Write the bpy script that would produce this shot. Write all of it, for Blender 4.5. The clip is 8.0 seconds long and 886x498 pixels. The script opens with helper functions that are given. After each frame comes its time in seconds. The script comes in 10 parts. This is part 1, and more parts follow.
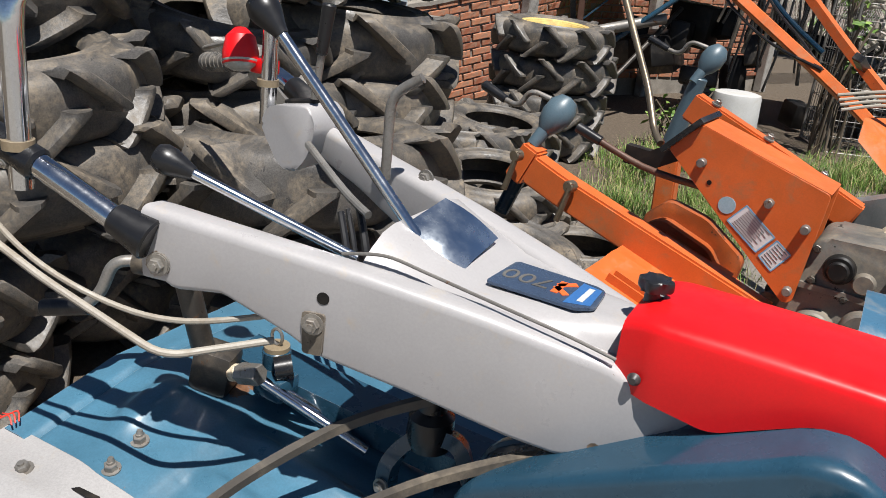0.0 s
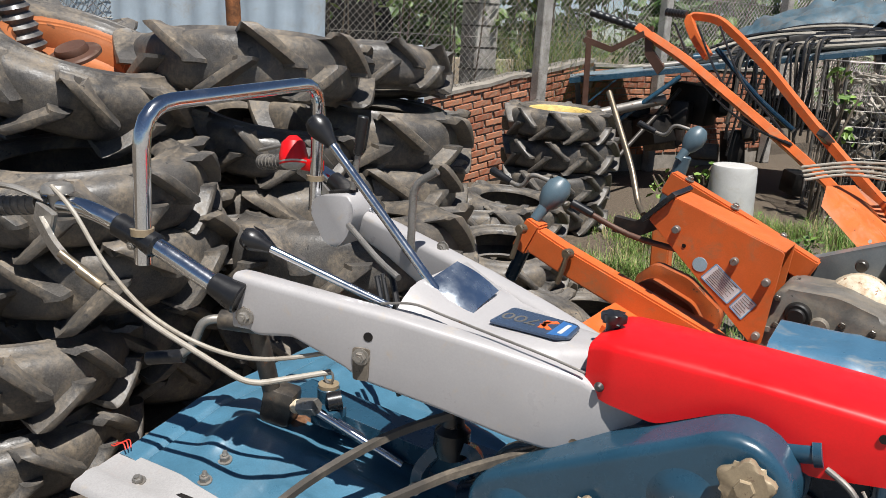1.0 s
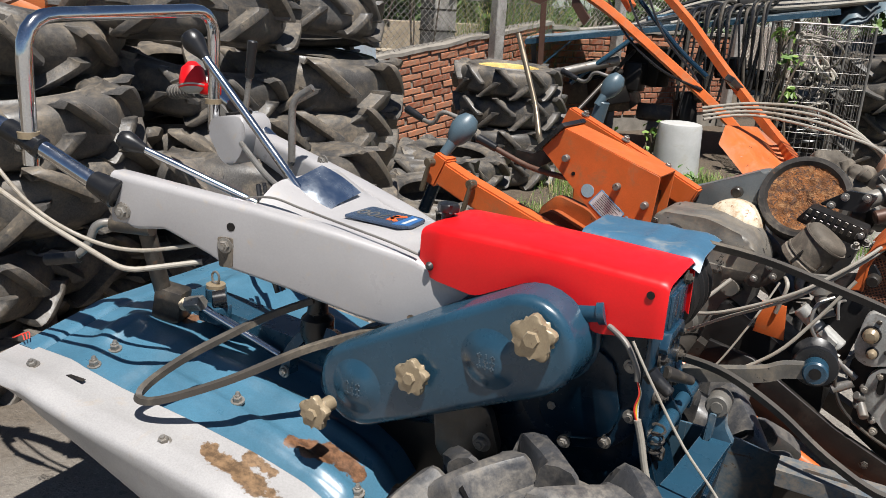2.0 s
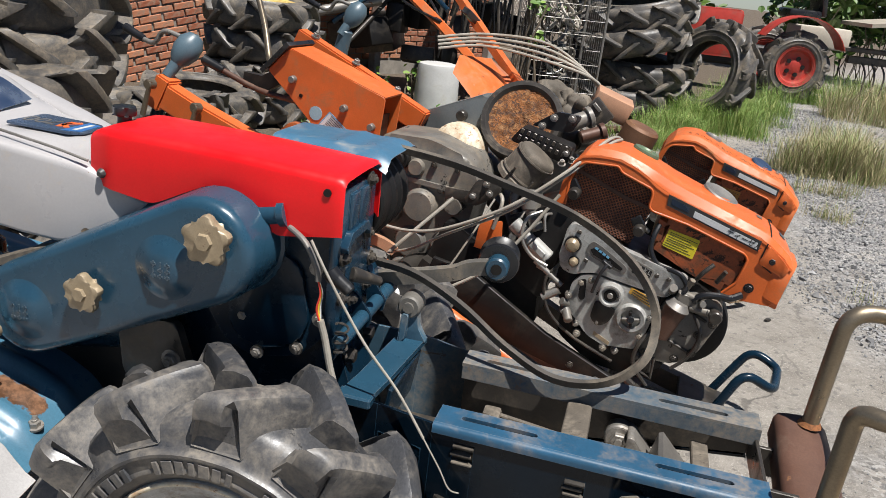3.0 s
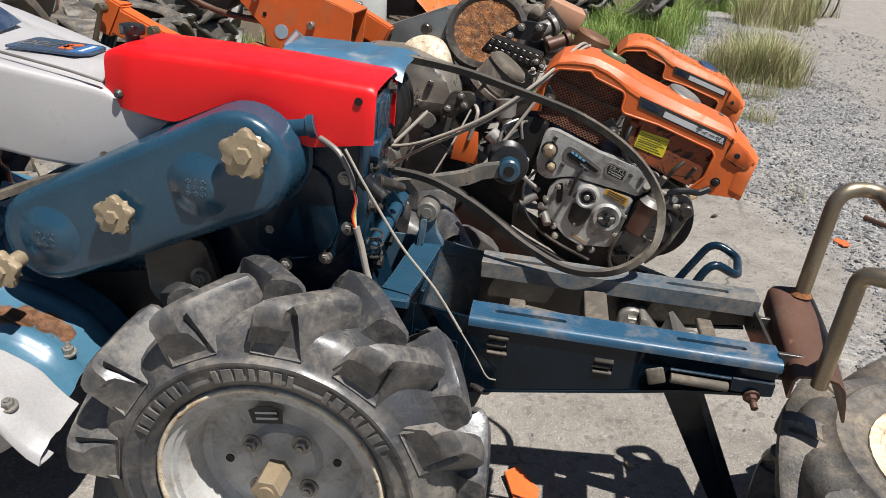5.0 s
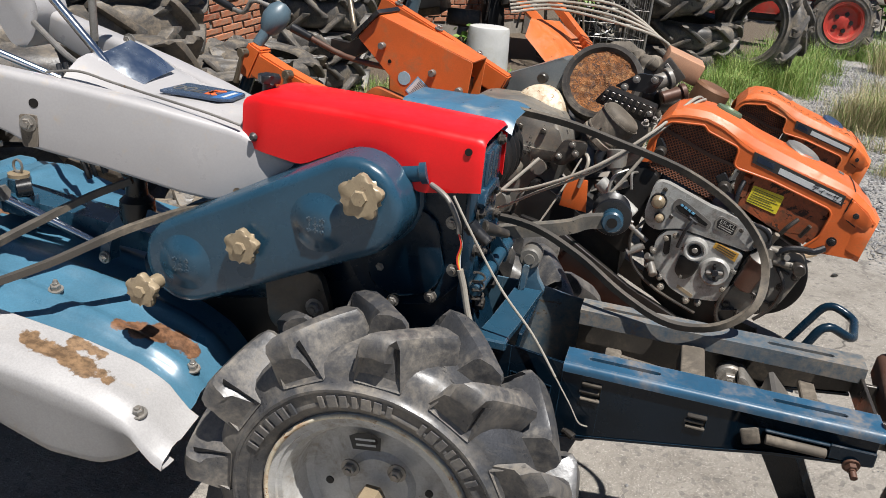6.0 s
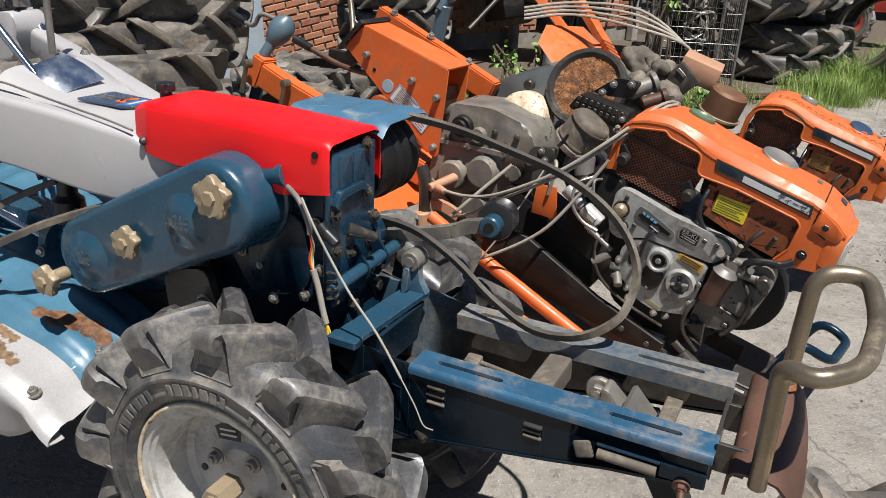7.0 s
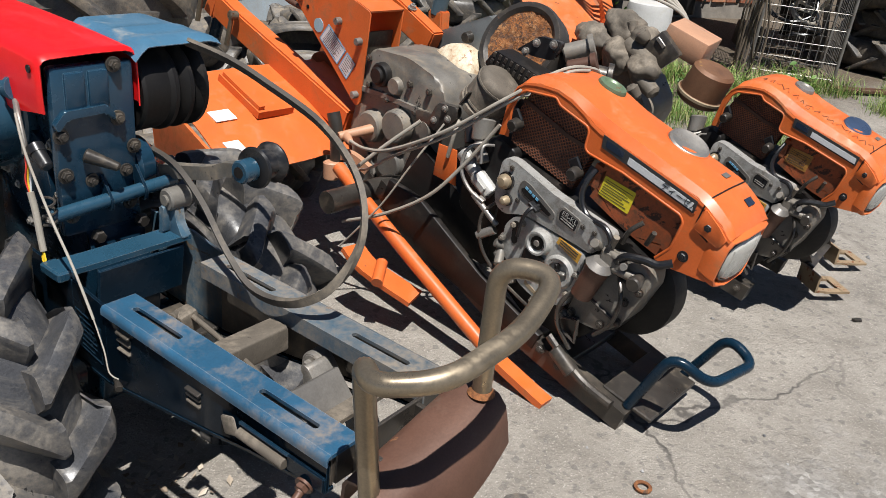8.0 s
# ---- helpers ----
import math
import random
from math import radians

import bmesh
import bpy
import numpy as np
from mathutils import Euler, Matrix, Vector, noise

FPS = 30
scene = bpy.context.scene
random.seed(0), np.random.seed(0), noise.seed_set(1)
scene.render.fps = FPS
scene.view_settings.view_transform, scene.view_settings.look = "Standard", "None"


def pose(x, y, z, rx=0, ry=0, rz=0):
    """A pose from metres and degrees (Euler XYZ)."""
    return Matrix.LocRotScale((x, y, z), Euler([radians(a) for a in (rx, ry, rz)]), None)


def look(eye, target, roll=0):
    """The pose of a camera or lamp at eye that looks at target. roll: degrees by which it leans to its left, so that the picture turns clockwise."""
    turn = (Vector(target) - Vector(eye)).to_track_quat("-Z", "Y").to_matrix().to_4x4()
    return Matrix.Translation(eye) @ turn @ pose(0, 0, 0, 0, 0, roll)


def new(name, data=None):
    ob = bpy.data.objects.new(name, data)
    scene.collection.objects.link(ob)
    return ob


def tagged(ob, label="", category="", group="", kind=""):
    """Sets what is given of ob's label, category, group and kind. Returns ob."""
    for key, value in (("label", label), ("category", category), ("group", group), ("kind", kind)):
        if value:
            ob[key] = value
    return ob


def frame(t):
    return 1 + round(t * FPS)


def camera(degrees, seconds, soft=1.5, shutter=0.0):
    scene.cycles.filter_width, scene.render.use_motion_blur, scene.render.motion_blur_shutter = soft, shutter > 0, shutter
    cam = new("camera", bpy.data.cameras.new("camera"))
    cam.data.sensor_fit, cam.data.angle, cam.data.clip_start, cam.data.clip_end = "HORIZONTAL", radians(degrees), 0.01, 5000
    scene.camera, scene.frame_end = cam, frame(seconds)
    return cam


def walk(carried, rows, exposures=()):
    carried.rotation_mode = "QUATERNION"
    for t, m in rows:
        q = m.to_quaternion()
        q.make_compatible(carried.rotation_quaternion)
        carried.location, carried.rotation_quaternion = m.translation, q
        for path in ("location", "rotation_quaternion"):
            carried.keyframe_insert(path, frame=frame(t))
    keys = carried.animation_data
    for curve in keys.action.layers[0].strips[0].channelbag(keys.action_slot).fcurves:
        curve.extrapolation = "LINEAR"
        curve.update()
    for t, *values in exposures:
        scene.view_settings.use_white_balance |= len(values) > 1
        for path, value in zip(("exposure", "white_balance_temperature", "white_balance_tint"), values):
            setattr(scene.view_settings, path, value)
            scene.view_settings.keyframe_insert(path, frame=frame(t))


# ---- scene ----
cam = camera(57.7, 8.0, soft=0.8)
ROWS = [
    (0, (0.119, 0.016, 1.219), (-0.088, 1.874, 0.51), 5.9),
    (0.5, (0.129, -0.182, 1.256), (-0.137, 1.709, 0.662), 4.7),
    (1, (0.181, -0.333, 1.299), (-0.105, 1.575, 0.772), 3.3),
    (1.2, (0.237, -0.384, 1.292), (-0.059, 1.528, 0.787), 2.9),
    (2.3, (0.524, -0.486, 1.183), (0.353, 1.407, 0.56), 4.9),
    (2.5, (0.556, -0.485, 1.164), (0.504, 1.41, 0.528), 6.0),
    (3, (0.639, -0.467, 1.143), (0.924, 1.401, 0.489), 6.9),
    (3.5, (0.706, -0.455, 1.135), (1.226, 1.348, 0.443), 5.8),
    (4, (0.734, -0.459, 1.126), (1.39, 1.287, 0.406), 4.2),
    (4.5, (0.656, -0.487, 1.117), (1.369, 1.214, 0.343), 4.9),
    (5, (0.452, -0.503, 1.11), (0.943, 1.26, 0.305), 5.9),
    (5.2, (0.387, -0.513, 1.098), (0.799, 1.269, 0.289), 7.2),
    (6.3, (0.567, -0.595, 1.166), (0.727, 1.264, 0.445), 4.4),
    (6.5, (0.697, -0.617, 1.173), (0.808, 1.247, 0.455), 3.8),
    (7, (0.947, -0.584, 1.178), (0.827, 1.268, 0.431), 3.2),
    (7.5, (1.279, -0.419, 1.178), (1.164, 1.418, 0.395), 7.3),
    (8, (1.597, -0.316, 1.157), (1.166, 1.442, 0.306), 6.7),
]
walk(cam, [(t, look(eye, target, roll)) for t, eye, target, roll in ROWS])

# ---- light: clear midday sky, sun high behind the viewer ----
SUN_FROM = Vector((0.20, -0.35, 1.0)).normalized()
world = bpy.data.worlds.new("world")
scene.world = world
world.use_nodes = True
sky = world.node_tree.nodes.new("ShaderNodeTexSky")
sky.sky_type, sky.sun_disc = "NISHITA", False
sky.air_density, sky.dust_density, sky.ozone_density = 0.62, 0.20, 1.0
sky.sun_elevation = math.asin(SUN_FROM.z)
sky.sun_rotation = math.atan2(SUN_FROM.x, SUN_FROM.y)
world.node_tree.links.new(sky.outputs[0], world.node_tree.nodes["Background"].inputs[0])
world.node_tree.nodes["Background"].inputs[1].default_value = 0.05
sun = new("sun", bpy.data.lights.new("sun", "SUN"))
sun.data.energy, sun.data.angle, sun.data.color = 5.0, radians(0.55), (1.0, 0.972, 0.94)
sun.matrix_world = look(SUN_FROM * 30, (0, 0, 0))
scene.view_settings.exposure = 0.59

# ---- building helpers ----
def part(name, bm, material, parent=None, label="", angle=32, kind=""):
    """Links a bmesh as one mesh object under a thing or a part."""
    me = bpy.data.meshes.new(name)
    bmesh.ops.recalc_face_normals(bm, faces=bm.faces)
    bm.to_mesh(me)
    bm.free()
    return part_of(name, me, material, parent, label, angle, kind)


def part_of(name, me, material, parent=None, label="", angle=32, kind=""):
    if material and not me.materials:
        me.materials.append(material)
    if angle:
        me.shade_smooth()
        me.set_sharp_from_angle(angle=radians(angle))
    ob = new(name, me)
    if parent:
        ob.parent = parent
    return tagged(ob, label, "", "", kind)


def thing(name, m, label, category, group="", kind=""):
    """An Empty at a thing's base, that parents its parts."""
    ob = new(name)
    ob.empty_display_size = 0.05
    ob.matrix_basis = m
    return tagged(ob, label, category, group, kind)


def B():
    return bmesh.new()


def box(bm, c, s, m=None, bevel=0.0, seg=1):
    """A box of size s centred on c, optionally turned by m, with rounded edges."""
    t = Matrix.Translation(c) @ (m.to_4x4() if m else Matrix()) @ Matrix.Diagonal((*s, 1))
    r = bmesh.ops.create_cube(bm, size=1.0, matrix=t)
    if bevel:
        vs = set(r["verts"])
        es = [e for e in bm.edges if e.verts[0] in vs and e.verts[1] in vs]
        bmesh.ops.bevel(bm, geom=es, offset=bevel, segments=seg, profile=0.5, affect="EDGES")
    return bm


def axis_to(p0, p1):
    d = Vector(p1) - Vector(p0)
    return d.to_track_quat("Z", "Y").to_matrix().to_4x4(), d.length


def cyl(bm, p0, p1, r0, r1=None, seg=16, bevel=0.0):
    """A cylinder or cone from p0 to p1."""
    r1 = r0 if r1 is None else r1
    q, n = axis_to(p0, p1)
    t = Matrix.Translation(p0) @ q
    if bevel:
        return lathe(bm, [(0, 0), (r0 - bevel, 0), (r0, bevel), (r1, n - bevel), (r1 - bevel, n), (0, n)], t, seg)
    return lathe(bm, [(0, 0), (r0, 0), (r1, n), (0, n)], t, seg)


def lathe(bm, prof, m, seg=24):
    """Turns a profile of (radius, height) about the z axis of m."""
    rings = []
    for r, z in prof:
        if r < 1e-6:
            rings.append([bm.verts.new(m @ Vector((0, 0, z)))])
        else:
            rings.append([bm.verts.new(m @ Vector((r * math.cos(2 * math.pi * i / seg), r * math.sin(2 * math.pi * i / seg), z))) for i in range(seg)])
    for a, b in zip(rings, rings[1:]):
        for i in range(seg):
            j = (i + 1) % seg
            if len(a) == 1 and len(b) == 1:
                continue
            if len(a) == 1:
                bm.faces.new((a[0], b[i], b[j]))
            elif len(b) == 1:
                bm.faces.new((a[i], a[j], b[0]))
            else:
                bm.faces.new((a[i], a[j], b[j], b[i]))
    return bm


def curve_points(pts, n=6, closed=False):
    """Catmull-Rom points through pts."""
    p = [Vector(a) for a in pts]
    out = []
    k = len(p)
    for i in range(k if closed else k - 1):
        if closed:
            a, b, c, d = p[i - 1], p[i], p[(i + 1) % k], p[(i + 2) % k]
        else:
            a, b, c, d = p[max(i - 1, 0)], p[i], p[i + 1], p[min(i + 2, k - 1)]
        for j in range(n):
            t = j / n
            out.append(0.5 * (2 * b + (c - a) * t + (2 * a - 5 * b + 4 * c - d) * t * t + (3 * b - a - 3 * c + d) * t ** 3))
    if not closed:
        out.append(p[-1])
    return out


def round_path(pts, r, n=5):
    """A polyline with its corners rounded by radius r."""
    p = [Vector(a) for a in pts]
    out = [p[0]]
    for a, b, c in zip(p, p[1:], p[2:]):
        u, v = (a - b), (c - b)
        k = min(r, u.length * 0.49, v.length * 0.49)
        s, e = b + u.normalized() * k, b + v.normalized() * k
        for j in range(n + 1):
            t = j / n
            out.append((1 - t) ** 2 * s + 2 * t * (1 - t) * b + t * t * e)
    return out + [p[-1]]


def sweep(bm, path, section, closed=False, cap=True, up=None):
    """Carries a closed cross-section of (u, v) along a path."""
    path = [Vector(p) for p in path]
    n = len(path)
    tang = []
    for i in range(n):
        a = path[i - 1] if (i > 0 or closed) else path[i]
        b = path[(i + 1) % n] if (i < n - 1 or closed) else path[i]
        tang.append((b - a).normalized())
    nrm = Vector(up) if up else (Vector((0, 0, 1)) if abs(tang[0].z) < 0.9 else Vector((1, 0, 0)))
    rings = []
    for i in range(n):
        nrm = (Vector(up) if up else nrm)
        nrm = (nrm - tang[i] * nrm.dot(tang[i])).normalized()
        side = tang[i].cross(nrm)
        rings.append([bm.verts.new(path[i] + side * u + nrm * v) for u, v in section])
    k = len(section)
    pairs = list(zip(rings, rings[1:])) + ([(rings[-1], rings[0])] if closed else [])
    for a, b in pairs:
        for i in range(k):
            j = (i + 1) % k
            bm.faces.new((a[i], a[j], b[j], b[i]))
    if cap and not closed:
        bm.faces.new(rings[0][::-1])
        bm.faces.new(rings[-1])
    return bm


def circle(r, seg=10, flat=1.0):
    return [(r * math.cos(2 * math.pi * i / seg), flat * r * math.sin(2 * math.pi * i / seg)) for i in range(seg)]


def rect(w, h):
    return [(-w / 2, -h / 2), (w / 2, -h / 2), (w / 2, h / 2), (-w / 2, h / 2)]


def tube(bm, pts, r, seg=10, n=6, closed=False, bend=None):
    """A round tube; bend gives straight runs with rounded corners, else a smooth curve."""
    path = round_path(pts, bend) if bend else (curve_points(pts, n, closed) if n > 1 else pts)
    return sweep(bm, path, circle(r, seg), closed)


def prism(bm, pts, axis, a, b, bevel=0.0, seg=2):
    """A polygon of two coordinates, drawn out along the third axis from a to b."""
    def at(p, v):
        return {"x": (v, p[0], p[1]), "y": (p[0], v, p[1]), "z": (p[0], p[1], v)}[axis]
    va = [bm.verts.new(at(p, a)) for p in pts]
    vb = [bm.verts.new(at(p, b)) for p in pts]
    k = len(pts)
    fs = [bm.faces.new(va), bm.faces.new(vb[::-1])]
    for i in range(k):
        fs.append(bm.faces.new((va[i], vb[i], vb[(i + 1) % k], va[(i + 1) % k])))
    if bevel:
        es = {e for f in fs[:2] for e in f.edges}
        bmesh.ops.bevel(bm, geom=list(es), offset=bevel, segments=seg, profile=0.5, affect="EDGES")
    return bm


def round_poly(pts, r, n=4):
    """Rounds the corners of a closed polygon."""
    k = len(pts)
    out = []
    for i in range(k):
        a, b, c = Vector(pts[i - 1]), Vector(pts[i]), Vector(pts[(i + 1) % k])
        u, v = a - b, c - b
        d = min(r, u.length * 0.45, v.length * 0.45)
        s, e = b + u.normalized() * d, b + v.normalized() * d
        for j in range(n + 1):
            t = j / n
            out.append(tuple((1 - t) ** 2 * s + 2 * t * (1 - t) * b + t * t * e))
    return out


def sheet(bm, rows, thick):
    """A sheet of metal through a grid of points, with thickness."""
    vs = [[bm.verts.new(p) for p in row] for row in rows]
    fs = []
    for a, b in zip(vs, vs[1:]):
        for i in range(len(a) - 1):
            fs.append(bm.faces.new((a[i], a[i + 1], b[i + 1], b[i])))
    bmesh.ops.recalc_face_normals(bm, faces=fs)
    bmesh.ops.solidify(bm, geom=fs, thickness=thick)
    return bm


def bolt(bm, p, n, r=0.008, h=0.006, washer=True):
    """A hexagon head on its washer, on a surface with normal n."""
    p, n = Vector(p), Vector(n).normalized()
    if washer:
        cyl(bm, p - n * 0.002, p + n * 0.0018, r * 1.45, seg=14)
    cyl(bm, p, p + n * h, r, seg=6, bevel=r * 0.12)
    cyl(bm, p + n * h, p + n * (h + r * 0.35), r * 0.5, seg=8)
    return bm


def join(bm, other, m):
    """Adds another bmesh, moved by m."""
    me = bpy.data.meshes.new("tmp")
    other.to_mesh(me)
    me.transform(m)
    bm.from_mesh(me)
    bpy.data.meshes.remove(me)
    return bm


def lettering(name, text, size, m, material, parent, depth=0.0006, label=""):
    """Raised writing in the built-in font, on the plane of m."""
    cu = bpy.data.curves.new(name, "FONT")
    cu.body, cu.size, cu.extrude, cu.align_x, cu.align_y = text, size, depth, "CENTER", "CENTER"
    tmp = new(name, cu)
    me = bpy.data.meshes.new_from_object(tmp.evaluated_get(bpy.context.evaluated_depsgraph_get()))
    bpy.data.objects.remove(tmp)
    me.transform(m)
    me.materials.clear()
    return part_of(name, me, material, parent, label, 0)


# ---- materials ----
def nodes_of(name):
    m = bpy.data.materials.new(name)
    m.use_nodes = True
    t = m.node_tree
    return m, t, t.nodes["Principled BSDF"]


def node(t, kind, **values):
    n = t.nodes.new(kind)
    for k, v in values.items():
        n.inputs[k.replace("_", " ")].default_value = v
    return n


def noise_of(t, vec, scale, detail=4.0, rough=0.55, dist=0.0):
    n = node(t, "ShaderNodeTexNoise", Scale=scale, Detail=detail, Roughness=rough, Distortion=dist)
    t.links.new(vec, n.inputs["Vector"])
    return n.outputs["Fac"]


def ramp_of(t, fac, lo, hi):
    n = t.nodes.new("ShaderNodeMapRange")
    n.inputs["From Min"].default_value, n.inputs["From Max"].default_value = lo, hi
    t.links.new(fac, n.inputs["Value"])
    return n.outputs["Result"]


def mix_of(t, fac, a, b):
    n = t.nodes.new("ShaderNodeMix")
    n.data_type = "RGBA"
    for sock, v in ((n.inputs["Factor"], fac), (n.inputs["A"], a), (n.inputs["B"], b)):
        if isinstance(v, bpy.types.NodeSocket):
            t.links.new(v, sock)
        elif isinstance(v, (int, float)):
            sock.default_value = v
        else:
            sock.default_value = (*v, 1)
    return n.outputs["Result"]


def bump_of(t, bsdf, height, strength, dist):
    n = node(t, "ShaderNodeBump", Strength=strength, Distance=dist)
    t.links.new(height, n.inputs["Height"])
    t.links.new(n.outputs[0], bsdf.inputs["Normal"])
    return n


def math_of(t, op, a, b=0.0):
    n = t.nodes.new("ShaderNodeMath")
    n.operation = op
    for i, v in enumerate((a, b)):
        if isinstance(v, bpy.types.NodeSocket):
            t.links.new(v, n.inputs[i])
        else:
            n.inputs[i].default_value = v
    return n.outputs[0]


def blend_of(t, fac, a, b):
    n = t.nodes.new("ShaderNodeMix")
    for sock, v in ((n.inputs["Factor"], fac), (n.inputs["A"], a), (n.inputs["B"], b)):
        if isinstance(v, bpy.types.NodeSocket):
            t.links.new(v, sock)
        else:
            sock.default_value = v
    return n.outputs["Result"]


def surface(name, base, rough=0.5, metal=0.0, var=0.12, scale=7.0, wear=None, amount=0.0, wear_scale=9.0, grime=None, grime_amount=0.0,
            bump=0.15, bump_scale=90.0, bump_dist=0.001, coat=0.0, spec=0.5, speckle=0.16, edge=None, edge_amount=0.5, scratch=0.0, dent=0.0):
    """A surface with broad tone changes, fine speckle, worn spots and edges, scratches and grime."""
    m, t, b = nodes_of(name)
    vec = t.nodes.new("ShaderNodeTexCoord").outputs["Object"]
    big, fine = noise_of(t, vec, scale, 6, 0.6), noise_of(t, vec, bump_scale, 5)
    lo, hi = tuple(c * (1 - var) for c in base), tuple(min(1, c * (1 + var)) for c in base)
    col = mix_of(t, ramp_of(t, big, 0.32, 0.68), lo, hi)
    if speckle:
        grain = ramp_of(t, noise_of(t, vec, 260, 4, 0.75), 0.36, 0.64)
        mul = t.nodes.new("ShaderNodeMix")
        mul.data_type, mul.blend_type = "RGBA", "MULTIPLY"
        mul.inputs["Factor"].default_value = 1.0
        t.links.new(col, mul.inputs["A"])
        t.links.new(mix_of(t, grain, (1 - speckle,) * 3, (1.0,) * 3), mul.inputs["B"])
        col = mul.outputs["Result"]
    rr = t.nodes.new("ShaderNodeMapRange")
    rr.inputs["To Min"].default_value, rr.inputs["To Max"].default_value = max(0.03, rough - 0.12), min(1, rough + 0.12)
    t.links.new(ramp_of(t, noise_of(t, vec, scale * 2.3, 7, 0.65), 0.3, 0.7), rr.inputs["Value"])
    rgh = rr.outputs["Result"]
    if grime:
        g = ramp_of(t, noise_of(t, vec, wear_scale * 0.6, 9, 0.7, 0.5), 0.60 - grime_amount, 0.74 - grime_amount * 0.6)
        gm = math_of(t, "MULTIPLY", g, ramp_of(t, noise_of(t, vec, 75, 4, 0.7), 0.25, 0.6))
        gm = math_of(t, "MULTIPLY", gm, 0.85)
        col, rgh = mix_of(t, gm, col, grime), blend_of(t, gm, rgh, 0.85)
    if wear:
        w = ramp_of(t, noise_of(t, vec, wear_scale, 10, 0.7, 0.3), 0.70 - amount, 0.712 - amount)
        col, rgh = mix_of(t, w, col, wear), blend_of(t, w, rgh, 0.8)
    if scratch:
        mp = t.nodes.new("ShaderNodeMapping")
        mp.inputs["Scale"].default_value = (6, 14, 170)
        mp.inputs["Rotation"].default_value = (0.4, 0.7, 0.3)
        t.links.new(vec, mp.inputs["Vector"])
        sc = ramp_of(t, noise_of(t, mp.outputs[0], 1.0, 3, 0.6, 0.2), 0.70 - scratch, 0.73 - scratch)
        col = mix_of(t, math_of(t, "MULTIPLY", sc, 0.6), col, wear or (0.4, 0.38, 0.35))
    normal = None
    if edge:
        bv = t.nodes.new("ShaderNodeBevel")
        bv.samples = 4
        bv.inputs["Radius"].default_value = 0.0016
        dot = t.nodes.new("ShaderNodeVectorMath")
        dot.operation = "DOT_PRODUCT"
        t.links.new(bv.outputs[0], dot.inputs[0]), t.links.new(t.nodes.new("ShaderNodeNewGeometry").outputs["Normal"], dot.inputs[1])
        em = ramp_of(t, math_of(t, "ADD", math_of(t, "MINIMUM", dot.outputs["Value"], 1.0), math_of(t, "MULTIPLY", ramp_of(t, noise_of(t, vec, 34, 6, 0.7), 0.35, 0.65), 0.10)), 1.0, 0.86)
        em = math_of(t, "MULTIPLY", em, edge_amount)
        col = mix_of(t, em, col, edge)
    t.links.new(col, b.inputs["Base Color"])
    t.links.new(rgh, b.inputs["Roughness"])
    b.inputs["Metallic"].default_value = metal
    b.inputs["Coat Weight"].default_value = coat
    b.inputs["Specular IOR Level"].default_value = spec
    bp = bump_of(t, b, fine, bump, bump_dist)
    if dent:
        d = node(t, "ShaderNodeBump", Strength=dent, Distance=0.02)
        t.links.new(noise_of(t, vec, 9, 2, 0.4), d.inputs["Height"])
        if normal:
            t.links.new(normal, d.inputs["Normal"])
        normal = d.outputs[0]
    if normal:
        t.links.new(normal, bp.inputs["Normal"])
    return m


RUST = (0.16, 0.055, 0.02)
DUST = (0.30, 0.25, 0.19)
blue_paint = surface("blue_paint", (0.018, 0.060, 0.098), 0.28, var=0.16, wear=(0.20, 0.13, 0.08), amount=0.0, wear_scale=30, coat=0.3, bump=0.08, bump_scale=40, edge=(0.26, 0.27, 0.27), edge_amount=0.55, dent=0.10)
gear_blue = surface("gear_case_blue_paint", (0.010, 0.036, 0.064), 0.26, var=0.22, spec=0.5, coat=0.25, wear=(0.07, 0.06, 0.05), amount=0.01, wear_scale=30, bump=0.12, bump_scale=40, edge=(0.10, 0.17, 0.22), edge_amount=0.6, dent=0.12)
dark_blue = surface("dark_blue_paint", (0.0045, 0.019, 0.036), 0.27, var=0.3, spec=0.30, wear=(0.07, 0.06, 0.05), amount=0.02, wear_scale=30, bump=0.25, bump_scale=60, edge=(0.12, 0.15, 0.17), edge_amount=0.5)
white_paint = surface("white_paint", (0.37, 0.356, 0.352), 0.36, var=0.035, speckle=0.07, wear=(0.14, 0.09, 0.06), amount=0.005, wear_scale=48, grime=(0.40, 0.34, 0.27), grime_amount=0.035, coat=0.2, bump=0.06, bump_scale=30, edge=(0.30, 0.25, 0.20), edge_amount=0.22, scratch=0.0, dent=0.08)
red_paint = surface("red_paint", (0.70, 0.006, 0.008), 0.40, var=0.06, speckle=0.06, coat=0.15, bump=0.05, bump_scale=30, wear=(0.42, 0.05, 0.03), amount=-0.03, wear_scale=40, spec=0.4, edge=(0.75, 0.10, 0.08), edge_amount=0.35, dent=0.12)
orange_paint = surface("orange_paint", (0.60, 0.122, 0.026), 0.40, var=0.10, speckle=0.10, wear=(0.16, 0.06, 0.03), amount=0.015, wear_scale=24, grime=(0.36, 0.15, 0.06), grime_amount=0.07, bump=0.08, bump_scale=35, spec=0.45, edge=(0.24, 0.12, 0.07), edge_amount=0.5, dent=0.10)
old_orange = surface("old_orange_paint", (0.40, 0.088, 0.020), 0.5, var=0.3, wear=(0.10, 0.04, 0.02), amount=0.09, wear_scale=16, grime=(0.12, 0.065, 0.035), grime_amount=0.16, bump=0.2, bump_scale=50, spec=0.4, edge=(0.18, 0.09, 0.05), edge_amount=0.7, dent=0.12)
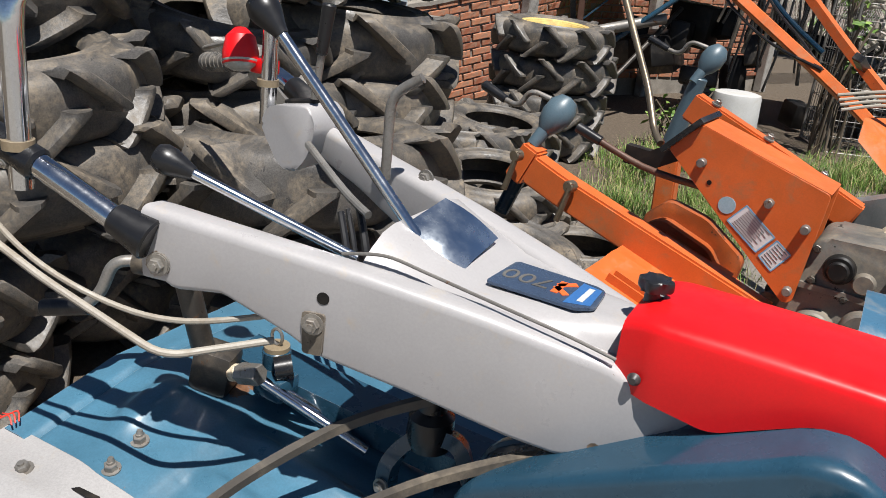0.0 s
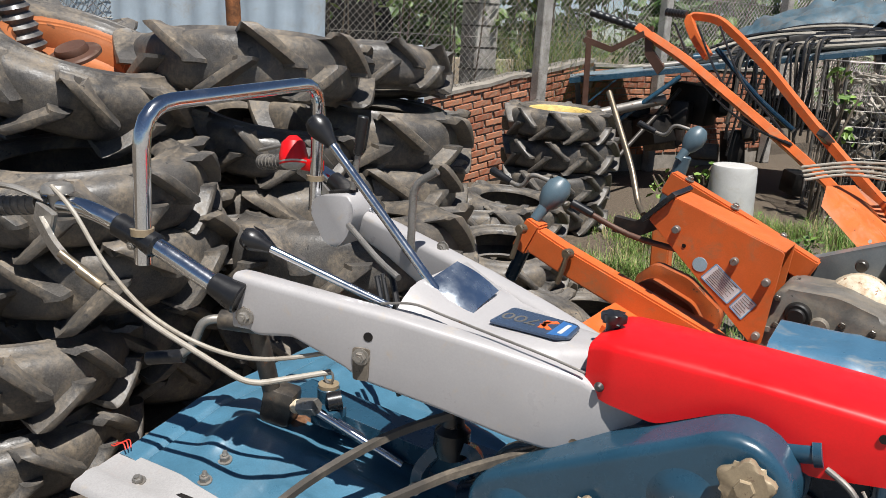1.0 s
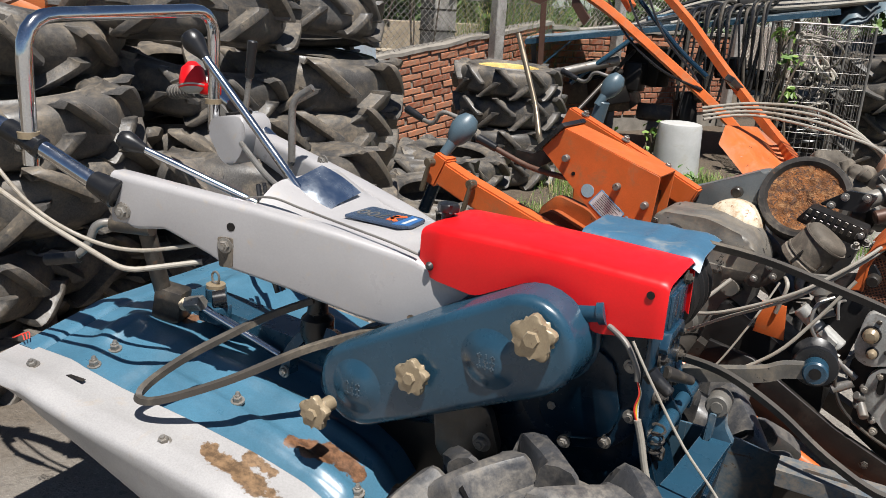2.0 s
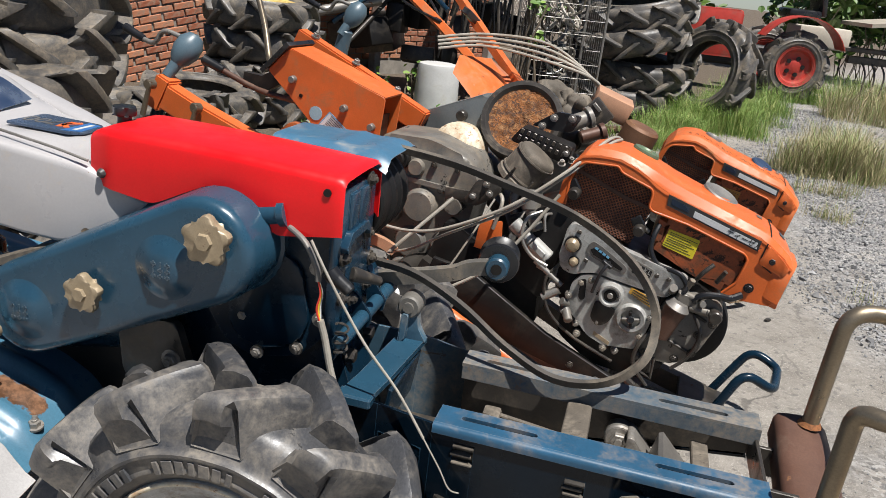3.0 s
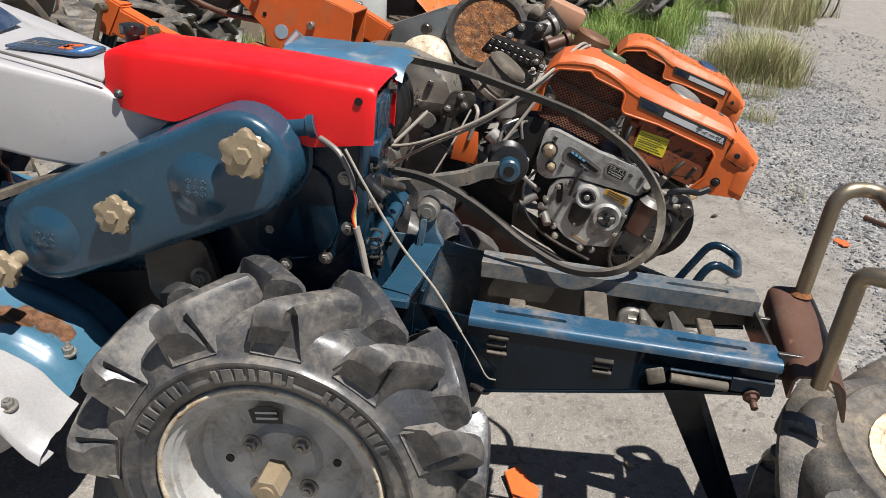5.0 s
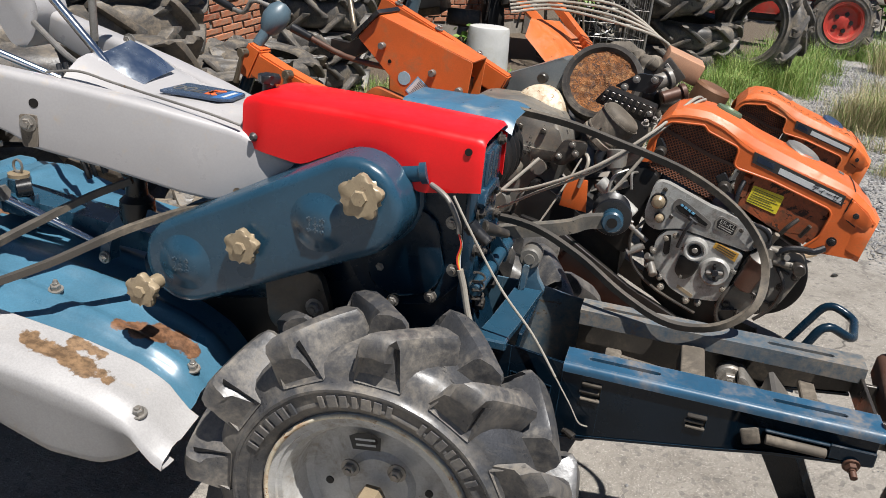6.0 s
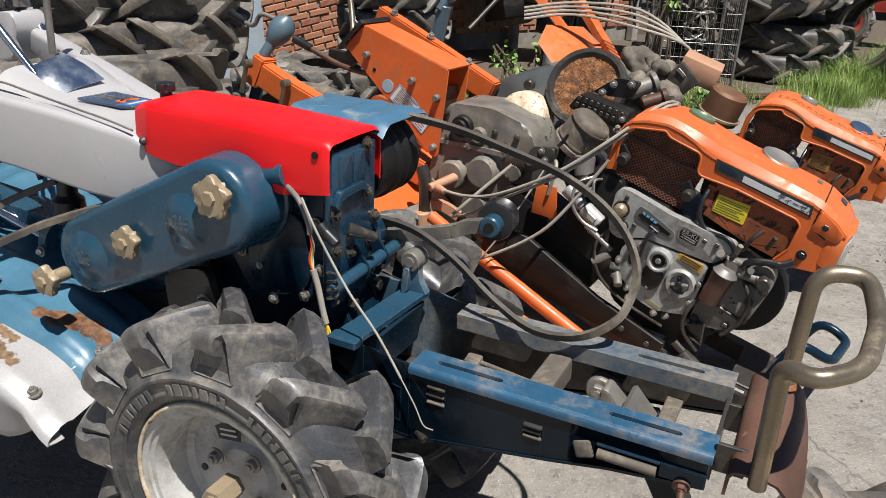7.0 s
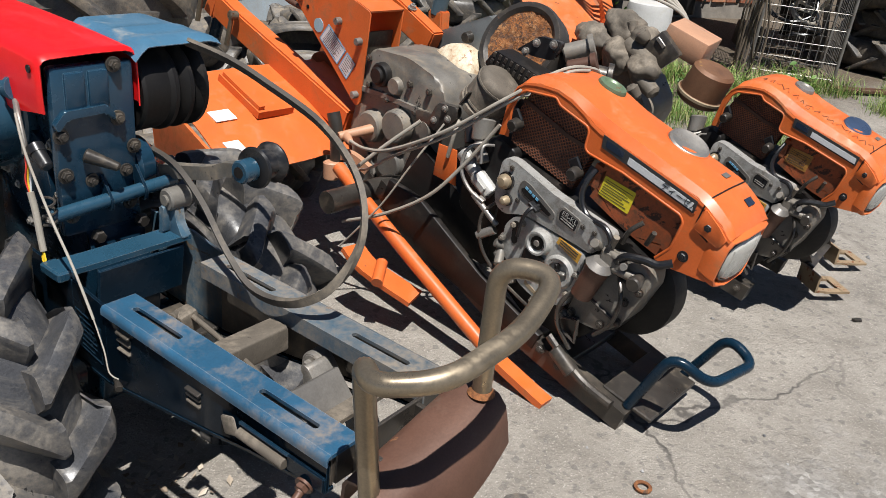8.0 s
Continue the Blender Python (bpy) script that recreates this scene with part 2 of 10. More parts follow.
chrome = surface("chrome", (0.72, 0.74, 0.76), 0.14, metal=1.0, var=0.04, bump=0.03, bump_scale=20, wear=(0.30, 0.24, 0.18), amount=-0.06, wear_scale=40)
steel = surface("zinc_steel", (0.33, 0.31, 0.28), 0.44, metal=0.65, var=0.25, bump=0.15, wear=(0.16, 0.085, 0.045), amount=0.06, wear_scale=45, grime=(0.14, 0.11, 0.08), grime_amount=0.10)
bare_iron = surface("oily_iron", (0.050, 0.044, 0.038), 0.36, metal=0.3, var=0.4, bump=0.5, bump_scale=70, wear=(0.11, 0.06, 0.035), amount=0.05, wear_scale=20, grime=(0.15, 0.12, 0.085), grime_amount=0.09, edge=(0.24, 0.21, 0.18), edge_amount=0.45)
grey_cast = surface("grey_cast_iron", (0.155, 0.145, 0.128), 0.46, metal=0.15, var=0.35, bump=0.6, bump_scale=110, grime=(0.27, 0.215, 0.15), grime_amount=0.15, wear=(0.030, 0.027, 0.024), amount=0.07, wear_scale=14, edge=(0.30, 0.28, 0.25), edge_amount=0.45)
panel_grey = surface("grey_engine_paint", (0.42, 0.415, 0.39), 0.34, metal=0.25, var=0.2, bump=0.2, wear=(0.035, 0.028, 0.022), amount=0.06, wear_scale=20, grime=(0.10, 0.075, 0.05), grime_amount=0.12, edge=(0.34, 0.33, 0.30), edge_amount=0.45)
rust = surface("rust", (0.23, 0.085, 0.028), 0.85, var=0.5, scale=22, bump=0.9, bump_scale=120, speckle=0.5, wear=(0.07, 0.035, 0.02), amount=0.13, wear_scale=38, grime=(0.42, 0.19, 0.06), grime_amount=0.08)
dull_brass = surface("worn_brass_knob", (0.34, 0.265, 0.17), 0.4, metal=0.25, var=0.2, bump=0.2, wear=(0.24, 0.17, 0.11), amount=0.06, wear_scale=40, grime=(0.16, 0.12, 0.08), grime_amount=0.08, edge=(0.52, 0.44, 0.32), edge_amount=0.5)
black_plastic = surface("black_plastic", (0.012, 0.012, 0.013), 0.32, var=0.3, bump=0.15, grime=(0.12, 0.11, 0.10), grime_amount=0.05, edge=(0.06, 0.06, 0.06), edge_amount=0.4)
# black of sooty iron, also painted in for unlit holes, slots and gaps
void_black = surface("soot_and_shade_black", (0.008, 0.007, 0.0065), 0.5, var=0.3, bump=0.4, spec=0.35, grime=(0.045, 0.036, 0.027), grime_amount=0.08)
rubber = surface("dusty_rubber", (0.060, 0.061, 0.065), 0.31, var=0.4, scale=6, bump=0.45, bump_scale=90, grime=(0.24, 0.21, 0.17), grime_amount=0.16, wear=(0.020, 0.020, 0.020), amount=0.05, wear_scale=11, spec=0.5, speckle=0.35, edge=(0.20, 0.19, 0.175), edge_amount=0.35)
old_rubber = surface("weathered_rubber", (0.098, 0.091, 0.083), 0.44, var=0.45, scale=5, bump=0.9, bump_scale=55, bump_dist=0.002, grime=(0.25, 0.20, 0.14), grime_amount=0.15, wear=(0.045, 0.042, 0.040), amount=0.06, wear_scale=12, spec=0.5, speckle=0.5, edge=(0.20, 0.175, 0.14), edge_amount=0.35)
belt_rubber = surface("dusty_belt", (0.060, 0.052, 0.043), 0.6, var=0.25, bump=0.3, grime=(0.22, 0.18, 0.13), grime_amount=0.1)
cable_grey = surface("grey_cable", (0.33, 0.30, 0.25), 0.55, var=0.18, bump=0.1, grime=(0.2, 0.15, 0.1), grime_amount=0.1)
cream_paint = surface("cream_paint", (0.66, 0.59, 0.44), 0.42, var=0.10, wear=(0.22, 0.095, 0.035), amount=0.09, wear_scale=48, grime=(0.33, 0.18, 0.08), grime_amount=0.19, bump=0.2, edge=RUST, edge_amount=0.8)
grey_rim = surface("silver_rim_paint", (0.50, 0.49, 0.465), 0.45, metal=0.05, var=0.15, wear=(0.20, 0.12, 0.07), amount=0.05, wear_scale=20, grime=(0.24, 0.20, 0.15), grime_amount=0.15)
tan_metal = surface("tan_metal", (0.46, 0.25, 0.15), 0.5, var=0.1, grime=(0.24, 0.17, 0.11), grime_amount=0.1, wear=(0.2, 0.11, 0.07), amount=0.02)
brown_rust = surface("brown_rusty_plate", (0.105, 0.052, 0.034), 0.5, metal=0.2, var=0.2, bump=0.2, wear=(0.2, 0.09, 0.04), amount=0.02, grime=(0.2, 0.15, 0.11), grime_amount=0.05)
bronze_pipe = surface("brownish_steel_pipe", (0.27, 0.22, 0.155), 0.36, metal=0.75, var=0.2, bump=0.1, wear=(0.2, 0.11, 0.05), amount=0.03, grime=(0.3, 0.25, 0.18), grime_amount=0.06)
white_label = surface("white_label", (0.72, 0.74, 0.74), 0.45, var=0.05)
# oil-stained orange, darker than the hood to paint in the shade of its lip
shaded_tank_orange = surface("oily_orange_with_hood_shade", (0.36, 0.072, 0.016), 0.42, var=0.35, wear=(0.05, 0.022, 0.012), amount=0.14, wear_scale=14, grime=(0.07, 0.04, 0.02), grime_amount=0.22, bump=0.2, bump_scale=50, edge=(0.42, 0.10, 0.025), edge_amount=0.5, dent=0.12)
stained_label = surface("stained_label", (0.33, 0.155, 0.03), 0.55, var=0.3, wear=(0.12, 0.05, 0.02), amount=0.15, wear_scale=40)
tan_iron = surface("rusty_tan_iron", (0.26, 0.185, 0.11), 0.6, var=0.3, wear=RUST, amount=0.12, wear_scale=25, bump=0.3)
yellow_label = surface("yellow_label", (0.70, 0.56, 0.03), 0.45, var=0.12, wear=(0.25, 0.2, 0.06), amount=0.03, wear_scale=60)
ink = surface("black_ink", (0.03, 0.03, 0.03), 0.5, var=0.1)
pale_ink = surface("pale_print", (0.55, 0.56, 0.55), 0.45, var=0.1)
blue_ink = surface("pale_blue_print", (0.16, 0.42, 0.62), 0.45, var=0.1)
orange_mark = surface("orange_mark", (0.85, 0.14, 0.03), 0.45, var=0.05)
plate_dark = surface("dark_badge", (0.030, 0.045, 0.075), 0.28, metal=0.4, var=0.1, grime=(0.2, 0.2, 0.2), grime_amount=0.03)
white_plastic = surface("chalky_white_plastic", (0.50, 0.495, 0.475), 0.6, var=0.08, grime=(0.4, 0.36, 0.28), grime_amount=0.1)
lamp_glass = surface("lamp_glass", (0.44, 0.43, 0.39), 0.25, metal=0.1, var=0.2, bump=0.3, bump_scale=150)
red_wire = surface("red_wire", (0.7, 0.05, 0.03), 0.45)
yellow_wire = surface("yellow_wire", (0.75, 0.5, 0.03), 0.45)
pink_plastic = surface("pink_plastic", (0.75, 0.25, 0.25), 0.5)
galvanised = surface("galvanised_wire", (0.22, 0.205, 0.185), 0.5, metal=0.5, var=0.3, wear=(0.14, 0.07, 0.035), amount=0.08, wear_scale=20)
cover_blue = surface("cover_blue_paint", (0.055, 0.142, 0.225), 0.36, var=0.14, wear=(0.20, 0.13, 0.08), amount=0.03, wear_scale=20, coat=0.2, bump=0.06, bump_scale=40, grime=(0.25, 0.24, 0.21), grime_amount=0.05, edge=(0.32, 0.33, 0.33), edge_amount=0.6, dent=0.15)
dusty_iron = surface("dust_covered_iron", (0.105, 0.088, 0.068), 0.75, metal=0.1, var=0.3, bump=0.5, bump_scale=60, grime=(0.30, 0.25, 0.19), grime_amount=0.14, wear=(0.05, 0.04, 0.03), amount=0.08, wear_scale=16, edge=(0.32, 0.28, 0.24), edge_amount=0.4)
dusty_blue = surface("dusty_blue_paint", (0.045, 0.10, 0.145), 0.5, var=0.25, grime=(0.28, 0.245, 0.195), grime_amount=0.17, wear=(0.12, 0.09, 0.06), amount=0.08, wear_scale=16, bump=0.25, edge=(0.30, 0.30, 0.29), edge_amount=0.6)
# chrome with a faint sky-blue tint painted in to strengthen the reflected sky
plate_chrome = surface("sky_tinted_bright_plate", (0.86, 0.93, 1.0), 0.25, metal=1.0, var=0.03, bump=0.05, bump_scale=12, speckle=0.05)
# ---- ground ----
def ground_height(x, y):
    """Low swells, with a shallow hollow under the first machine's wheels."""
    d2 = ((x - 0.45) / 0.75) ** 2 + ((y - 0.85) / 0.55) ** 2
    h = -0.135 * math.exp(-d2 * 1.2)
    n = noise.noise(Vector((x * 1.3, y * 1.3, 0.0))) * 0.010 + noise.noise(Vector((x * 6, y * 6, 3.0))) * 0.004
    near = max(0.0, 1 - max(abs(x - 1.5), abs(y - 2.5)) / 9)
    return h + n * near


def ground_material():
    m, t, b = nodes_of("dusty_yard_ground")
    geo = t.nodes.new("ShaderNodeTexCoord").outputs["Object"]
    sep = t.nodes.new("ShaderNodeSeparateXYZ")
    t.links.new(geo, sep.inputs[0])
    big, mid, fine, grit = noise_of(t, geo, 1.1, 6), noise_of(t, geo, 5.5, 8, 0.62), noise_of(t, geo, 38, 6, 0.7), noise_of(t, geo, 190, 3, 0.7)
    # worn concrete near the machines, a belt of grey gravel, then packed dirt
    belt = math_of(t, "SUBTRACT", sep.outputs["X"], math_of(t, "MULTIPLY", sep.outputs["Y"], 0.42))
    belt = math_of(t, "ADD", belt, math_of(t, "MULTIPLY", math_of(t, "SUBTRACT", big, 0.5), 1.5))
    belt = math_of(t, "ADD", belt, math_of(t, "MULTIPLY", math_of(t, "SUBTRACT", mid, 0.5), 0.5))
    gravel_mask = ramp_of(t, belt, 1.62, 1.95)
    dirt_mask = math_of(t, "MULTIPLY", ramp_of(t, belt, 2.65, 3.2), 0.85)
    concrete = mix_of(t, ramp_of(t, mid, 0.32, 0.68), (0.205, 0.185, 0.158), (0.33, 0.302, 0.262))
    concrete = mix_of(t, ramp_of(t, fine, 0.55, 0.8), concrete, (0.155, 0.135, 0.115))
    gravel = mix_of(t, ramp_of(t, fine, 0.35, 0.68), (0.155, 0.152, 0.150), (0.37, 0.362, 0.352))
    gravel = mix_of(t, ramp_of(t, grit, 0.5, 0.66), gravel, (0.12, 0.115, 0.11))
    gravel = mix_of(t, ramp_of(t, mid, 0.42, 0.75), gravel, (0.36, 0.325, 0.28))
    concrete = mix_of(t, ramp_of(t, grit, 0.56, 0.72), concrete, (0.50, 0.46, 0.41))
    gv = t.nodes.new("ShaderNodeTexVoronoi")
    gv.inputs["Scale"].default_value = 75
    t.links.new(geo, gv.inputs["Vector"])
    pebble = t.nodes.new("ShaderNodeSeparateColor")
    t.links.new(gv.outputs["Color"], pebble.inputs[0])
    gravel = mix_of(t, math_of(t, "MULTIPLY", ramp_of(t, pebble.outputs[0], 0.55, 0.95), 0.8), gravel, (0.46, 0.445, 0.42))
    gravel = mix_of(t, math_of(t, "MULTIPLY", ramp_of(t, pebble.outputs[1], 0.6, 0.95), 0.8), gravel, (0.10, 0.095, 0.09))
    crack = t.nodes.new("ShaderNodeTexVoronoi")
    crack.feature = "DISTANCE_TO_EDGE"
    crack.inputs["Scale"].default_value = 1.6
    warp = t.nodes.new("ShaderNodeVectorMath")
    warp.operation = "MULTIPLY_ADD"
    wn = node(t, "ShaderNodeTexNoise", Scale=3.0, Detail=6.0)
    t.links.new(geo, wn.inputs["Vector"]), t.links.new(wn.outputs["Color"], warp.inputs[0])
    warp.inputs[1].default_value = (0.5, 0.5, 0.5)
    t.links.new(geo, warp.inputs[2]), t.links.new(warp.outputs[0], crack.inputs["Vector"])
    concrete = mix_of(t, math_of(t, "MULTIPLY", ramp_of(t, crack.outputs["Distance"], 0.014, 0.004), ramp_of(t, big, 0.45, 0.6)), concrete, (0.10, 0.09, 0.08))
    concrete = mix_of(t, math_of(t, "MULTIPLY", ramp_of(t, pebble.outputs[2], 0.86, 0.97), 0.6), concrete, (0.14, 0.13, 0.12))
    dirt = mix_of(t, ramp_of(t, mid, 0.3, 0.7), (0.215, 0.190, 0.162), (0.33, 0.297, 0.258))
    dirt = mix_of(t, math_of(t, "MULTIPLY", ramp_of(t, noise_of(t, geo, 14, 7, 0.7), 0.50, 0.66), 0.7), dirt, (0.175, 0.155, 0.133))
    dirt = mix_of(t, math_of(t, "MULTIPLY", ramp_of(t, noise_of(t, geo, 2.6, 6, 0.65), 0.5, 0.68), 0.55), dirt, (0.20, 0.19, 0.18))
    dirt = mix_of(t, math_of(t, "MULTIPLY", ramp_of(t, pebble.outputs[0], 0.80, 0.97), 0.6), dirt, (0.20, 0.19, 0.18))
    dirt = mix_of(t, ramp_of(t, fine, 0.52, 0.74), dirt, (0.21, 0.19, 0.168))
    dirt = mix_of(t, math_of(t, "MULTIPLY", ramp_of(t, pebble.outputs[1], 0.88, 0.97), 0.7), dirt, (0.46, 0.44, 0.41))
    dirt = mix_of(t, ramp_of(t, grit, 0.60, 0.74), dirt, (0.16, 0.145, 0.13))
    gravel = mix_of(t, dirt_mask, gravel, dirt)
    col = mix_of(t, gravel_mask, concrete, gravel)
    # bare earth towards the tyres and the fence
    back = math_of(t, "SUBTRACT", math_of(t, "MULTIPLY", sep.outputs["Y"], 0.8), sep.outputs["X"])
    earth_mask = ramp_of(t, math_of(t, "ADD", back, math_of(t, "MULTIPLY", mid, 1.6)), 2.1, 3.1)
    earth = mix_of(t, ramp_of(t, fine, 0.35, 0.7), (0.065, 0.048, 0.032), (0.15, 0.115, 0.08))
    col = mix_of(t, earth_mask, col, earth)
    stain = ramp_of(t, noise_of(t, geo, 2.3, 7, 0.7, 0.6), 0.58, 0.72)
    st = t.nodes.new("ShaderNodeMath")
    st.operation = "MULTIPLY"
    st.inputs[1].default_value = 0.55
    t.links.new(stain, st.inputs[0])
    col = mix_of(t, st.outputs[0], col, (0.10, 0.085, 0.07))
    t.links.new(col, b.inputs["Base Color"])
    b.inputs["Roughness"].default_value = 0.92
    h = t.nodes.new("ShaderNodeMath")
    h.operation = "MULTIPLY_ADD"
    h.inputs[1].default_value = 0.35
    t.links.new(grit, h.inputs[0]), t.links.new(fine, h.inputs[2])
    bump_of(t, b, h.outputs[0], 0.8, 0.02)
    return m


def build_ground():
    def steps(lo, a, b, hi, d):
        xs = [a + i * d for i in range(int((b - a) / d) + 1)]
        k, out = d * 2, []
        v = a - k
        while v > lo:
            out.insert(0, v)
            k *= 1.5
            v -= k
        k, v, far = d * 2, xs[-1] + d * 2, []
        while v < hi:
            far.append(v)
            k *= 1.5
            v += k
        return [lo] + out + xs + far + [hi]
    xs, ys = steps(-260, -2.0, 5.5, 260, 0.06), steps(-260, -0.6, 5.5, 260, 0.06)
    bm = B()
    vs = [[bm.verts.new((x, y, ground_height(x, y))) for x in xs] for y in ys]
    for a, c in zip(vs, vs[1:]):
        for i in range(len(xs) - 1):
            bm.faces.new((a[i], a[i + 1], c[i + 1], c[i]))
    part("ground", bm, ground_material(), None, "dusty concrete and grey gravel yard with stains and bare earth", 180, "structure")


build_ground()

# ---- tyres ----
def carcass_radius(z, h, rim, rc):
    return rim + (rc - rim) * max(0.0, 1 - (abs(z) / (1.03 * h)) ** 3.4) ** (1 / 2.6)


def carcass(bm, R, W, rim, lug_h, seg=72, seed=0, sag=0.0):
    """The smooth open casing of a farm tyre about the z axis, with a bead and ringed sidewalls."""
    rc, h = R - lug_h, W / 2
    d = rc - rim
    half = [(rim, 0.64 * h), (rim + 0.006, 0.78 * h), (rim + 0.12 * d, 0.86 * h), (rim + 0.20 * d, 0.90 * h), (rim + 0.22 * d, 0.925 * h), (rim + 0.26 * d, 0.925 * h), (rim + 0.28 * d, 0.91 * h), (rim + 0.44 * d, 0.945 * h), (rim + 0.455 * d, 0.97 * h), (rim + 0.50 * d, 0.975 * h), (rim + 0.52 * d, 0.94 * h), (rim + 0.57 * d, 0.86 * h), (rim + 0.70 * d, 0.82 * h), (rim + 0.83 * d, 0.76 * h), (rim + 0.93 * d, 0.64 * h), (rim + 0.98 * d, 0.48 * h), (rc, 0.32 * h), (rc + 0.002, 0.0)]
    prof = half + [(r, -z) for r, z in half[-2::-1]] + [(rim + 0.012, -0.58 * h), (rim + 0.45 * d, -0.82 * h), (rc - 0.03, -0.5 * h), (rc - 0.028, 0), (rc - 0.03, 0.5 * h), (rim + 0.45 * d, 0.82 * h), (rim + 0.012, 0.58 * h)]
    rings = []
    for r, z in prof:
        ring = []
        for i in range(seg):
            a = 2 * math.pi * i / seg
            k = sag * (0.7 * math.sin(2 * a + seed) + 0.5 * math.sin(3 * a + 2 * seed))
            rr = r + 0.0022 * noise.noise(Vector((math.cos(a) * 5, math.sin(a) * 5, z * 25 + seed)))
            ring.append(bm.verts.new((rr * math.cos(a), rr * math.sin(a), z + k)))
        rings.append(ring)
    for p, q in zip(rings, rings[1:] + rings[:1]):
        for i in range(seg):
            bm.faces.new((p[i], p[(i + 1) % seg], q[(i + 1) % seg], q[i]))
    return bm


def tread_bar(bm, R, W, rim, lug_h, a0, side, slant, wb, wt, wear=0.0, seed=0, sag=0.0):
    """One slanted bar from the shoulder to just past the crown, with a blunt outer end and worn rounded edges."""
    rc, h = R - lug_h, W / 2
    rnd = random.Random(seed)
    tall = 1 - wear * rnd.uniform(0.2, 1.0)
    rings = []
    steps = ((1.0, 0.74), (0.995, 0.86), (0.96, 0.93), (0.87, 0.98), (0.72, 1.0), (0.48, 1.0), (0.22, 1.0), (0.0, 1.0), (-0.10, 0.98))
    for k, (zf, hf) in enumerate(steps):
        z = zf * h
        f = 1 - max(0.0, zf)
        a = a0 + slant * f + (0.02 * (0.1 - zf) if zf < 0 else 0)
        base = carcass_radius(min(abs(z), h), h, rim, rc) - 0.012
        if k < 3:
            base = rim + 0.60 * (rc - rim)
        top = rim + (R - rim) * hf if k < 3 else rc + lug_h * tall * (1 - (1 - hf) * 0.9)
        w0, w1 = wb, wt * rnd.uniform(0.94, 1.06)
        ring = []
        for u, r in ((-w0 / 2, base), (-w1 / 2 - 0.004, base + (top - base) * 0.84), (-w1 / 2 + 0.003, top - 0.001), (0.0, top + 0.002), (w1 / 2 - 0.003, top - 0.001), (w1 / 2 + 0.004, base + (top - base) * 0.84), (w0 / 2, base)):
            b = a + u / max(r, 0.1) * 1.08
            under = 0.80 if (k < 3 and abs(u) > wt * 0.5 + 0.0041) else (0.93 if k < 3 and abs(u) > wt * 0.5 else 1.0)
            ring.append(bm.verts.new((r * math.cos(b), r * math.sin(b), side * z * under)))
        rings.append(ring)
    n = len(rings[0])
    for p, q in zip(rings, rings[1:]):
        for i in range(n):
            bm.faces.new((p[i], p[(i + 1) % n], q[(i + 1) % n], q[i]))
    bm.faces.new(rings[0])
    bm.faces.new(rings[-1][::-1])
    return bm


def tyre_kind(name, R, W, rim, lugs, lug_h, slant, wb, wt, material, wear=0.0, seed=1, seg=60):
    """The shared meshes of one kind of tyre: casing, and a few bars for either shoulder."""
    def mesh(n, bm, angle):
        bmesh.ops.recalc_face_normals(bm, faces=bm.faces)
        me = bpy.data.meshes.new(n)
        bm.to_mesh(me)
        bm.free()
        me.materials.append(material)
        me.shade_smooth()
        me.set_sharp_from_angle(angle=radians(angle))
        return me
    bars = {sd: [mesh("tread_bar", tread_bar(B(), R, W, rim, lug_h, 0.0, sd, slant, wb, wt, wear, seed * 10 + k), 38) for k in range(3)] for sd in (1, -1)}
    return {"casing": mesh(name, carcass(B(), R, W, rim, lug_h, seg, seed), 42), "bars": bars, "lugs": lugs, "rim": rim}


def tyre_of(name, kind, parent=None, label="", m=None, seed=1):
    """A tyre as a casing with its bars as parts."""
    ob = new(name, kind["casing"])
    ob.parent = parent
    ob.matrix_basis = m or Matrix()
    tagged(ob, label)
    rnd = random.Random(seed)
    for i in range(kind["lugs"]):
        for sd in (1, -1):
            bar = new("tread_bar", rnd.choice(kind["bars"][sd]))
            bar.parent = ob
            bar.matrix_basis = pose(0, 0, 0, 0, 0, (i + (0 if sd > 0 else 0.5)) * 360 / kind["lugs"] + rnd.uniform(-0.8, 0.8))
    return ob


def rim_disc(bm, r, w, m, dish=0.3, seg=40):
    """A pressed wheel: flange, well and dished centre disc, about the z axis of m."""
    prof = [(0.0, w * dish), (r * 0.30, w * dish), (r * 0.36, w * dish - 0.012), (r * 0.72, w * dish - 0.016), (r * 0.78, w * dish - 0.006), (r * 0.80, w * 0.30), (r * 0.85, w * 0.385), (r * 0.862, w * 0.425), (r * 0.905, w * 0.435), (r * 0.917, w * 0.468), (r * 1.0, w * 0.48), (r * 1.025, w * 0.51), (r * 1.03, w * 0.47)]
    lathe(bm, prof, m, seg)
    lathe(bm, [(r * 1.03, w * 0.47), (r * 0.88, w * 0.36), (r * 0.82, 0), (r * 0.88, -w * 0.4), (r * 1.0, -w * 0.48), (r * 1.02, -w * 0.5)], m, seg)
    return bm


TYRES = [tyre_kind("tyre_casing", 0.46, 0.235, 0.235, 9, 0.056, 0.34, 0.074, 0.044, old_rubber, 0.25, 3),
         tyre_kind("tyre_casing", 0.41, 0.21, 0.215, 10, 0.048, 0.32, 0.062, 0.036, old_rubber, 0.35, 5),
         tyre_kind("tyre_casing", 0.48, 0.25, 0.245, 8, 0.064, 0.38, 0.084, 0.050, old_rubber, 0.25, 7)]


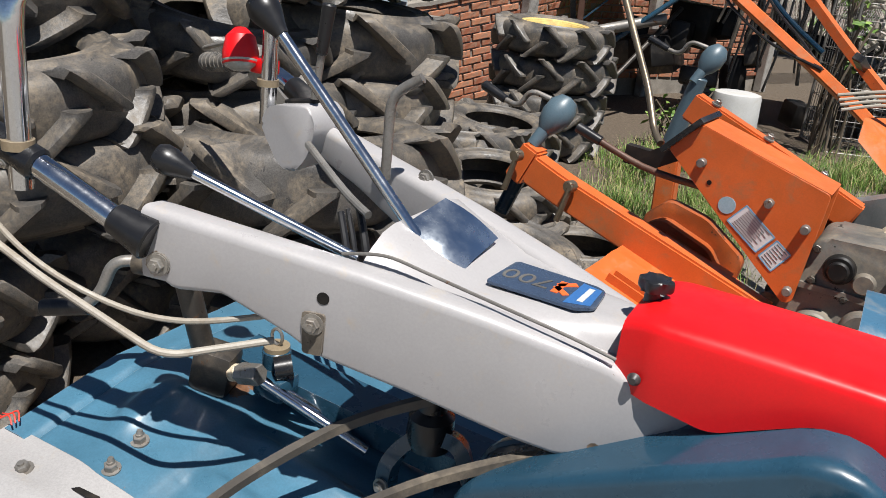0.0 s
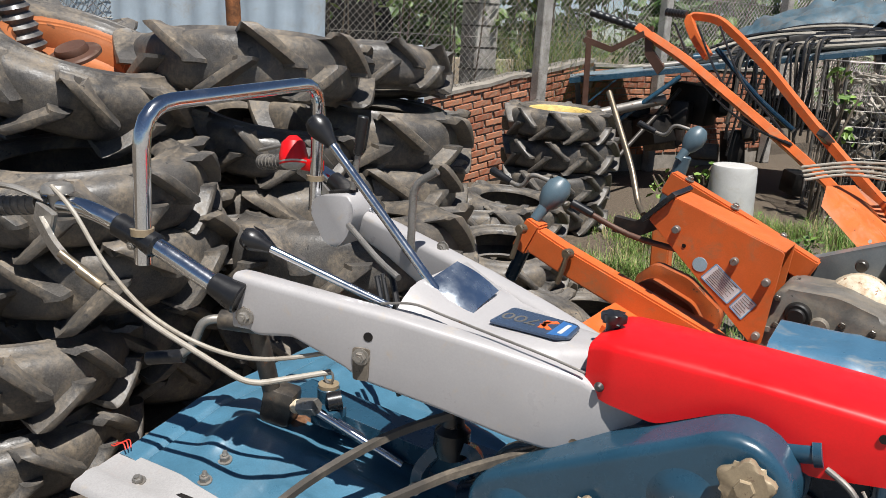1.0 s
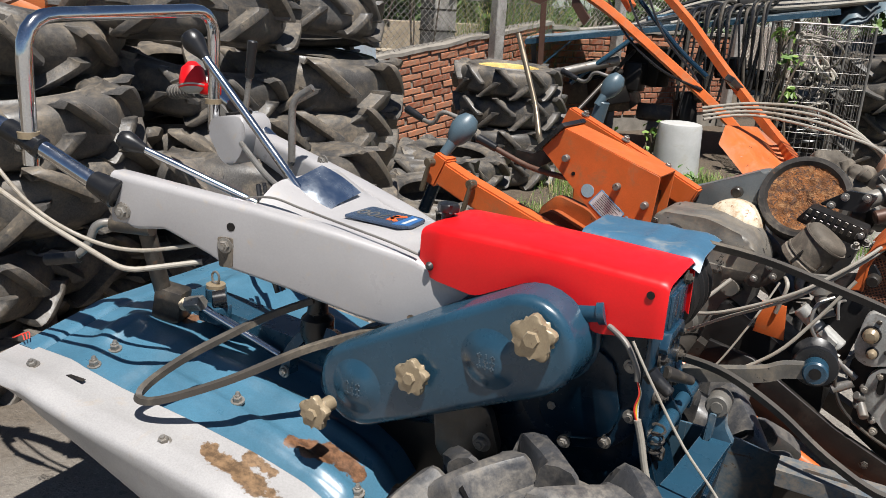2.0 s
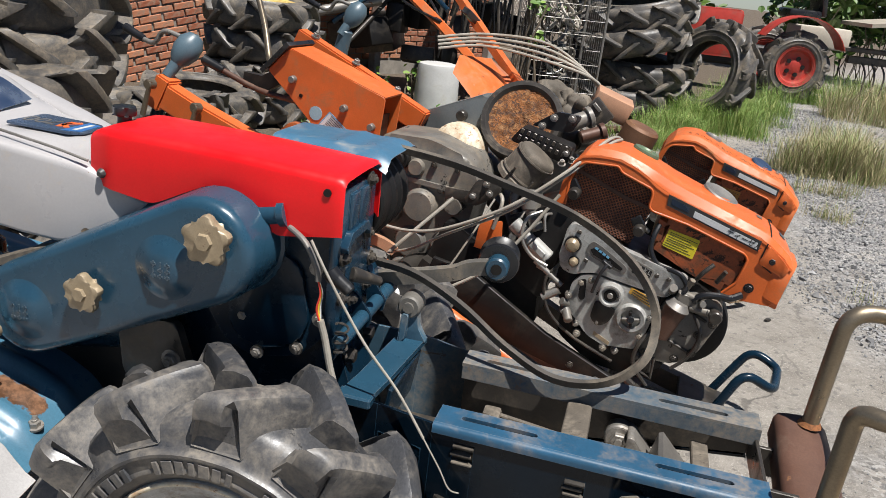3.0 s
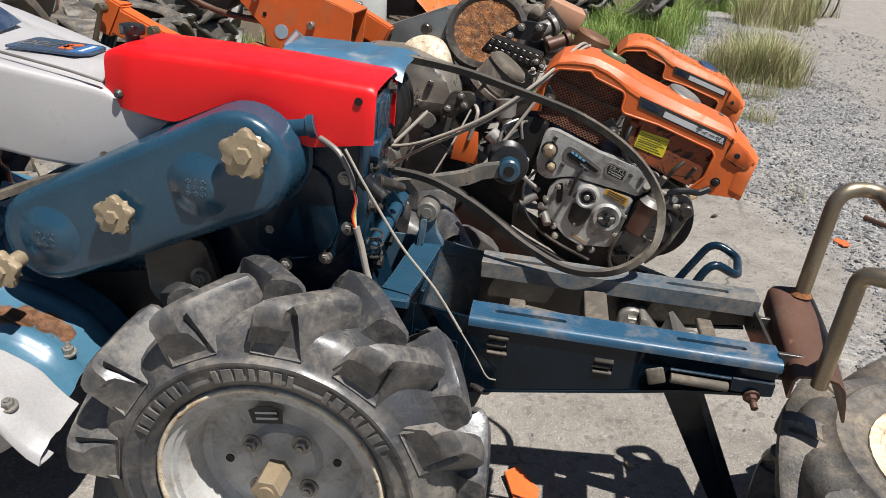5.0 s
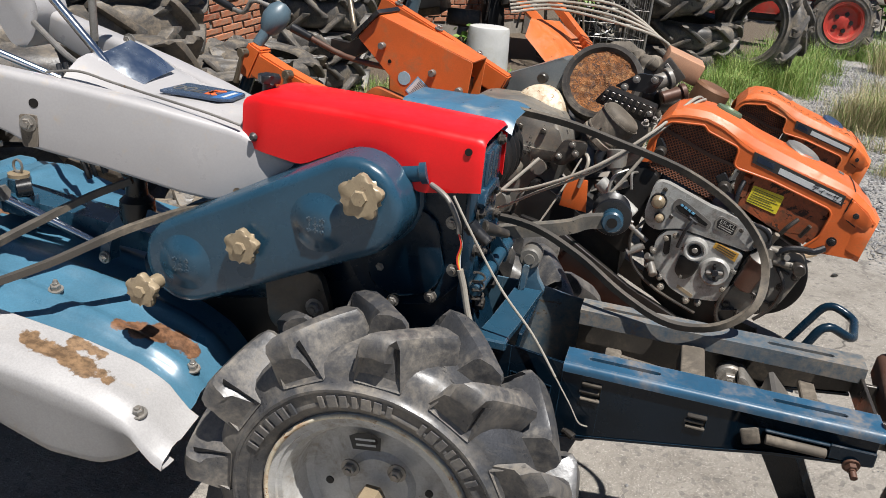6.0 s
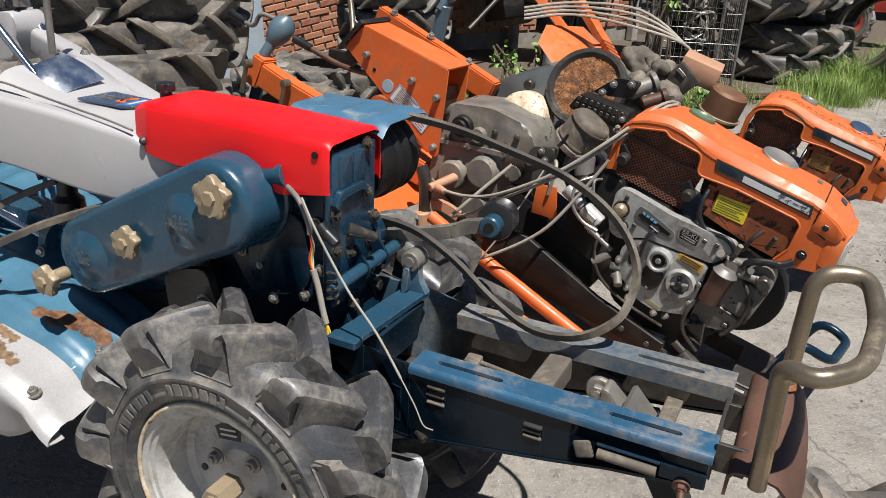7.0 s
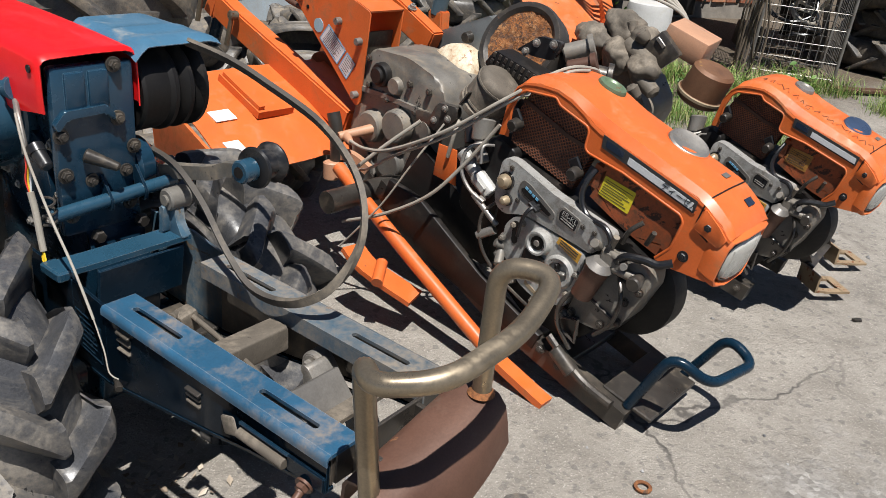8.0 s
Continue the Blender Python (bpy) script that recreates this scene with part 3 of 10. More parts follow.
def stack_tyre(kind, x, y, z, turn=0, tilt=(0, 0), scale=1.0, label="worn black tractor tyre lying flat in a stack", group="stacked tractor tyres", squash=0.0):
    m = pose(x, y, z, tilt[0], tilt[1], turn) @ Matrix.Diagonal((scale * (1 + squash), scale * (1 - squash), scale * (1 + squash), 1))
    ob = tyre_of("tractor_tyre", TYRES[kind], None, label, m, int(1000 * (x + 7 * y + 3 * z)))
    return tagged(ob, "", "tyre", group)


def tyre_column(x, y, count, z0=0.0, r=1.0, step=0.2, seed=0, drift=(0, 0), kinds=(0, 1, 2), wobble=8):
    rnd = random.Random(seed)
    for i in range(count):
        stack_tyre(rnd.choice(kinds), x + drift[0] * i + rnd.uniform(-0.05, 0.05), y + drift[1] * i + rnd.uniform(-0.05, 0.05), z0 + 0.105 + step * i,
                   rnd.uniform(0, 360), (rnd.uniform(-wobble, wobble), rnd.uniform(-wobble, wobble)), r * rnd.uniform(0.95, 1.05), squash=rnd.uniform(-0.06, 0.06))


tyre_column(-1.30, 2.22, 4, seed=1, step=0.225, drift=(0.0, -0.13))
tyre_column(-1.02, 2.80, 5, seed=2, step=0.25, drift=(0.0, -0.05))
tyre_column(-0.62, 2.98, 5, seed=3, step=0.25, drift=(-0.02, 0.03))
tyre_column(-0.60, 2.42, 3, seed=4, step=0.22, wobble=14, drift=(0.0, -0.06))
tyre_column(-2.1, 2.4, 5, seed=5, step=0.23)
tyre_column(-1.65, 3.2, 5, seed=6, step=0.23)
tyre_column(0.09, 5.37, 3, seed=8, step=0.205, wobble=2, kinds=(1,))

tyre_column(-1.42, 1.62, 2, seed=9, step=0.22, wobble=9)
# ---- first walking tractor: blue gearbox, white handle frame, red hood ----
T1 = pose(0.493, 0.860, 0, 0, 0, -21.5)
tiller = thing("walking_tractor", T1, "blue walking tractor with white handle frame and red hood, engine removed", "walking tractor")


def lerp_profile(pts, x):
    for (x0, z0), (x1, z1) in zip(pts, pts[1:]):
        if x <= x1:
            return z0 + (z1 - z0) * (x - x0) / (x1 - x0)
    return pts[-1][1]


def smooth_profile(pts, x):
    lo = [lerp_profile(pts, x + d) for d in (-0.012, -0.006, 0, 0.006, 0.012)]
    return sum(lo) / 5


def red_hood():
    low = [(-0.26, 0.742), (-0.245, 0.744), (-0.125, 0.727), (-0.044, 0.768), (-0.02, 0.779), (0.012, 0.779), (0.059, 0.748), (0.093, 0.715), (0.20, 0.733), (0.22, 0.735)]
    rows = []
    xs = [-0.247 + 0.447 * i / 40 for i in range(41)]
    for x in xs:
        f = (x + 0.247) / 0.447
        top = 0.840 - 0.012 * f + 0.004 * math.sin(f * math.pi)
        z0 = smooth_profile(low, x)
        rear = max(0, 1 - f / 0.10)
        w = 0.070 - 0.012 * rear
        top -= 0.012 * rear * rear
        row = [(x, -w, z0), (x, -w - 0.001, z0 + (top - 0.035 - z0) * 0.5), (x, -w, top - 0.016), (x, -w + 0.002, top - 0.009), (x, -w + 0.007, top - 0.004), (x, -w + 0.016, top - 0.0015), (x, -0.01, top), (x, 0.03, top + 0.001), (x, 0.085, top), (x, 0.098, top - 0.004), (x, 0.106, top - 0.014), (x, 0.108, top - 0.06), (x, 0.108, top - 0.10)]
        rows.append(row)
    # rolled front lip
    lip = [(rows[-1][i][0] + 0.007, y * 0.97 + 0.0005, z - (0.006 if i > 2 else 0)) for i, (_, y, z) in enumerate(rows[-1])]
    rows.append(lip)
    bm = sheet(B(), rows, 0.0022)
    hood = part("hood", bm, red_paint, tiller, "glossy red sheet metal hood", 40)
    bm = B()
    cyl(bm, (-0.219, -0.068, 0.763), (-0.219, -0.077, 0.763), 0.0085, 0.006, 14, 0.002)
    part("screw", bm, black_plastic, hood)
    bm = B()
    cyl(bm, (0.180, -0.0715, 0.802), (0.180, -0.0735, 0.802), 0.0065, seg=16)
    part("screw_hole", bm, void_black, hood)
    bm = B()
    lobes = [(0.020 * (1 + 0.14 * math.cos(4 * a)) * math.cos(a), 0.020 * (1 + 0.14 * math.cos(4 * a)) * math.sin(a)) for a in [2 * math.pi * i / 32 for i in range(32)]]
    prism(bm, [(-0.233 + u, 0.013 + v) for u, v in lobes], "z", 0.846, 0.862, 0.004)
    cyl(bm, (-0.233, 0.013, 0.825), (-0.233, 0.013, 0.848), 0.012)
    part("cap_knob", bm, black_plastic, hood, "black plastic knob on the hood")


def arm_y(x, side):
    y = -0.065 + 0.29 * (x + 0.22)
    return y if side < 0 else 0.045 - y


ARM = [(-0.842, 0.868), (-0.69, 0.847), (-0.55, 0.828), (-0.40, 0.803), (-0.25, 0.772), (-0.139, 0.715), (-0.215, 0.655), (-0.292, 0.632), (-0.353, 0.642), (-0.487, 0.676), (-0.608, 0.702), (-0.640, 0.722), (-0.733, 0.763), (-0.80, 0.756), (-0.812, 0.764), (-0.853, 0.766)]
FAR_ARM = [(-0.965, 0.882), (-0.842, 0.866)] + ARM[1:11] + [(-0.70, 0.745), (-0.84, 0.792), (-0.965, 0.822)]


def handle_frame():
    for side in (-1, 1):
        top, low = (ARM[:6], ARM[:4:-1]) if side < 0 else (FAR_ARM[:7], FAR_ARM[:5:-1])
        x0, x1 = max(top[0][0], low[0][0]), -0.1405
        bm = B()
        rings = []
        for i in range(73):
            x = x0 + (x1 - x0) * i / 72
            zt, zb = lerp_profile(top, x), lerp_profile(low, x)
            ya, r = arm_y(x, side), min(0.015, 0.45 * (zt - zb))
            wide = -side * (0.052 if x < -0.3 else 0.050)
            ring = []
            for cy, cz, a0 in ((0, 1, 180), (1, 1, 90), (1, 0, 0), (0, 0, -90)):
                for q in range(5):
                    a = radians(a0 - 22.5 * q)
                    rr = r if cz else 0.5 * r
                    v = (cy * (abs(wide) - 2 * rr) + rr + rr * math.cos(a), (zt - rr if cz else zb + rr) + rr * math.sin(a))
                    ring.append(bm.verts.new((x, ya + math.copysign(v[0], wide), v[1] - 0.004 * v[0] / 0.05)))
            rings.append(ring)
        for a, b in zip(rings, rings[1:]):
            for q in range(20):
                bm.faces.new((a[q], a[(q + 1) % 20], b[(q + 1) % 20], b[q]))
        bm.faces.new(rings[0]), bm.faces.new(rings[-1])
        arm = part("handle_arm", bm, white_paint, tiller, "cream-white pressed steel handle arm with scratches", 50)
        if side < 0:
            nrm = Vector((0.29, -1, 0)).normalized()
            for (x, z), nm in (((-0.818, 0.790), "arm_bolt"), ((-0.608, 0.749), "arm_bolt")):
                bm = B()
                p = Vector((x, arm_y(x, -1), z))
                cyl(bm, p, p + nrm * 0.003, 0.0165, seg=20)
                bolt(bm, p + nrm * 0.003, nrm, 0.0105, 0.010)
                part(nm, bm, steel, arm, "rusty hexagon bolt")
            for x, z in ((-0.597, 0.786), (-0.606, 0.722)):
                bm = B()
                p = Vector((x, arm_y(x, -1), z))
                cyl(bm, p - nrm * 0.002, p + nrm * 0.0008, 0.0085, seg=16)
                part("hole", bm, void_black, arm)
            bm = B()
            prism(bm, round_poly([(-0.622, 0.765), (-0.592, 0.765), (-0.594, 0.705), (-0.620, 0.705)], 0.006), "y", 0, 0.003)
            for v in bm.verts:
                v.co.y += arm_y(v.co.x, -1) - 0.0035
            part("slotted_strap", bm, dusty_iron, arm)
    # cover between the arms
    rows = []
    for i in range(26):
        f = i / 25
        x = -0.575 + 0.335 * f
        zc = 0.862 - 0.062 * min(1, f / 0.36) if f < 0.36 else 0.800 + 0.004 * (f - 0.36)
        row = []
        for j in range(13):
            g = j / 12
            ya, yb = arm_y(x, -1) + 0.036, arm_y(x, 1) - 0.036
            y = ya + (yb - ya) * g
            e = abs(2 * g - 1)
            edge = lerp_profile(ARM[:6], x) - 0.012
            z = zc + (edge - zc) * max(0, (e - 0.55) / 0.45) ** 1.5
            row.append((x, y, z))
        rows.append(row)
    body = part("handle_cover", sheet(B(), rows, 0.003), white_paint, tiller, "cream-white sheet cover between the handle arms", 40)
    # mirror plate behind the lever slot
    ca, cb, cc, cd = (Vector(p) for p in ((-0.556, 0.048, 0.868), (-0.580, -0.072, 0.832), (-0.478, -0.046, 0.801), (-0.484, 0.088, 0.815)))
    rows = []
    for i in range(13):
        f = i / 12
        rows.append([ca.lerp(cb, g).lerp(cd.lerp(cc, g), f) + Vector((0, 0, 0.012 * math.sin(math.pi * f) * math.sin(math.pi * (0.15 + 0.7 * g)) + 0.012 - 0.020 * max(0.0, g - 0.62) ** 1.5 * 2.2)) for g in [j / 12 for j in range(13)]])
    plate = part("bright_plate", sheet(B(), rows, 0.002), plate_chrome, tiller, "polished chrome plate reflecting the sky, with sky blue in its colour", 60)
    # badge
    bm = B()
    prism(bm, round_poly([(-0.445, -0.024), (-0.318, -0.026), (-0.297, -0.010), (-0.303, 0.052), (-0.318, 0.062), (-0.442, 0.070)], 0.006), "z", 0.8045, 0.8085, 0.001)
    badge = part("badge", bm, surface("blue_grey_badge", (0.085, 0.125, 0.20), 0.28, metal=0.5, var=0.12, grime=(0.2, 0.2, 0.2), grime_amount=0.04), tiller, "dark blue metal badge with raised number")
    lettering("badge_number", "700", 0.048, pose(-0.404, 0.022, 0.8088, 0, 0, 180), galvanised, badge)
    bm = B()
    for sx, sy, rot in ((-0.358, 0.008, 0), (-0.352, 0.036, 42), (-0.352, 0.012, -42)):
        box(bm, (sx, sy if rot else 0.022, 0.8090), (0.010 if not rot else 0.028, 0.042 if not rot else 0.010, 0.001), pose(0, 0, 0, 0, 0, rot))
    part("badge_mark", bm, orange_mark, badge, "orange mark")
    bm = B()
    prism(bm, [(-0.337, -0.020), (-0.304, -0.008), (-0.308, 0.050), (-0.337, 0.058)], "z", 0.8086, 0.8090)
    blk = part("badge_field", bm, surface("badge_blue", (0.04, 0.14, 0.36), 0.35, var=0.1), badge, "blue field on the badge")
    bm = B()
    box(bm, (-0.320, 0.02, 0.8094), (0.008, 0.05, 0.0006))
    part("print_bar", bm, pale_ink, blk)
    # cable lying along the cover
    bm = B()
    tube(bm, [(-0.60, -0.135, 0.835), (-0.545, -0.118, 0.842), (-0.492, -0.100, 0.828), (-0.427, -0.092, 0.816), (-0.369, -0.086, 0.806), (-0.302, -0.078, 0.794), (-0.244, -0.070, 0.780)], 0.0024, 8)
    part("cable", bm, galvanised, tiller)


def chain_case():
    a, b = Vector((-0.325, 0.522)), Vector((0.005, 0.690))
    r0, r1 = 0.086, 0.092
    d = (b - a).normalized()
    n = Vector((-d.y, d.x))

    def outline(off):
        pts = []
        for i in range(13):
            t = math.pi * i / 12
            pts.append(a + n * (r0 + off) * math.cos(t) - d * (r0 + off) * math.sin(t))
        for i in range(13):
            t = math.pi * i / 12
            pts.append(b - n * (r1 + off) * math.cos(t) + d * (r1 + off) * math.sin(t))
        return pts
    bm = B()
    rings = []
    for y, off in ((-0.020, 0.0), (-0.030, 0.005), (-0.044, 0.005), (-0.048, 0.0), (-0.126, -0.003), (-0.136, -0.0055), (-0.142, -0.012), (-0.144, -0.021)):
        rings.append([bm.verts.new((p.x, y, p.y)) for p in outline(off)])
    k = len(rings[0])
    for p, q in zip(rings, rings[1:]):
        for i in range(k):
            bm.faces.new((p[i], p[(i + 1) % k], q[(i + 1) % k], q[i]))
    bm.faces.new(rings[-1])
    bm.faces.new(rings[0][::-1])
    case = part("chain_case", bm, blue_paint, tiller, "blue chain case with rounded ends", 40)
    # shallow bosses with cast marks
    for c, r in ((Vector((-0.318, 0.525)), 0.058), (Vector((-0.052, 0.655)), 0.058)):
        bm = B()
        lathe(bm, [(0, 0.015), (r * 0.20, 0.0148), (r * 0.36, 0.0138), (r * 0.50, 0.0115), (r * 0.64, 0.0080), (r * 0.78, 0.0042), (r * 0.90, 0.0014), (r * 1.0, 0.0000), (r * 1.04, -0.002)], Matrix.Translation((c.x, -0.143, c.y)) @ pose(0, 0, 0, 90), 32)
        boss = part("case_boss", bm, blue_paint, case, "", 60)
        bm = B()
        for i in range(3):
            for j in range(3):
                if (i * 3 + j) % 4 != 1:
                    box(bm, (c.x - 0.012 + 0.012 * i, -0.1575, c.y - 0.010 + 0.010 * j), (0.009, 0.002, 0.003))
                box(bm, (c.x - 0.012 + 0.012 * i, -0.1575, c.y - 0.010 + 0.010 * j), (0.003, 0.002, 0.008))
        part("cast_mark", bm, blue_paint, boss)
    for (x, z), r in (((-0.188, 0.590), 0.030), ((0.030, 0.722), 0.036), ((-0.357, 0.490), 0.029)):
        bm = B()
        star = [(r * (1 + 0.16 * math.cos(5 * t)) * math.cos(t + 0.3), r * (1 + 0.16 * math.cos(5 * t)) * math.sin(t + 0.3)) for t in [2 * math.pi * i / 40 for i in range(40)]]
        y0 = -0.146 if x > -0.3 else -0.200
        prism(bm, [(x + u, z + v) for u, v in star], "y", y0 - 0.026, y0 - 0.008, 0.005, 2)
        cyl(bm, (x, y0 + 0.03, z), (x, y0 - 0.008, z), r * 0.5, seg=16)
        cyl(bm, (x, y0 - 0.025, z), (x, y0 - 0.031, z), r * 0.42, r * 0.36, 6)
        part("star_knob", bm, dull_brass, case, "worn tan star-shaped knob")
    bm = B()
    cyl(bm, (0.03, -0.06, 0.735), (0.105, -0.06, 0.752), 0.018, seg=18)
    cyl(bm, (0.10, -0.06, 0.751), (0.112, -0.06, 0.754), 0.022, seg=18)
    part("filler_pipe", bm, blue_paint, case)


def gearbox():
    bm = B()
    prism(bm, round_poly([(-0.05, 0.56), (-0.01, 0.495), (0.045, 0.472), (0.135, 0.495), (0.188, 0.555), (0.185, 0.70), (0.14, 0.80), (-0.02, 0.80), (-0.08, 0.72), (-0.10, 0.62)], 0.02), "y", -0.030, 0.085, 0.006)
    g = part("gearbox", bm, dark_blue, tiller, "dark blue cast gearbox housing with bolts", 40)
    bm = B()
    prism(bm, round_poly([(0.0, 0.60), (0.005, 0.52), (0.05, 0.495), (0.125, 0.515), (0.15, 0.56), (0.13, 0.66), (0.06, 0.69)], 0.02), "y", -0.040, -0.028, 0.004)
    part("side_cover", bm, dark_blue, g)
    for x, z in ((0.027, 0.55), (0.055, 0.485), (0.127, 0.509), (-0.02, 0.57), (0.165, 0.57), (0.155, 0.66), (0.06, 0.70)):
        bm = bolt(B(), (x, -0.034, z), (0, -1, 0), 0.0085, 0.008)
        part("case_bolt", bm, steel, g)
    # front face of the gearbox: cast cover with two raised panels and a stepped rib
    bm = B()
    box(bm, (0.190, 0.024, 0.655), (0.024, 0.150, 0.300), None, 0.008, 2)
    for y in (-0.012, 0.030):
        box(bm, (0.204, y, 0.757), (0.008, 0.036, 0.076), None, 0.004, 2)
    f = part("front_cover", bm, gear_blue, g, "blue cast front cover")
    bm = B()
    prism(bm, round_poly([(-0.050, 0.700), (-0.032, 0.720), (0.036, 0.722), (0.050, 0.706), (0.054, 0.716), (0.038, 0.736), (-0.036, 0.734), (-0.056, 0.712)], 0.003), "x", 0.200, 0.214, 0.003)
    part("stepped_rib", bm, gear_blue, f)
    for y, z in ((-0.042, 0.690), (0.062, 0.706), (0.060, 0.80), (-0.035, 0.545), (0.075, 0.545), (-0.040, 0.62), (0.090, 0.65)):
        part("cover_bolt", bolt(B(), (0.203, y, z), (1, 0, 0), 0.0095, 0.009), bare_iron, f)
    for y, z in ((0.004, 0.498), (0.092, 0.506)):
        part("drain_plug", cyl(B(), (0.205, y, z), (0.222, y, z), 0.013, 0.012, 6, 0.002), bare_iron, f)
    part("sight_boss", cyl(B(), (0.16, 0.095, 0.60), (0.16, 0.135, 0.60), 0.055, 0.050, 26, 0.006), gear_blue, g)
    bm = B()
    cyl(bm, (0.205, -0.005, 0.652), (0.245, 0.035, 0.632), 0.013, 0.008, 14, 0.003)
    part("breather_pipe", bm, bare_iron, f, "dark rubber breather")
    # lower housing and axle
    bm = B()
    prism(bm, round_poly([(-0.09, 0.62), (-0.12, 0.40), (-0.02, 0.12), (0.20, 0.12), (0.25, 0.36), (0.18, 0.56)], 0.03), "y", -0.01, 0.10, 0.01)
    cyl(bm, (0.116, -0.165, 0.207), (0.116, 0.40, 0.207), 0.045, seg=20)
    cyl(bm, (0.116, -0.14, 0.207), (0.116, -0.03, 0.207), 0.075, seg=20)
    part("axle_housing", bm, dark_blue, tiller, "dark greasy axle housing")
    bm = B()
    prism(bm, round_poly([(-0.19, 0.50), (-0.08, 0.53), (-0.05, 0.44), (-0.10, 0.37), (-0.18, 0.40)], 0.02), "y", -0.075, -0.055, 0.003)
    br = part("side_bracket", bm, bare_iron, tiller, "oily dark side bracket")
    part("bracket_bolt", bolt(B(), (-0.085, -0.075, 0.455), (0, -1, 0), 0.013, 0.012), steel, br)
    bm = B()
    prism(bm, round_poly([(-0.24, 0.62), (-0.06, 0.70), (0.0, 0.55), (-0.10, 0.30), (-0.40, 0.20), (-0.45, 0.42)], 0.03), "y", 0.0, 0.08, 0.01)
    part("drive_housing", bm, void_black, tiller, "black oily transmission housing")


def belt_drive():
    # pulley drum behind the hood
    bm = B()
    m = Matrix.Translation((0.130, 0.112, 0.735)) @ pose(0, 0, 0, -90)
    lathe(bm, [(0, 0), (0.078, 0), (0.082, 0.006), (0.080, 0.055), (0.086, 0.062), (0.086, 0.070), (0.072, 0.082), (0.086, 0.094), (0.086, 0.102), (0.072, 0.114), (0.086, 0.126), (0.086, 0.134), (0.04, 0.134), (0.03, 0.145), (0, 0.145)], m, 40)
    part("belt_pulley", bm, void_black, tiller, "black cast belt pulley with grooves")
    rows = []
    for i in range(17):
        f = i / 16
        x = -0.005 + 0.222 * f
        drop = 0.010 * max(0, (f - 0.86) / 0.14) ** 2
        ridge = 0.005 * math.exp(-((f - 0.55) / 0.045) ** 2) - 0.003 * math.exp(-((f - 0.68) / 0.05) ** 2)
        rows.append([(x, 0.094 + 0.180 * g, 0.836 - drop + ridge * min(1, 4 * g * (1 - g) + 0.2) - 0.024 * max(0, (0.16 - g) / 0.16) ** 1.4 - 0.008 * max(0, (g - 0.8) / 0.2) ** 2) for g in [j / 14 for j in range(15)]])
    part("belt_cover", sheet(B(), rows, 0.0022), cover_blue, tiller, "curved blue sheet cover over the pulley", 60)
    # drooping drive belt
    path = curve_points([(0.200, 0.208, 0.826), (0.300, 0.225, 0.812), (0.398, 0.232, 0.789), (0.540, 0.229, 0.752), (0.647, 0.203, 0.698), (0.704, 0.159, 0.632), (0.701, 0.110, 0.565), (0.644, 0.077, 0.519), (0.557, 0.069, 0.508), (0.465, 0.087, 0.538), (0.371, 0.110, 0.589), (0.271, 0.128, 0.624), (0.163, 0.141, 0.627)], 6)
    part("drive_belt", sweep(B(), path, [(-0.0075, -0.005), (0.0075, -0.005), (0.0055, 0.005), (-0.0055, 0.005)], up=(0.2, 1.0, 0.45)), belt_rubber, tiller, "slack dusty rubber drive belt", 30)
    # tension roller on its arm
    bm = B()
    m = Matrix.Translation((0.418, 0.180, 0.651)) @ pose(0, 0, 0, -90, 0, 8)
    lathe(bm, [(0, 0.000), (0.020, 0.000), (0.036, 0.003), (0.038, 0.008), (0.034, 0.013), (0.027, 0.018), (0.027, 0.040), (0.034, 0.045), (0.038, 0.050), (0.036, 0.056), (0, 0.058)], m, 36)
    r = part("tension_roller", bm, black_plastic, tiller, "blue-black grooved tension roller")
    bm = B()
    cyl(bm, (0.420, 0.150, 0.651), (0.418, 0.182, 0.651), 0.021, seg=22, bevel=0.003)
    part("hub", bm, blue_paint, r)
    part("hub_hole", cyl(B(), (0.4202, 0.1485, 0.651), (0.4195, 0.152, 0.651), 0.010, seg=18), void_black, r)
    bm = B()
    sweep(bm, curve_points([(0.412, 0.168, 0.649), (0.370, 0.165, 0.640), (0.330, 0.160, 0.622), (0.20, 0.150, 0.590)], 5), [(-0.010, -0.013), (0.010, -0.013), (0.010, 0.013), (0.004, 0.010), (-0.004, 0.010), (-0.010, 0.013)])
    part("tension_arm", bm, grey_cast, tiller, "cast grey tension arm")
    # cross shaft in front of the gearbox, in two wire clips, with its return spring
    bm = B()
    cyl(bm, (0.219, -0.080, 0.560), (0.228, 0.156, 0.579), 0.0125, seg=18, bevel=0.002)
    sh = part("cross_shaft", bm, blue_paint, tiller, "blue painted cross shaft")
    part("shaft_end", cyl(B(), (0.2275, 0.150, 0.5785), (0.2285, 0.162, 0.5795), 0.009, seg=14), void_black, sh)
    for y in (0.022, 0.088):
        c = Vector((0.219, -0.080, 0.560)).lerp(Vector((0.228, 0.156, 0.579)), (y + 0.08) / 0.236)
        bm = B()
        prism(bm, round_poly([(c.x - 0.022, c.z + 0.040), (c.x - 0.016, c.z + 0.044), (c.x + 0.016, c.z + 0.002), (c.x + 0.012, c.z - 0.018), (c.x - 0.020, c.z - 0.020)], 0.005), "y", c.y - 0.0025, c.y + 0.0025)
        part("shaft_clip", bm, dark_blue, sh)
        part("clip_bolt", bolt(B(), (0.203, y - 0.016, c.z + 0.034), (1, 0, 0), 0.0085, 0.009), bare_iron, sh)
    bm = B()
    tube(bm, [(0.226 + 0.010 * math.cos(t), -0.086 + 0.010 * math.sin(t), 0.540 + 0.0026 * t) for t in [i * 0.5 for i in range(46)]], 0.0022, 6, 1)
    part("spring", bm, bare_iron, tiller)


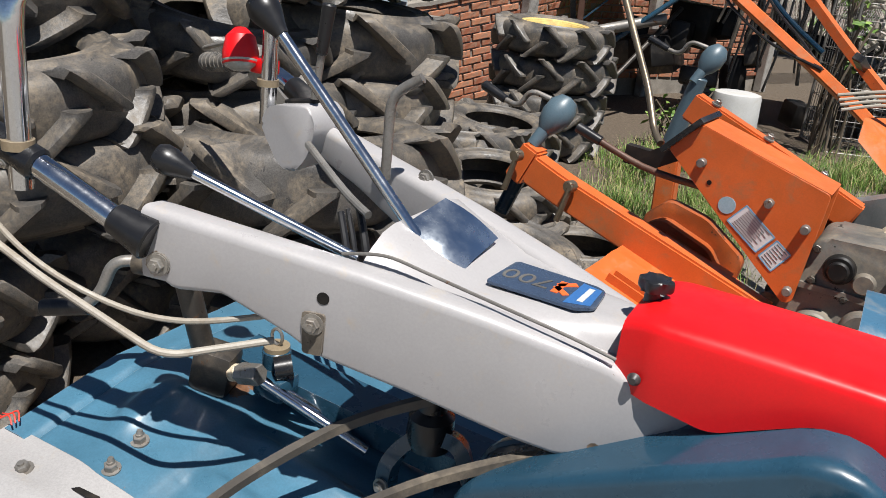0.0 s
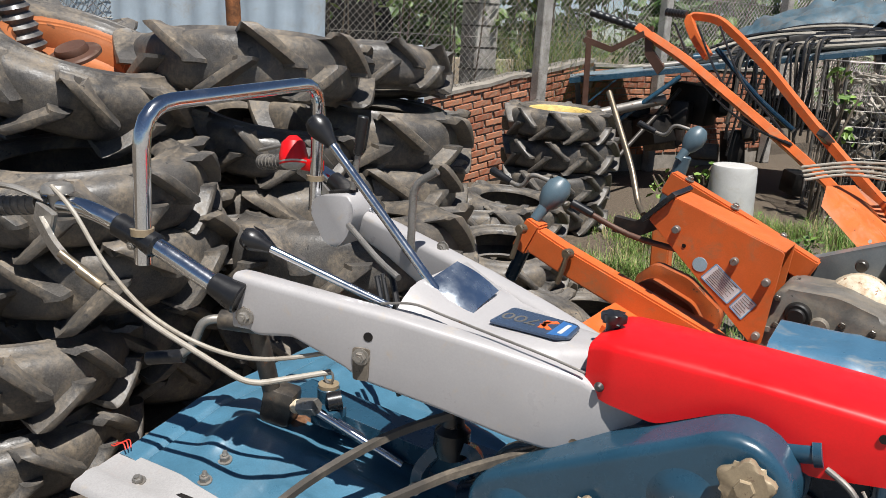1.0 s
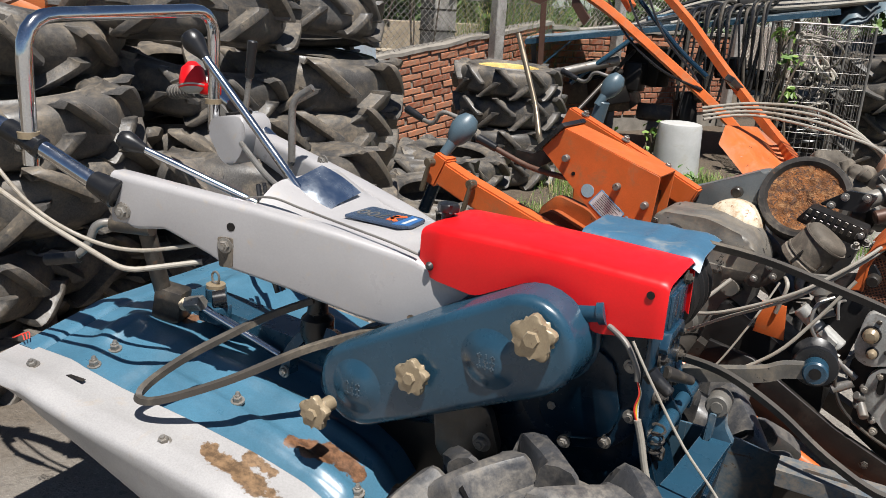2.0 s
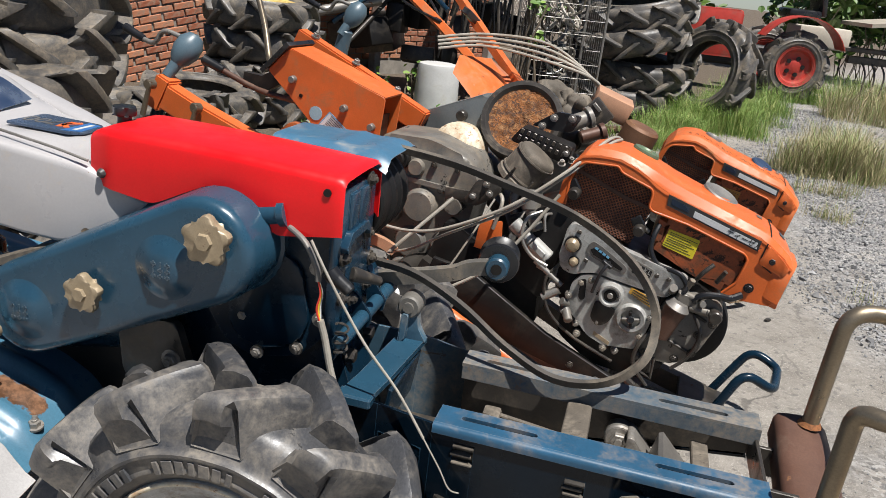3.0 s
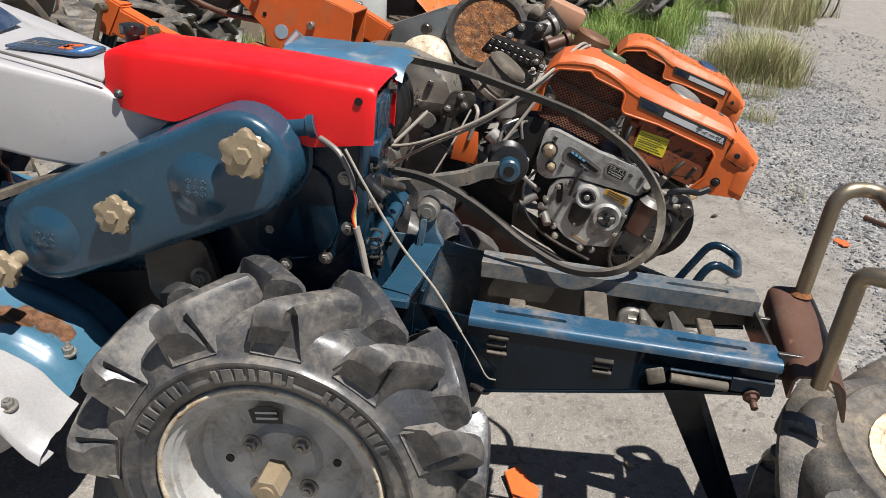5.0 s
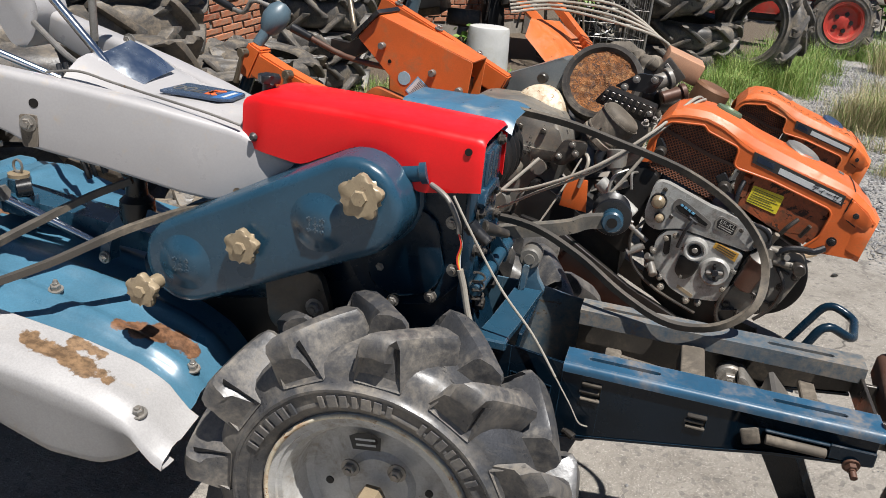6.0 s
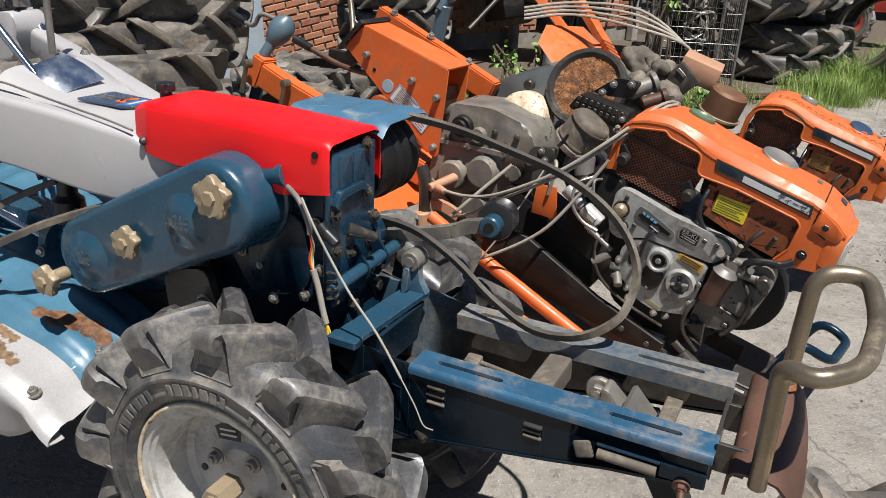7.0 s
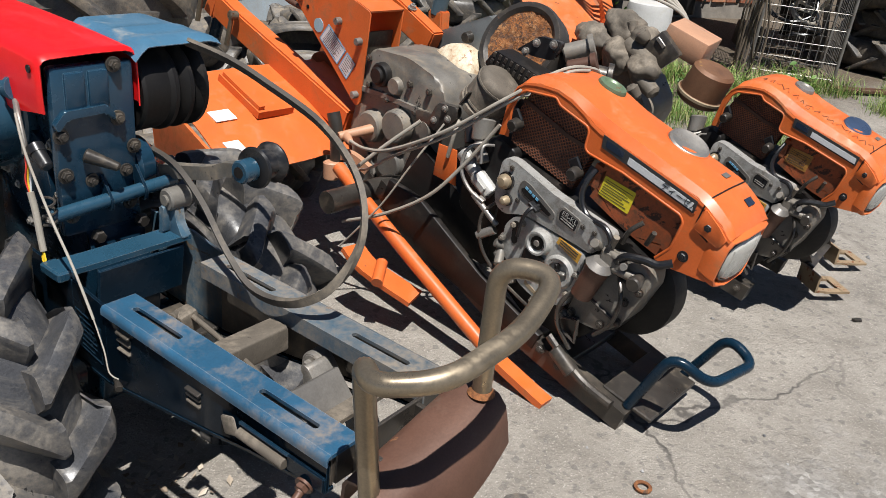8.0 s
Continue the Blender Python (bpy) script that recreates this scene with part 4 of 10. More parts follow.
def chassis():
    """Two slotted rails on deep side plates, open between, with bars, pivot, prop stand and lifting loop."""
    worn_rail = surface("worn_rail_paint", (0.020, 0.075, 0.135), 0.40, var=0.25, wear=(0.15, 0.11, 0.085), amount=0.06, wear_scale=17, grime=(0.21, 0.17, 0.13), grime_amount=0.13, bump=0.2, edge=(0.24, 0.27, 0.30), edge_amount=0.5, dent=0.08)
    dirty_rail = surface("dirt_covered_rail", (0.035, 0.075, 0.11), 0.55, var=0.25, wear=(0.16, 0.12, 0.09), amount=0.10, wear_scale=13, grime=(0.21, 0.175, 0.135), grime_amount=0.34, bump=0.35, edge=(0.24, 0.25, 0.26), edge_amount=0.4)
    # glossy dark blue, taken near-black: the shade of the near side is in the colour
    side_shade_paint = surface("glossy_blue_with_side_shade", (0.0022, 0.0070, 0.0130), 0.20, var=0.3, spec=0.32, wear=(0.05, 0.04, 0.03), amount=-0.01, wear_scale=26, speckle=0.1, bump=0.06, bump_scale=25, edge=(0.04, 0.10, 0.16), edge_amount=0.5, dent=0.12)
    for s, yc, z, mat in ((-1, -0.0695, 0.471, worn_rail), (1, 0.114, 0.487, dirty_rail)):
        yo, yi = yc + s * 0.0275, yc - s * 0.0275
        bm = B()
        # top flange with two round-ended slots, cut from one strip
        slots = ((0.433, 0.556), (0.737, 0.853))
        n = 5
        half = 0.0058

        def strip(x0, x1, ya, yb):
            box(bm, ((x0 + x1) / 2, (ya + yb) / 2, z), (x1 - x0, abs(yb - ya), 0.006))
        ends = [0.394] + [x for a, b in slots for x in (a, b)] + [0.905]
        for x0, x1 in zip(ends[0::2], ends[1::2]):
            strip(x0, x1, yo, yi)
        for x0, x1 in slots:
            for ya, yb in ((yc - s * half, yi), (yo, yc + s * half)):
                strip(x0, x1, ya, yb)
            for xe, d in ((x0, 1), (x1, -1)):
                for k in range(n):
                    fill = half * (1 - math.sin(math.acos(1 - (k + 0.5) / n)))
                    for q in (-1, 1):
                        box(bm, (xe + d * half * (k + 0.5) / n, yc + q * (half - fill / 2), z), (half / n, fill, 0.006))
        rail = part("rail_flange", bm, mat, tiller, "blue steel rail with two slots, paint worn to brown dust")
        # rolled outer shoulder and the lip below it
        bm = B()
        sec = [(0.0, 0.003), (0.0045, 0.002), (0.0075, -0.0015), (0.0085, -0.006), (0.0080, -0.013), (0.0060, -0.013), (0.006, -0.006), (0.004, -0.003), (0.0, -0.003)]
        for xe in (0.394, 0.905):
            for u, v in sec:
                bm.verts.new((xe, yo + s * u, z + v))
        bm.verts.ensure_lookup_table()
        k = len(sec)
        for i in range(k):
            bm.faces.new((bm.verts[i], bm.verts[(i + 1) % k], bm.verts[k + (i + 1) % k], bm.verts[k + i]))
        bm.faces.new(bm.verts[:k]), bm.faces.new(bm.verts[k:][::-1])
        part("rail_edge", bm, worn_rail if s < 0 else dirty_rail, rail, "", 50)
        # inner turned-down lip
        part("rail_lip", box(B(), (0.65, yi + s * 0.002, z - 0.015), (0.511, 0.004, 0.026), None, 0.001), mat, rail)
        # deep side plate with its two punched windows
        yp = yo + s * 0.002
        win = ((0.430, 0.464, 0.409, 0.446), (0.609, 0.641, 0.404, 0.432))
        xs = [0.17, 0.228, 0.30, 0.394, 0.430, 0.464, 0.609, 0.641, 0.75, 0.90]
        tops = [(0.17, 0.490), (0.228, 0.487), (0.30, 0.481), (0.394, z - 0.001), (0.90, z - 0.002)]
        bots = [(0.17, 0.335), (0.394, 0.325), (0.664, 0.374), (0.75, 0.392), (0.90, 0.412)]
        if s > 0:
            tops = [(0.17, 0.50), (0.296, 0.502), (0.394, z), (0.90, z - 0.002)]
        bm = B()
        for x0, x1 in zip(xs, xs[1:]):
            cuts = [w for w in win if w[0] == x0]
            za0, za1, zb0, zb1 = lerp_profile(bots, x0), lerp_profile(bots, x1), lerp_profile(tops, x0), lerp_profile(tops, x1)
            bands = [((za0, za1), (zb0, zb1))]
            if cuts:
                w = cuts[0]
                bands = [((za0, za1), (w[2], w[2])), ((w[3], w[3]), (zb0, zb1))]
            for (l0, l1), (h0, h1) in bands:
                prism(bm, [(x0, l0), (x1, l1), (x1, h1), (x0, h0)], "y", yp - s * 0.005, yp)
        bmesh.ops.remove_doubles(bm, verts=bm.verts, dist=0.0004)
        side = part("side_plate", bm, side_shade_paint if s < 0 else dusty_blue, tiller, "glossy dark blue steel side plate of the engine frame, side shade put into its colour" if s < 0 else "dusty blue side plate of the engine frame")
        # folded bottom edge
        path = [(x, yp - s * 0.006, lerp_profile(bots, x)) for x in (0.17, 0.394, 0.55, 0.664, 0.75, 0.90)]
        part("bottom_fold", sweep(B(), path, rect(0.016, 0.005), up=(0, 0, 1)), side_shade_paint, side)
        if s < 0:
            for x0, x1, z0, z1 in win:
                part("window_lip", box(B(), ((x0 + x1) / 2, yp + 0.002, z1 - 0.003), (x1 - x0, 0.016, 0.005), pose(0, 0, 0, 18), 0.001), bare_iron, side, "bent brown lip of a punched window")
                part("window_bar", box(B(), ((x0 + x1) / 2 - 0.003, yp + 0.003, (z0 + z1) / 2 - 0.002), (x1 - x0, 0.010, 0.005), pose(0, 0, 0, 14), 0.001), dusty_iron, side)
                part("window_lip", box(B(), ((x0 + x1) / 2, yp + 0.001, z0 + 0.002), (x1 - x0, 0.010, 0.004), None, 0.001), dusty_iron, side)
            part("window_foot", cyl(B(), (0.412, yp + 0.004, 0.338), (0.432, yp - 0.006, 0.333), 0.007, seg=10), bare_iron, side)
            # long tray bolt along the lower edge and the front stud
            bm = B()
            cyl(bm, (0.735, yp - 0.006, 0.419), (0.828, yp - 0.006, 0.418), 0.0085, seg=14, bevel=0.001)
            part("hinge_rod", bm, dusty_iron, side, "worn grey hinge rod")
            part("hinge_flap", box(B(), (0.712, yp - 0.005, 0.417), (0.030, 0.006, 0.030), pose(0, 0, 0, 0, -20), 0.004, 2), dusty_iron, side)
            part("rod_cover", box(B(), (0.782, yp - 0.003, 0.433), (0.100, 0.006, 0.005), None, 0.0015), dark_blue, side)
            part("stud_plate", box(B(), (0.866, yp - 0.003, 0.424), (0.070, 0.006, 0.026), None, 0.002), side_shade_paint, side)
            bm = B()
            cyl(bm, (0.867, yp, 0.410), (0.872, yp - 0.028, 0.398), 0.0058, seg=14)
            bolt(bm, (0.868, yp - 0.008, 0.408), (0.1, -1, -0.3), 0.0095, 0.009)
            part("front_bolt", bm, brown_rust, side, "rusty stud with nut")
            # framed pressing with unreadable lines
            bm = B()
            for a, b in (((0.305, 0.432), (0.378, 0.420)), ((0.378, 0.420), (0.378, 0.352)), ((0.378, 0.352), (0.305, 0.362)), ((0.305, 0.362), (0.305, 0.432))):
                sweep(bm, [(a[0], yp - 0.0005, a[1]), (b[0], yp - 0.0005, b[1])], rect(0.0018, 0.0016), up=(0, 1, 0))
            for i in range(6):
                box(bm, (0.342 - 0.004 * (i % 2), yp - 0.0006, 0.415 - 0.010 * i), (0.052 - 0.008 * (i % 3), 0.001, 0.0013), pose(0, 0, 0, 0, 9))
            part("stamped_plate", bm, side_shade_paint, side, "", 0)
        # greasy inner web
        bm = prism(B(), [(0.394, z - 0.004), (0.90, z - 0.004), (0.90, 0.418), (0.664, 0.382), (0.394, 0.335)], "y", yo - s * 0.006, yo - s * 0.011, 0.0005, 1)
        part("inner_web", bm, bare_iron, tiller, "dark greasy inner rail web")
    # front end plate, cross bar, floor pieces
    part("end_plate", box(B(), (0.901, 0.022, 0.445), (0.006, 0.215, 0.052), None, 0.001), bare_iron, tiller)
    bm = B()
    prism(bm, round_poly([(0.586, 0.425), (0.588, 0.468), (0.630, 0.468), (0.632, 0.425)], 0.004), "y", -0.060, 0.078, 0.002)
    part("cross_bar", bm, dusty_iron, tiller, "dirt-covered steel cross bar")
    bm = B()
    box(bm, (0.47, 0.0, 0.440), (0.030, 0.035, 0.040), pose(0, 0, 0, 12), 0.005, 2)
    cyl(bm, (0.462, -0.012, 0.452), (0.472, -0.030, 0.456), 0.008, seg=12)
    pb = part("pin_block", bm, dusty_iron, tiller, "dusty pin block inside the frame")
    part("control_rod", tube(B(), [(0.482, 0.004, 0.452), (0.62, -0.008, 0.444), (0.735, -0.022, 0.430)], 0.0045, 10, 4), dusty_iron, pb, "dusty control rod")
    bm = B()
    cyl(bm, (0.684, 0.112, 0.415), (0.684, 0.082, 0.415), 0.026, seg=22, bevel=0.003)
    bolt(bm, (0.684, 0.082, 0.415), (0, -1, 0), 0.015, 0.012)
    prism(bm, round_poly([(0.70, 0.386), (0.752, 0.386), (0.706, 0.440), (0.695, 0.440)], 0.006), "y", 0.05, 0.105, 0.001)
    part("pivot_boss", bm, steel, tiller, "rusty pivot bolt on its boss")
    bm = B()
    prism(bm, [(0.745, 0.452), (0.752, 0.456), (0.80, 0.405), (0.735, 0.400)], "y", -0.045, 0.070, 0.001, 1)
    part("gusset", bm, galvanised, tiller, "worn bare steel gusset plate")
    part("flat_bar", box(B(), (0.815, 0.015, 0.432), (0.028, 0.165, 0.012), pose(0, 0, 0, 0, 4), 0.002), dusty_iron, tiller, "dusty flat steel bar across the frame")
    part("flat_bar", box(B(), (0.34, 0.02, 0.345), (0.12, 0.20, 0.008), None, 0.002), bare_iron, tiller, "greasy floor plate by the gearbox")
    # rear cross bracket: flat bar with a forged arm rising to its eye
    bm = B()
    sweep(bm, [(0.262, -0.105, 0.486), (0.272, -0.04, 0.490), (0.285, 0.085, 0.497), (0.290, 0.128, 0.500)], rect(0.052, 0.010), up=(0, 0, 1))
    box(bm, (0.262, -0.101, 0.483), (0.060, 0.030, 0.018), None, 0.003)
    cb = part("cross_bracket", bm, blue_paint, tiller, "blue steel cross bracket")
    bm = B()
    prism(bm, round_poly([(0.258, 0.498), (0.318, 0.500), (0.300, 0.528), (0.296, 0.568), (0.266, 0.568), (0.268, 0.528)], 0.006), "y", 0.105, 0.124, 0.004)
    prism(bm, round_poly([(0.268, 0.500), (0.280, 0.505), (0.284, 0.556), (0.272, 0.556)], 0.004), "y", 0.090, 0.108, 0.003)
    part("forged_arm", bm, dusty_blue, cb, "dusty blue forged arm")
    bm = B()
    cyl(bm, (0.281, 0.098, 0.567), (0.281, 0.142, 0.567), 0.021, seg=22, bevel=0.003)
    cyl(bm, (0.281, 0.094, 0.567), (0.281, 0.10, 0.567), 0.010, seg=16)
    part("eye_boss", bm, grey_cast, cb)
    part("back_web", box(B(), (0.300, 0.03, 0.440), (0.008, 0.17, 0.09), pose(0, 0, 0, 0, 8), 0.002), dark_blue, tiller, "dark blue steel web behind the rails")
    # stand
    bm = B()
    prism(bm, [(0.705, 0.385), (0.790, 0.400), (0.985, 0.012), (0.965, 0.0), (0.925, 0.01)], "y", 0.105, 0.112, 0.0015, 1)
    prism(bm, [(0.776, 0.40), (0.790, 0.398), (0.987, 0.012), (0.972, 0.004)], "y", 0.070, 0.110, 0.001, 1)
    part("prop_stand", bm, side_shade_paint, tiller, "dark blue folded steel prop stand")
    # bent front plate: a flat back, rounded shoulder and drooping apron
    rows = []
    for i in range(13):
        g = i / 12
        y = -0.098 + 0.236 * g
        z = 0.456 + 0.050 * g
        bow = 0.012 * math.sin(math.pi * g)
        rows.append([(0.925, y, z - 0.045), (0.927, y, z - 0.012), (0.933, y, z - 0.003), (0.945, y, z), (0.975, y, z + 0.002), (0.998, y, z - 0.004), (1.012 + bow * 0.4, y, z - 0.018), (1.020 + bow, y, z - 0.045), (1.026 + bow, y, z - 0.075 - bow)])
    part("front_plate", sheet(B(), rows, 0.005), brown_rust, tiller, "brown bent steel front plate", 50)
    for y in (-0.05, 0.075):
        part("front_lug", box(B(), (0.925, y, 0.442), (0.05, 0.008, 0.05), None, 0.001), bare_iron, tiller)
    loop = round_path([(0.980, 0.119, 0.495), (0.985, 0.108, 0.712), (1.058, 0.130, 0.715), (1.078, 0.030, 0.686), (1.064, -0.100, 0.668), (1.005, -0.152, 0.660), (0.966, -0.120, 0.656), (0.970, -0.094, 0.440)], 0.045, 7)
    part("lifting_loop", sweep(B(), loop, circle(0.0138, 14)), bronze_pipe, tiller, "bent brownish steel pipe loop", 60)
    part("weld_collar", lathe(B(), [(0.0145, 0), (0.020, 0), (0.016, 0.006), (0.0145, 0.008)], Matrix.Translation((0.980, 0.119, 0.503)), 18), rust, tiller)


DRIVE_TYRE = tyre_kind("tyre_casing", 0.350, 0.186, 0.186, 12, 0.052, -0.27, 0.074, 0.046, rubber, 0.12, 11, 90)


def wheel(parent, y, side):
    m = Matrix.Translation((0.116, y, 0.207)) @ pose(0, 0, 0, 90 if side < 0 else -90)
    w = tyre_of("wheel", DRIVE_TYRE, parent, "worn rubber tractor tyre with deep bars on a grey rim", m, 4)
    m = Matrix()
    bm = B()
    for i in range(26):
        if i % 9 in (7, 8):
            continue
        a = 0.09 * i + 0.6
        box(bm, (0.220 * math.cos(a), 0.220 * math.sin(a), 0.0868), (0.022, 0.010 + 0.004 * (i % 3), 0.005), pose(0, 0, 0, 0, 0, math.degrees(a)), 0.001)
    bmesh.ops.transform(bm, matrix=m, verts=bm.verts)
    part("sidewall_print", bm, rubber, w, "raised unreadable bars on the sidewall", 0, "stuff")
    bm = rim_disc(B(), 0.186, 0.150, m, 0.02)
    rim = part("rim", bm, grey_rim, w, "dull grey steel rim", 40)
    part("rim_edge", sweep(B(), [(0.186 * math.cos(a), 0.186 * math.sin(a), 0.0755) for a in [2 * math.pi * q / 56 for q in range(56)]], circle(0.0042, 8), closed=True), cream_paint, rim, "cream edge of the rim", 60)
    for i in range(4):
        a = 2 * math.pi * i / 4 + 0.95
        p = m @ Vector((0.062 * math.cos(a), 0.062 * math.sin(a), 0.0185))
        bm = bolt(B(), p, m.to_3x3() @ Vector((0, 0, 1)), 0.012, 0.012)
        part("wheel_nut", bm, steel, rim)
    for i in range(4):
        a = 2 * math.pi * i / 4 + 0.15
        bm = B()
        p = m @ Vector((0.100, 0, 0))
        q = m @ Vector((0.095 * math.cos(a), 0.095 * math.sin(a), 0.0045))
        k = m.to_3x3() @ Vector((0, 0, 1))
        cyl(bm, q - k * 0.002, q + k * 0.001, 0.0075, seg=14)
        part("rim_hole", bm, void_black, rim)
    bm = B()
    k = m.to_3x3() @ Vector((0, 0, 1))
    c = m @ Vector((0, 0, 0.03))
    cyl(bm, c, c + k * 0.06, 0.026, seg=6, bevel=0.002)
    cyl(bm, c + k * 0.055, c + k * 0.064, 0.014, seg=18)
    part("axle_end", bm, dull_brass, rim, "rusty brown axle end")
    bm = B()
    a0 = m @ Vector((0.11, 0.075, 0.012))
    cyl(bm, a0, a0 + Vector((0.004, 0.022, 0.012)), 0.0045, seg=10)
    part("valve", bm, steel, rim)
    bm = B()
    prism(bm, [(-0.026, -0.016), (0.026, -0.016), (0.030, 0.010), (0.012, 0.018), (-0.012, 0.018), (-0.030, 0.010)], "z", 0.0, 0.0008)
    prism(bm, [(-0.024, -0.014), (0.024, -0.014), (0.0275, 0.009), (0.011, 0.016), (-0.011, 0.016), (-0.0275, 0.009)], "z", 0.0006, 0.0010)
    mm = m @ Matrix.Translation((-0.03, 0.087, 0.0045)) @ pose(0, 0, 0, 0, 0, 10)
    bmesh.ops.transform(bm, matrix=mm, verts=bm.verts)
    st = part("rim_sticker", bm, ink, rim)
    bm = B()
    for k2 in (-0.006, 0.005):
        box(bm, (0, k2, 0.0012), (0.038, 0.004, 0.0006))
    bmesh.ops.transform(bm, matrix=mm, verts=bm.verts)
    part("print_bar", bm, pale_ink, st)


red_hood()
handle_frame()
chain_case()
gearbox()
belt_drive()
chassis()
wheel(tiller, -0.213, -1)
wheel(tiller, 0.325, 1)

# ---- first tractor: rotary cover, handles, levers, loose belt, wiring ----
COVER = [(-1.10, 0.450), (-0.93, 0.454), (-0.80, 0.424), (-0.62, 0.396), (-0.466, 0.366), (-0.36, 0.335), (-0.30, 0.303), (-0.255, 0.250), (-0.24, 0.225)]


def cover_z(x, y):
    z = smooth_profile(COVER, x)
    return z + 0.2 * min(0.14, max(-0.05, y + 0.24)) - 0.12 * max(0.0, -0.29 - y)


def rotary_cover():
    rows = []
    for i in range(121):
        x = -1.095 + 0.832 * i / 120
        row = []
        front = 1 / (1 + math.exp(-(x + 0.79) * 90))
        for j in range(73):
            y = -0.245 - 0.060 * max(0, min(1, (-0.30 - x) / 0.6)) + 0.60 * j / 72
            rib = 0.0
            for yr in (-0.185, -0.085, 0.03, 0.15, 0.26):
                rib += 0.011 / (1 + (abs(y - yr - 0.02 * (x + 0.5)) / 0.016) ** 6) * front
            step = -0.010 / (1 + math.exp(-(x + 0.815) * 220))
            fold = 0.006 / (1 + math.exp((x + 1.045) * 400)) - 0.004 * math.exp(-((x + 1.040) / 0.004) ** 2)
            boss = sum(0.016 / (1 + (((x + 0.945) / 0.030) ** 2 + ((y - yb) / 0.060) ** 2) ** 3) for yb in (-0.155, 0.04, 0.22))
            row.append((x, y, cover_z(x, y) + rib + step + fold + 0.012 + boss + 0.0015 * noise.noise(Vector((x * 9, y * 9, 5)))))
        rows.append(row)
    c = part("rotary_cover", sheet(B(), rows, 0.003), faded_blue, tiller, "faded blue curved sheet cover with ribs and rusty patches", 50)
    for x, y in ((-0.901, -0.213), (-0.894, -0.272), (-0.291, -0.168), (-0.594, -0.167), (-0.84, 0.10)):
        bm = bolt(B(), (x, y, cover_z(x, y) + 0.012), (0.1, -0.2, 1), 0.010, 0.012)
        cyl(bm, Vector((x, y, cover_z(x, y) + 0.02)), Vector((x, y, cover_z(x, y) + 0.032)), 0.008, 0.004, 12)
        part("dome_nut", bm, steel, c)
    rows = []
    hem = [(-1.10, 0.430), (-0.95, 0.395), (-0.80, 0.335), (-0.67, 0.275), (-0.56, 0.220), (-0.48, 0.186), (-0.379, 0.183), (-0.325, 0.210), (-0.28, 0.248), (-0.252, 0.282), (-0.236, 0.308)]
    for i in range(44):
        x = -1.10 + 0.862 * i / 43
        zb = smooth_profile(hem, x)
        row = []
        for y, d in ((-0.232, 0.016), (-0.25, 0.016), (-0.29, 0.0145), (-0.300, 0.0185), (-0.318, 0.0185), (-0.326, 0.014), (-0.340, 0.011), (-0.348, 0.006), (-0.352, -0.004)):
            y -= 0.060 * max(0, min(1, (-0.30 - x) / 0.6))
            row.append((x, y, cover_z(min(x, -0.265), max(y, -0.36)) - 0.55 * max(0.0, x + 0.265) + d))
        y0, z0 = row[-1][1], row[-1][2]
        zb = min(zb, z0 - 0.004)
        for f, dy in ((0.2, 0.004), (0.55, 0.012), (0.84, 0.018), (0.93, 0.021), (0.98, 0.027), (1.0, 0.038)):
            row.append((x, y0 + dy, z0 + (zb - z0) * f))
        rows.append(row)
    w = part("side_shield", sheet(B(), rows, 0.003), chipped_white, tiller, "chipped white steel side shield with brown rust", 50)
    for x, y in ((-0.303, -0.316), (-0.62, -0.335), (-0.99, -0.345)):
        part("dome_nut", bolt(B(), (x, y, cover_z(x, y) + 0.014), (0, -0.3, 1), 0.010, 0.012), steel, w)
    bm = B()
    box(bm, (-0.888, -0.326, cover_z(-0.888, -0.326) + 0.0170), (0.060, 0.010, 0.003), pose(0, 0, 0, 0, 0, 4), 0.001)
    part("slot", bm, void_black, w)
    bm = B()
    for k in range(3):
        tube(bm, [(-1.075, -0.305 + 0.006 * k, 0.470), (-1.09, -0.30 + 0.008 * k, 0.478), (-1.105, -0.308 + 0.009 * k, 0.470), (-1.125, -0.30 + 0.006 * k, 0.462)], 0.0013, 6)
    part("red_string", bm, red_wire, w, "frayed red string")
    # drive arm and beam under the cover's front
    bm = B()
    sweep(bm, [(-0.93, 0.04, 0.500), (-0.60, 0.045, 0.478), (-0.35, 0.045, 0.47)], rect(0.085, 0.045))
    part("tool_beam", bm, blue_paint, tiller, "blue square steel beam over the cover")
    bm = B()
    box(bm, (-0.80, -0.02, 0.515), (0.06, 0.05, 0.04), None, 0.006, 2)
    cyl(bm, (-0.817, 0.0, 0.505), (-0.817, 0.0, 0.566), 0.024, seg=20, bevel=0.003)
    pin = part("pin_block", bm, blue_paint, tiller, "blue pin block")
    bm = B()
    cyl(bm, (-0.817, 0.0, 0.565), (-0.817, 0.0, 0.573), 0.022, seg=20)
    part("pin_head", bm, dull_brass, pin)
    bm = B()
    tube(bm, [(-0.817 + 0.011 * math.cos(t), 0.0, 0.588 + 0.014 * math.sin(t)) for t in [i * math.pi / 8 for i in range(16)]], 0.0028, 6, 2, True)
    part("ring", bm, steel, pin)
    # turnbuckle
    bm = B()
    cyl(bm, (-0.845, -0.058, 0.535), (-0.800, -0.058, 0.548), 0.018, seg=6, bevel=0.002)
    t = part("turnbuckle", bm, steel, tiller, "steel turnbuckle with cream end cap")
    bm = B()
    cyl(bm, (-0.862, -0.058, 0.530), (-0.845, -0.058, 0.535), 0.015, seg=16, bevel=0.003)
    part("end_cap", bm, cream_paint, t)
    bm = B()
    cyl(bm, (-0.815, -0.050, 0.535), (-0.70, 0.02, 0.462), 0.008, seg=14)
    cyl(bm, (-0.815, -0.050, 0.535), (-0.62, -0.01, 0.455), 0.009, seg=14)
    part("rod", bm, chrome, t)
    bm = B()
